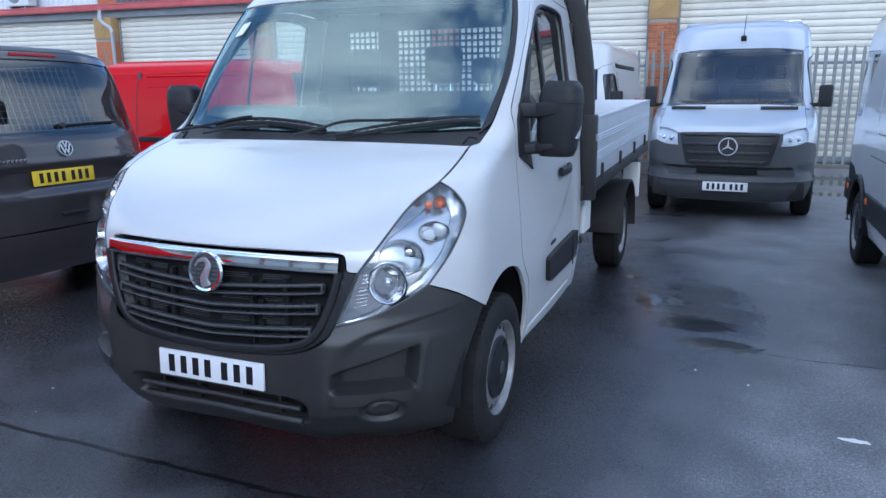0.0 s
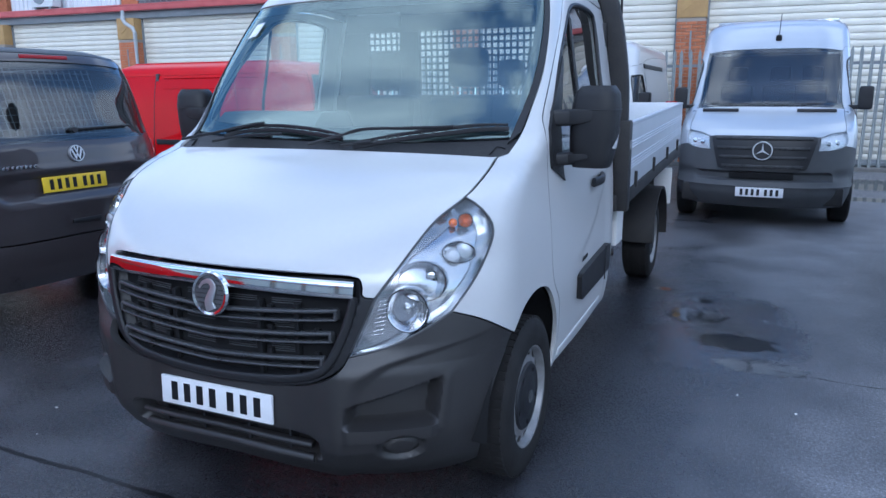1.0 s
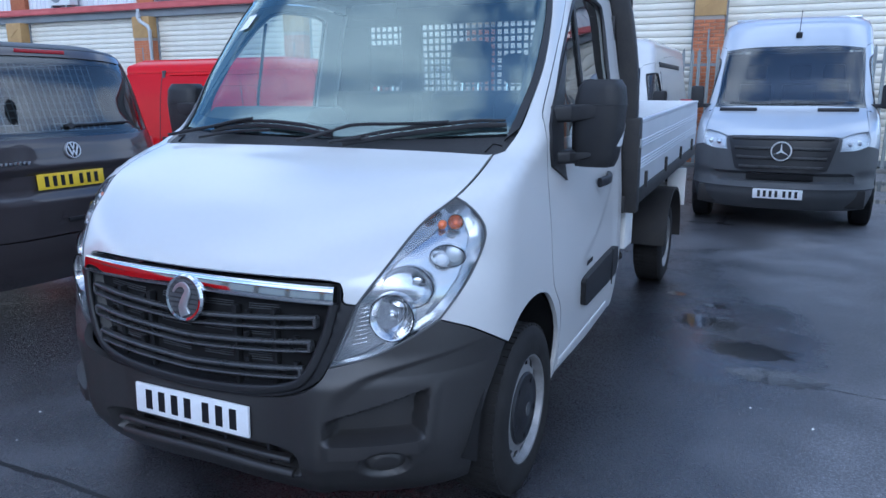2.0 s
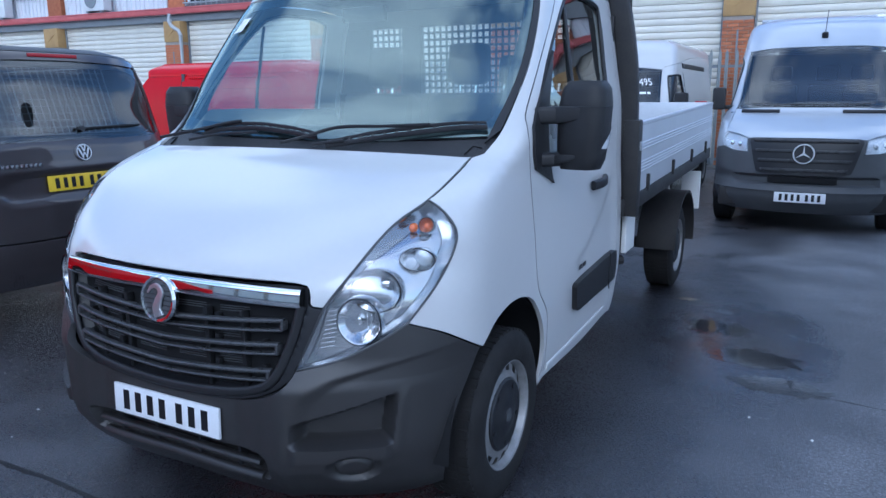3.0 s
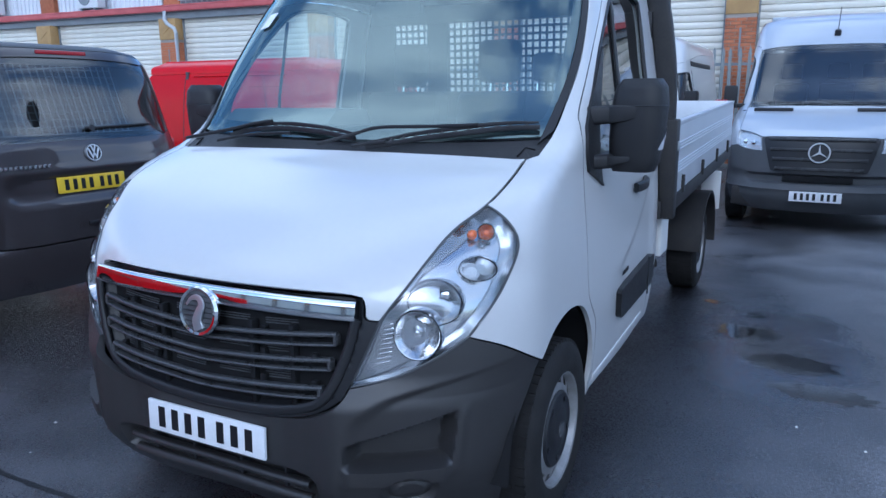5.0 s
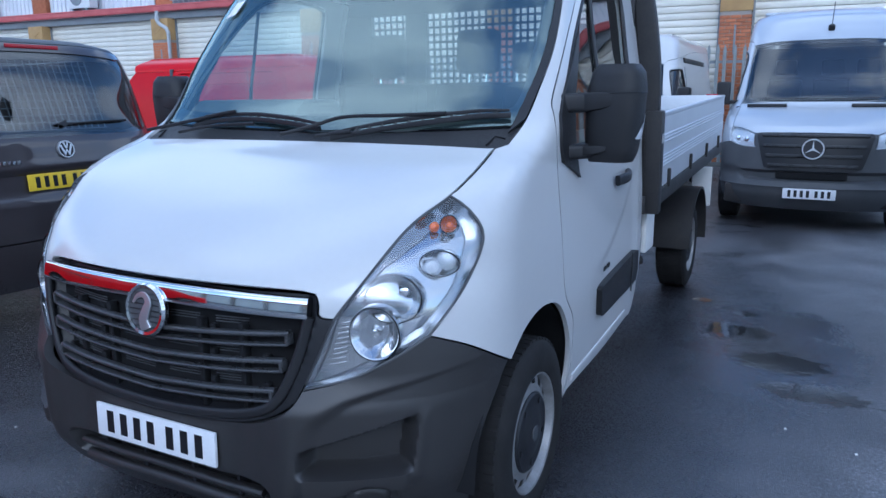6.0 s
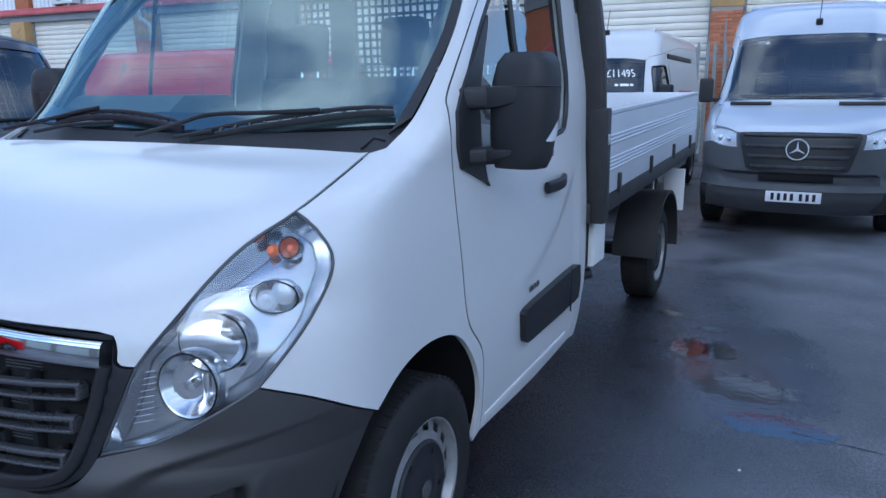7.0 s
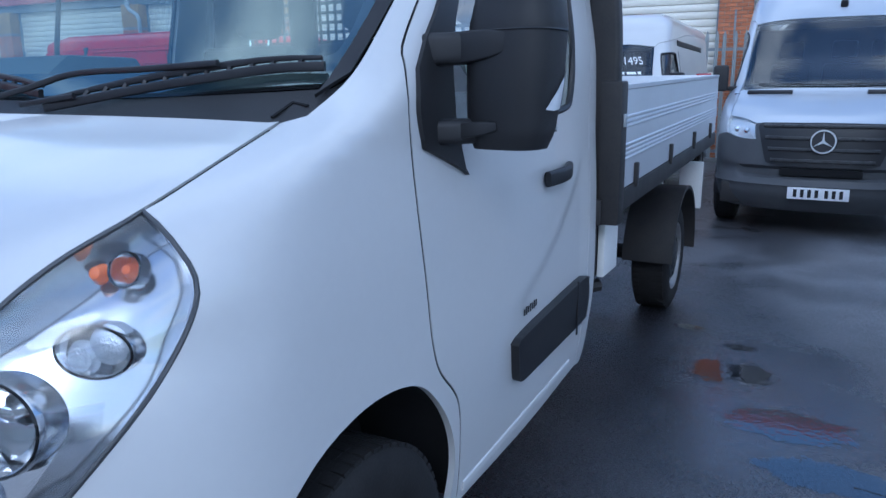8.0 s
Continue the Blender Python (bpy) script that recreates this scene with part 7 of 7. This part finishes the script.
def build_low_van(v, S, q):
    """A low van seen from behind or from the side: tailgate at local y = 0, nose at y = length."""
    L, paint = q["length"], q["paint"]
    w1 = float(S.half(1.0))
    roof = q["roof_z"]
    gate_side = [(0.84, 0.1, 0.62), (0.86, 0.1, 0.9), (0.85, 0.15, 1.25), (0.74, 0.4, 1.86)]
    gate = [[(0.0, 0.0, 0.6), (0.5, 0.02, 0.6), (0.84, 0.1, 0.62)], gate_side, [(0.74, 0.4, 1.86), (0.4, 0.4, 1.9), (0.0, 0.4, 1.905)]]
    win = [[(0.0, 0.1, 1.285), (0.6, 0.12, 1.285), (0.76, 0.2, 1.3), (0.79, 0.25, 1.36), (0.7, 0.4, 1.78), (0.64, 0.4, 1.815), (0.3, 0.38, 1.84), (0.0, 0.38, 1.845)]]

    def press(th, z):
        c = np.abs(th) * R_FLAT
        out = np.zeros_like(z)
        if q["rear"]:
            out -= 0.028 * rrect_mask(np.abs(th), z, (0.0, 0.965), 0.33, 0.085, 0.07, 0.03)
            out += 0.01 * np.clip(1 - np.abs(z - 1.09) / 0.03, 0, 1)
        return out

    tail = panel(S, "tailgate", gate + [mirrored(c) for c in gate[::-1]], paint, v, holes=[win + [mirrored(win[0])]], shape=press, res=0.03, label=q["label"])
    gl = panel(S, "rear_window", win + [mirrored(win[0])], TINT, tail, off=-0.008, gap=-0.01, thick=0.003)
    gl.visible_shadow = False
    panel(S, "window_border", win + [mirrored(win[0])], GLOSSBLACK, gl, off=-0.014, gap=-0.01, thick=0.002, holes=[[[(0.0, 0.1, 1.31), (0.7, 0.2, 1.33), (0.66, 0.4, 1.76), (0.0, 0.38, 1.81)], mirrored([(0.0, 0.1, 1.31), (0.7, 0.2, 1.33), (0.66, 0.4, 1.76), (0.0, 0.38, 1.81)])]])
    bumper = [[(0.0, 0.0, 0.3), (0.6, 0.05, 0.3), (0.9, 0.3, 0.32), (w1, 0.5, 0.34)], [(w1, 0.5, 0.34), (w1, 0.55, 0.64)], [(w1, 0.55, 0.64), (0.84, 0.1, 0.62), (0.5, 0.02, 0.6), (0.0, 0.0, 0.6)]]

    def lip(th, z):
        return 0.045 * np.clip((0.63 - z) / 0.03, 0, 1) - 0.02 * np.clip(1 - np.abs(z - 0.42) / 0.02, 0, 1)

    panel(S, "bumper", bumper + [mirrored(c) for c in bumper[::-1]], paint, v, shape=lip, res=0.03)
    rh = [[(0.0, 0.4, 1.905), (0.4, 0.4, 1.9), (0.74, 0.4, 1.86)], [(0.74, 0.4, 1.86), (0.8, 0.8, 1.84), (0.8, L - 1.9, 1.82)], [(0.8, L - 1.9, 1.82), (0.6, L - 1.9, roof - 0.02)], [(0.6, L - 1.9, roof - 0.02), (0.5, 0.9, roof - 0.02), (0.0, 0.8, roof - 0.02)]]
    panel(S, "roof", rh + [mirrored(c) for c in rh[::-1]], BLACK if q["rear"] else paint, v, res=0.05)
    part("roof_skin", span(-0.62, 0.62, 0.85, L - 1.9, roof - 0.06, roof - 0.012, 0.02), paint, v)
    part("underbody", span(-w1 + 0.12, w1 - 0.12, 0.15, L - 0.2, 0.25, 0.45, 0.03), CHASSIS, v)
    part("load_floor", span(-w1 + 0.12, w1 - 0.12, 0.2, L - 1.5, 0.62, 0.66), FABRIC, v)
    if q["rear"]:
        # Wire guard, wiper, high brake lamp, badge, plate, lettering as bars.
        guard = bmesh.new()
        for i in range(25):
            x = -0.66 + 0.055 * i
            box_bm(guard, (0.005, 0.005, 0.55), pose(x, 0.56, 1.57, -20, 0, 0))
        for j in range(11):
            box_bm(guard, (1.36, 0.005, 0.005), pose(0, 0.45 + 0.02 * j, 1.31 + 0.052 * j))
        tagged(part("window_guard", guard, GUARDWIRE, v, "pale wire guard inside the rear window", 0), kind="stuff")
        pts = [S.place(x, 0.2, 1.355 + 0.012 * math.sin(3 * x), 0.014) for x in np.linspace(0.02, 0.56, 14)]
        wp = part("rear_wiper", sweep(pts, round_profile(0.018, 0.016)), BLACK, tail)
        part("wiper_hub", lathe([(0.022, -0.01), (0.022, 0.01), (0.0, 0.012)], Matrix.Translation(pts[1]) @ pose(0, 0, 0, 75, 0, 0), 20), BLACK, wp)
        pts = [S.place(x, 0.4, 1.876, 0.006) for x in np.linspace(-0.17, 0.17, 12)]
        part("high_brake_lamp", sweep(pts, round_profile(0.01, 0.026, 0.4)), REDLENS, tail)
        m = Matrix.Translation(S.place(0.03, 0.0, 1.19, 0.012)) @ pose(0, 0, 0, 80, 0, 0)
        b = roundel(tail, "badge", m, 0.058, SATIN, BLACK)
        part("badge_strokes", slab([(-0.02, 0.047), (-0.011, 0.05), (0.0, 0.016), (0.011, 0.05), (0.02, 0.047), (0.005, 0.004), (-0.005, 0.004)], 0.003, m @ pose(0, 0, 0.005)), SATIN, b)
        part("badge_strokes", slab([(-0.044, 0.026), (-0.033, 0.032), (-0.013, -0.022), (-0.004, 0.0), (0.004, 0.0), (0.013, -0.022), (0.033, 0.032), (0.044, 0.026), (0.016, -0.047), (0.0, -0.012), (-0.016, -0.047)], 0.003, m @ pose(0, 0, 0.005)), SATIN, b)
        m = Matrix.Translation(S.place(0.0, 0.0, 0.985, -0.012)) @ pose(0, 0, 0, 86, 0, 0)
        pl = part("number_plate", box((0.52, 0.111, 0.012), m, 0.004), PLATE_Y, tail, "yellow rear number plate")
        bars_on(pl, m, 0.0064, 7, INK)
        for i in range(11):
            c = S.place(-0.62 + 0.031 * i, 0.02, 1.125, 0.014)
            part("lettering_bar", box((0.02, 0.005, 0.024), Matrix.Translation(c) @ pose(0, 0, 0, 0, 0, -2), 0.001), CHROME, tail)
        part("tailgate_grip", box((0.24, 0.02, 0.03), Matrix.Translation(S.place(0.05, 0.0, 0.7, 0.006)), 0.008), BLACK, tail)
    for mir in (False, True):
        s = -1 if mir else 1
        top = [(0.74, 0.4, 1.86), (0.8, 0.8, 1.84), (0.8, L - 1.9, 1.82)]
        a1, a2 = q["axles"]

        def arch(a):
            return [(w1, a - 0.42, 0.33), (w1, a - 0.4, 0.5), (w1, a - 0.27, 0.7), (w1, a, 0.78), (w1, a + 0.27, 0.7), (w1, a + 0.4, 0.5), (w1, a + 0.42, 0.33)]

        side = [gate_side, top, [(0.8, L - 1.9, 1.82), (0.9, L - 1.15, 1.22), (w1, L - 0.7, 1.05)], [(w1, L - 0.7, 1.05), (w1, L - 0.5, 0.7), (w1, L - 0.45, 0.33)], arch(a2)[::-1], arch(a1)[::-1], [(w1, a1 - 0.42, 0.33), (w1, 0.5, 0.34)], [(w1, 0.5, 0.34), (w1, 0.55, 0.64)], [(w1, 0.55, 0.64), (0.84, 0.1, 0.62)]]
        cab = [[(w1, L - 2.35, 1.2), (0.85, L - 2.35, 1.72), (0.85, L - 2.0, 1.74), (0.93, L - 1.35, 1.25), (w1, L - 1.35, 1.17), (w1, L - 2.35, 1.2)]]
        if s == q["flank"]:
            flank = panel(S, "side_panel", side, paint, v, mirror=mir, holes=[cab] if q["rear"] else [], res=0.05)
        else:
            flank = panel(S, "side_panel", side, paint, v, mirror=mir, holes=[cab] if q["rear"] else [], res=0.08)
        if not q["rear"]:
            cab = None
        else:
            panel(S, "cab_window", cab, TINT, flank, mirror=mir, off=-0.01, gap=-0.012, thick=0.003).visible_shadow = False
        for ys in (L - 2.45, 1.15):
            line = [S.place(w1, ys, z, 0.0006) for z in np.linspace(0.45, 1.84, 20)]
            part("body_seam", tube([(s * p.x, p.y, p.z) for p in line], 0.005, 5), BLACK, flank)
        for zz, r, mt in ((1.8, 0.012, paint), (1.68, 0.008, paint)):
            line = [S.place(w1, y, zz, 0.0) for y in np.linspace(0.75, L - 2.6, 18)]
            part("body_crease", tube([(s * p.x, p.y, p.z) for p in line], r, 6), mt, flank)
        line = [S.place(w1, y, 1.06, 0.006) for y in np.linspace(0.5, L - 2.5, 18)]
        part("sliding_rail", sweep([(s * p.x, p.y, p.z) for p in line], round_profile(0.02, 0.06)), BLACK, flank)
        lens = [[(0.88, 0.12, 0.72), (0.95, 0.3, 0.74), (0.95, 0.32, 1.2), (0.88, 0.14, 1.18), (0.88, 0.12, 0.72)]]
        panel(S, "tail_lamp", lens, REDLENS, v, mirror=mir, off=0.01, thick=0.02)
        for a in (a1, a2):
            wheel(v, pose(s * (w1 - 0.13), a, TYRE_R, 0, 0, 90 * s - 90), s)
    # Nose, plain: it stays turned away.
    nose = bmesh.new()
    box_bm(nose, (2 * w1 - 0.06, 0.75, 0.75), pose(0, L - 0.42, 0.7), 0.15, 3)
    part("nose", nose, paint, v)
    part("windscreen", box((1.5, 0.02, 0.95), pose(0, L - 1.45, 1.5, 52, 0, 0), 0.01), TINT, v)
    part("bulkhead", span(-0.85, 0.85, L - 2.5, L - 2.46, 0.4, 1.85), GREYPLASTIC, v)


LOW = Shell(
    nose=[(0.25, 0.1), (0.4, 0.03), (0.6, 0.02), (1.0, 0.02), (1.25, 0.05), (1.3, 0.07), (1.84, 0.21), (1.9, 0.26), (1.95, 0.45), (1.98, 1.0)],
    half=[(0.25, 0.9), (0.5, 0.945), (1.0, 0.95), (1.25, 0.93), (1.8, 0.84), (1.9, 0.78), (1.98, 0.6)],
    deep=[(0.25, 0.35), (1.98, 0.4)], power=[(0.25, 3.0), (1.98, 3.0)], cy=2.4)
grey_van = thing("dark_grey_van", pose(-2.8, 1.785, 0, 0, 0, 87.5), "dark grey van with a large rear window and yellow plate", "van")
build_low_van(grey_van, LOW, dict(length=4.9, paint=DARKPAINT, roof_z=1.97, rear=True, label="dark grey tailgate", axles=(1.0, 4.0), flank=-1))
red_van = thing("red_van", pose(-2.45, 5.53, 0, 0, 0, 90), "glossy red panel van parked beside the dark grey van", "van")
build_low_van(red_van, LOW, dict(length=4.9, paint=RED, roof_z=2.0, rear=False, label="red tailgate", axles=(1.0, 4.0), flank=-1))


# ---- on the ground ----
copy_thing(red_van, pose(-4.25, 0.5, 0, 0, 0, 180))


def puddle_water():
    """A thin film of water: clear with a mirror sheen, fading out at an uneven rim."""
    m = pane_glass("standing_water", (0.16, 0.165, 0.18), 0.01, 2.1)
    n, l = m.node_tree.nodes, m.node_tree.links
    out = [x for x in n if x.type == "OUTPUT_MATERIAL"][0]
    film = out.inputs["Surface"].links[0].from_socket
    tc, off, dist = n.new("ShaderNodeTexCoord"), n.new("ShaderNodeVectorMath"), n.new("ShaderNodeVectorMath")
    off.operation, dist.operation = "MULTIPLY", "DISTANCE"
    off.inputs[1].default_value, dist.inputs[1].default_value = (1, 1, 0), (0.5, 0.5, 0)
    l.new(tc.outputs["Generated"], off.inputs[0])
    l.new(off.outputs["Vector"], dist.inputs[0])
    ns, rip = n.new("ShaderNodeTexNoise"), n.new("ShaderNodeTexNoise")
    ns.inputs["Scale"].default_value, ns.inputs["Detail"].default_value = 14.0, 6.0
    rip.inputs["Scale"].default_value, rip.inputs["Detail"].default_value = 30.0, 2.0
    l.new(tc.outputs["Object"], ns.inputs["Vector"])
    l.new(tc.outputs["Object"], rip.inputs["Vector"])
    add, rim = n.new("ShaderNodeMath"), n.new("ShaderNodeMapRange")
    add.operation, add.inputs[1].default_value = "MULTIPLY_ADD", 0.42
    l.new(ns.outputs["Fac"], add.inputs[0])
    l.new(dist.outputs["Value"], add.inputs[2])
    rim.inputs["From Min"].default_value, rim.inputs["From Max"].default_value = 0.53, 0.58
    rim.inputs["To Min"].default_value, rim.inputs["To Max"].default_value = 1.0, 0.0
    l.new(add.outputs[0], rim.inputs["Value"])
    bump = n.new("ShaderNodeBump")
    bump.inputs["Strength"].default_value, bump.inputs["Distance"].default_value = 0.35, 0.0012
    l.new(rip.outputs["Fac"], bump.inputs["Height"])
    for x in n:
        if x.type == "BSDF_GLOSSY":
            l.new(bump.outputs["Normal"], x.inputs["Normal"])
    fade, bare = n.new("ShaderNodeMixShader"), n.new("ShaderNodeBsdfTransparent")
    l.new(rim.outputs["Result"], fade.inputs["Fac"])
    l.new(bare.outputs["BSDF"], fade.inputs[1])
    l.new(film, fade.inputs[2])
    l.new(fade.outputs["Shader"], out.inputs["Surface"])
    return m


WATER = puddle_water()


def blob(name, x, y, rx, ry, turn, z, seed, material, label, cat, rough=0.35, h=0.0025, n=56):
    """A flat patch with an uneven outline."""
    pts = []
    for i in range(n):
        a = 2 * math.pi * i / n
        k = 1 + rough * noise.noise((2.2 * math.cos(a) + seed, 2.2 * math.sin(a), seed * 1.7)) + 0.35 * rough * noise.noise((7 * math.cos(a), 7 * math.sin(a) + seed, 3.1))
        pts.append((rx * k * math.cos(a), ry * k * math.sin(a)))
    ob = part(name, slab(pts, h, pose(x, y, z, 0, 0, turn)), material, None, "", 0)
    return tagged(ob, label, cat, "puddles" if cat == "puddle" else "")


for i, (x, y, rx, ry, tn) in enumerate(((1.83, 2.53, 0.23, 0.11, -4), (1.72, 2.93, 0.22, 0.13, -18), (1.36, 3.44, 0.09, 0.17, 5), (1.52, 3.46, 0.07, 0.14, 12), (1.44, 3.86, 0.07, 0.05, 0), (1.12, 4.11, 0.07, 0.05, 0), (3.3, 10.5, 0.8, 0.22, 0), (3.9, 12.6, 1.5, 0.7, 0))):
    blob("puddle", x, y, 1.45 * rx, 1.45 * ry, tn, -0.001, 3.7 * i + 1, WATER, "shallow puddle on the asphalt", "puddle", 0.5).visible_shadow = False

# Tarred joint across the yard.
TAR = mat("dark_tar", (0.008, 0.008, 0.009), 0.35, scale=20, fine=90, bump=0.003)
bm = bmesh.new()
left, right_ = [], []
for i in range(161):
    x = -6 + 0.05 * i
    y = 0.03 - 0.004 * x + 0.018 * noise.noise((x * 3.1, 0.0, 4.0)) + 0.008 * noise.noise((x * 14, 1.0, 2.0))
    w = 0.012 + 0.008 * noise.noise((x * 9, 5.0, 1.0)) + 0.004 * noise.noise((x * 31, 2.0, 6.0))
    left.append(bm.verts.new((x, y - w, 0.0015)))
    right_.append(bm.verts.new((x, y + w, 0.0015)))
for i in range(160):
    bm.faces.new((left[i], left[i + 1], right_[i + 1], right_[i]))
tagged(part("tar_joint", bm, TAR, None, "", 0), "thin dark crack sealed with tar in the asphalt", "crack", kind="structure")
PAPER = mat("scrap_paper", (0.75, 0.75, 0.73), 0.8, scale=20, fine=90)
blob("paper_scrap", 2.5, 1.39, 0.055, 0.016, -5, 0.0, 9.1, PAPER, "small white scrap of paper on the asphalt", "litter", 0.6, 0.004)
random.seed(5)
for i, (x, y) in enumerate(((1.768, 2.034), (-1.32, 0.2), (-1.2, -0.25), (2.05, 1.9), (-1.5, 0.45), (1.2, -0.3))):
    r = random.uniform(0.005, 0.009)
    bm = bmesh.new()
    bmesh.ops.create_icosphere(bm, subdivisions=1, radius=r)
    for v in bm.verts:
        v.co *= random.uniform(0.7, 1.2)
        v.co.z *= 0.6
    ob = part("pebble", bm, PAPER, None, "", 0)
    ob.location = (x, y, r * 0.4)
    tagged(ob, "pale stone chip lying on the asphalt", "stone", "stone chips")

# Fine crack that runs on from the puddles.
bm = bmesh.new()
left, right_ = [], []
for i in range(91):
    x = 1.95 + 0.03 * i
    y = 2.47 - 0.03 * (x - 1.95) + 0.03 * noise.noise((x * 2.3, 7.0, 4.0)) + 0.01 * noise.noise((x * 12, 1.0, 9.0))
    w = 0.005 + 0.004 * noise.noise((x * 8, 5.0, 3.0))
    left.append(bm.verts.new((x, y - w, 0.0015)))
    right_.append(bm.verts.new((x, y + w, 0.0015)))
for i in range(90):
    bm.faces.new((left[i], left[i + 1], right_[i + 1], right_[i]))
tagged(part("crack", bm, TAR, None, "", 0), "fine dark crack in the wet asphalt", "crack", kind="structure")


def scatter_grit(count, seed):
    """Stone grit worn out of the asphalt, one joined mesh."""
    rnd = random.Random(seed)
    verts, faces = [], []
    while len(faces) < count * 4:
        x, y = rnd.uniform(-2.6, 3.4), rnd.gauss(0.2, 1.1)
        if y < -1.6 or y > 4 or noise.noise((x * 1.6, y * 1.6, 2.0)) + rnd.uniform(-0.5, 0.5) < 0.0:
            continue
        r, turn = rnd.uniform(0.001, 0.003), rnd.uniform(0, 6.28)
        b = len(verts)
        for k in range(3):
            a = turn + 2.09 * k + rnd.uniform(-0.4, 0.4)
            verts.append((x + r * math.cos(a), y + r * math.sin(a), -0.0004))
        verts.append((x + rnd.uniform(-0.3, 0.3) * r, y, r * rnd.uniform(0.5, 0.9)))
        faces += [(b, b + 1, b + 3), (b + 1, b + 2, b + 3), (b + 2, b, b + 3), (b, b + 2, b + 1)]
    me = bpy.data.meshes.new("grit")
    me.from_pydata(verts, [], faces)
    me.materials.append(mat("stone_grit", (0.17, 0.168, 0.17), 0.7, col2=(0.05, 0.05, 0.052), scale=40, fine=300, mix_lo=0.42, mix_hi=0.6))
    tagged(new("grit", me), "fine pale grit worn out of the asphalt", "grit", kind="stuff")


scatter_grit(20000, 11)
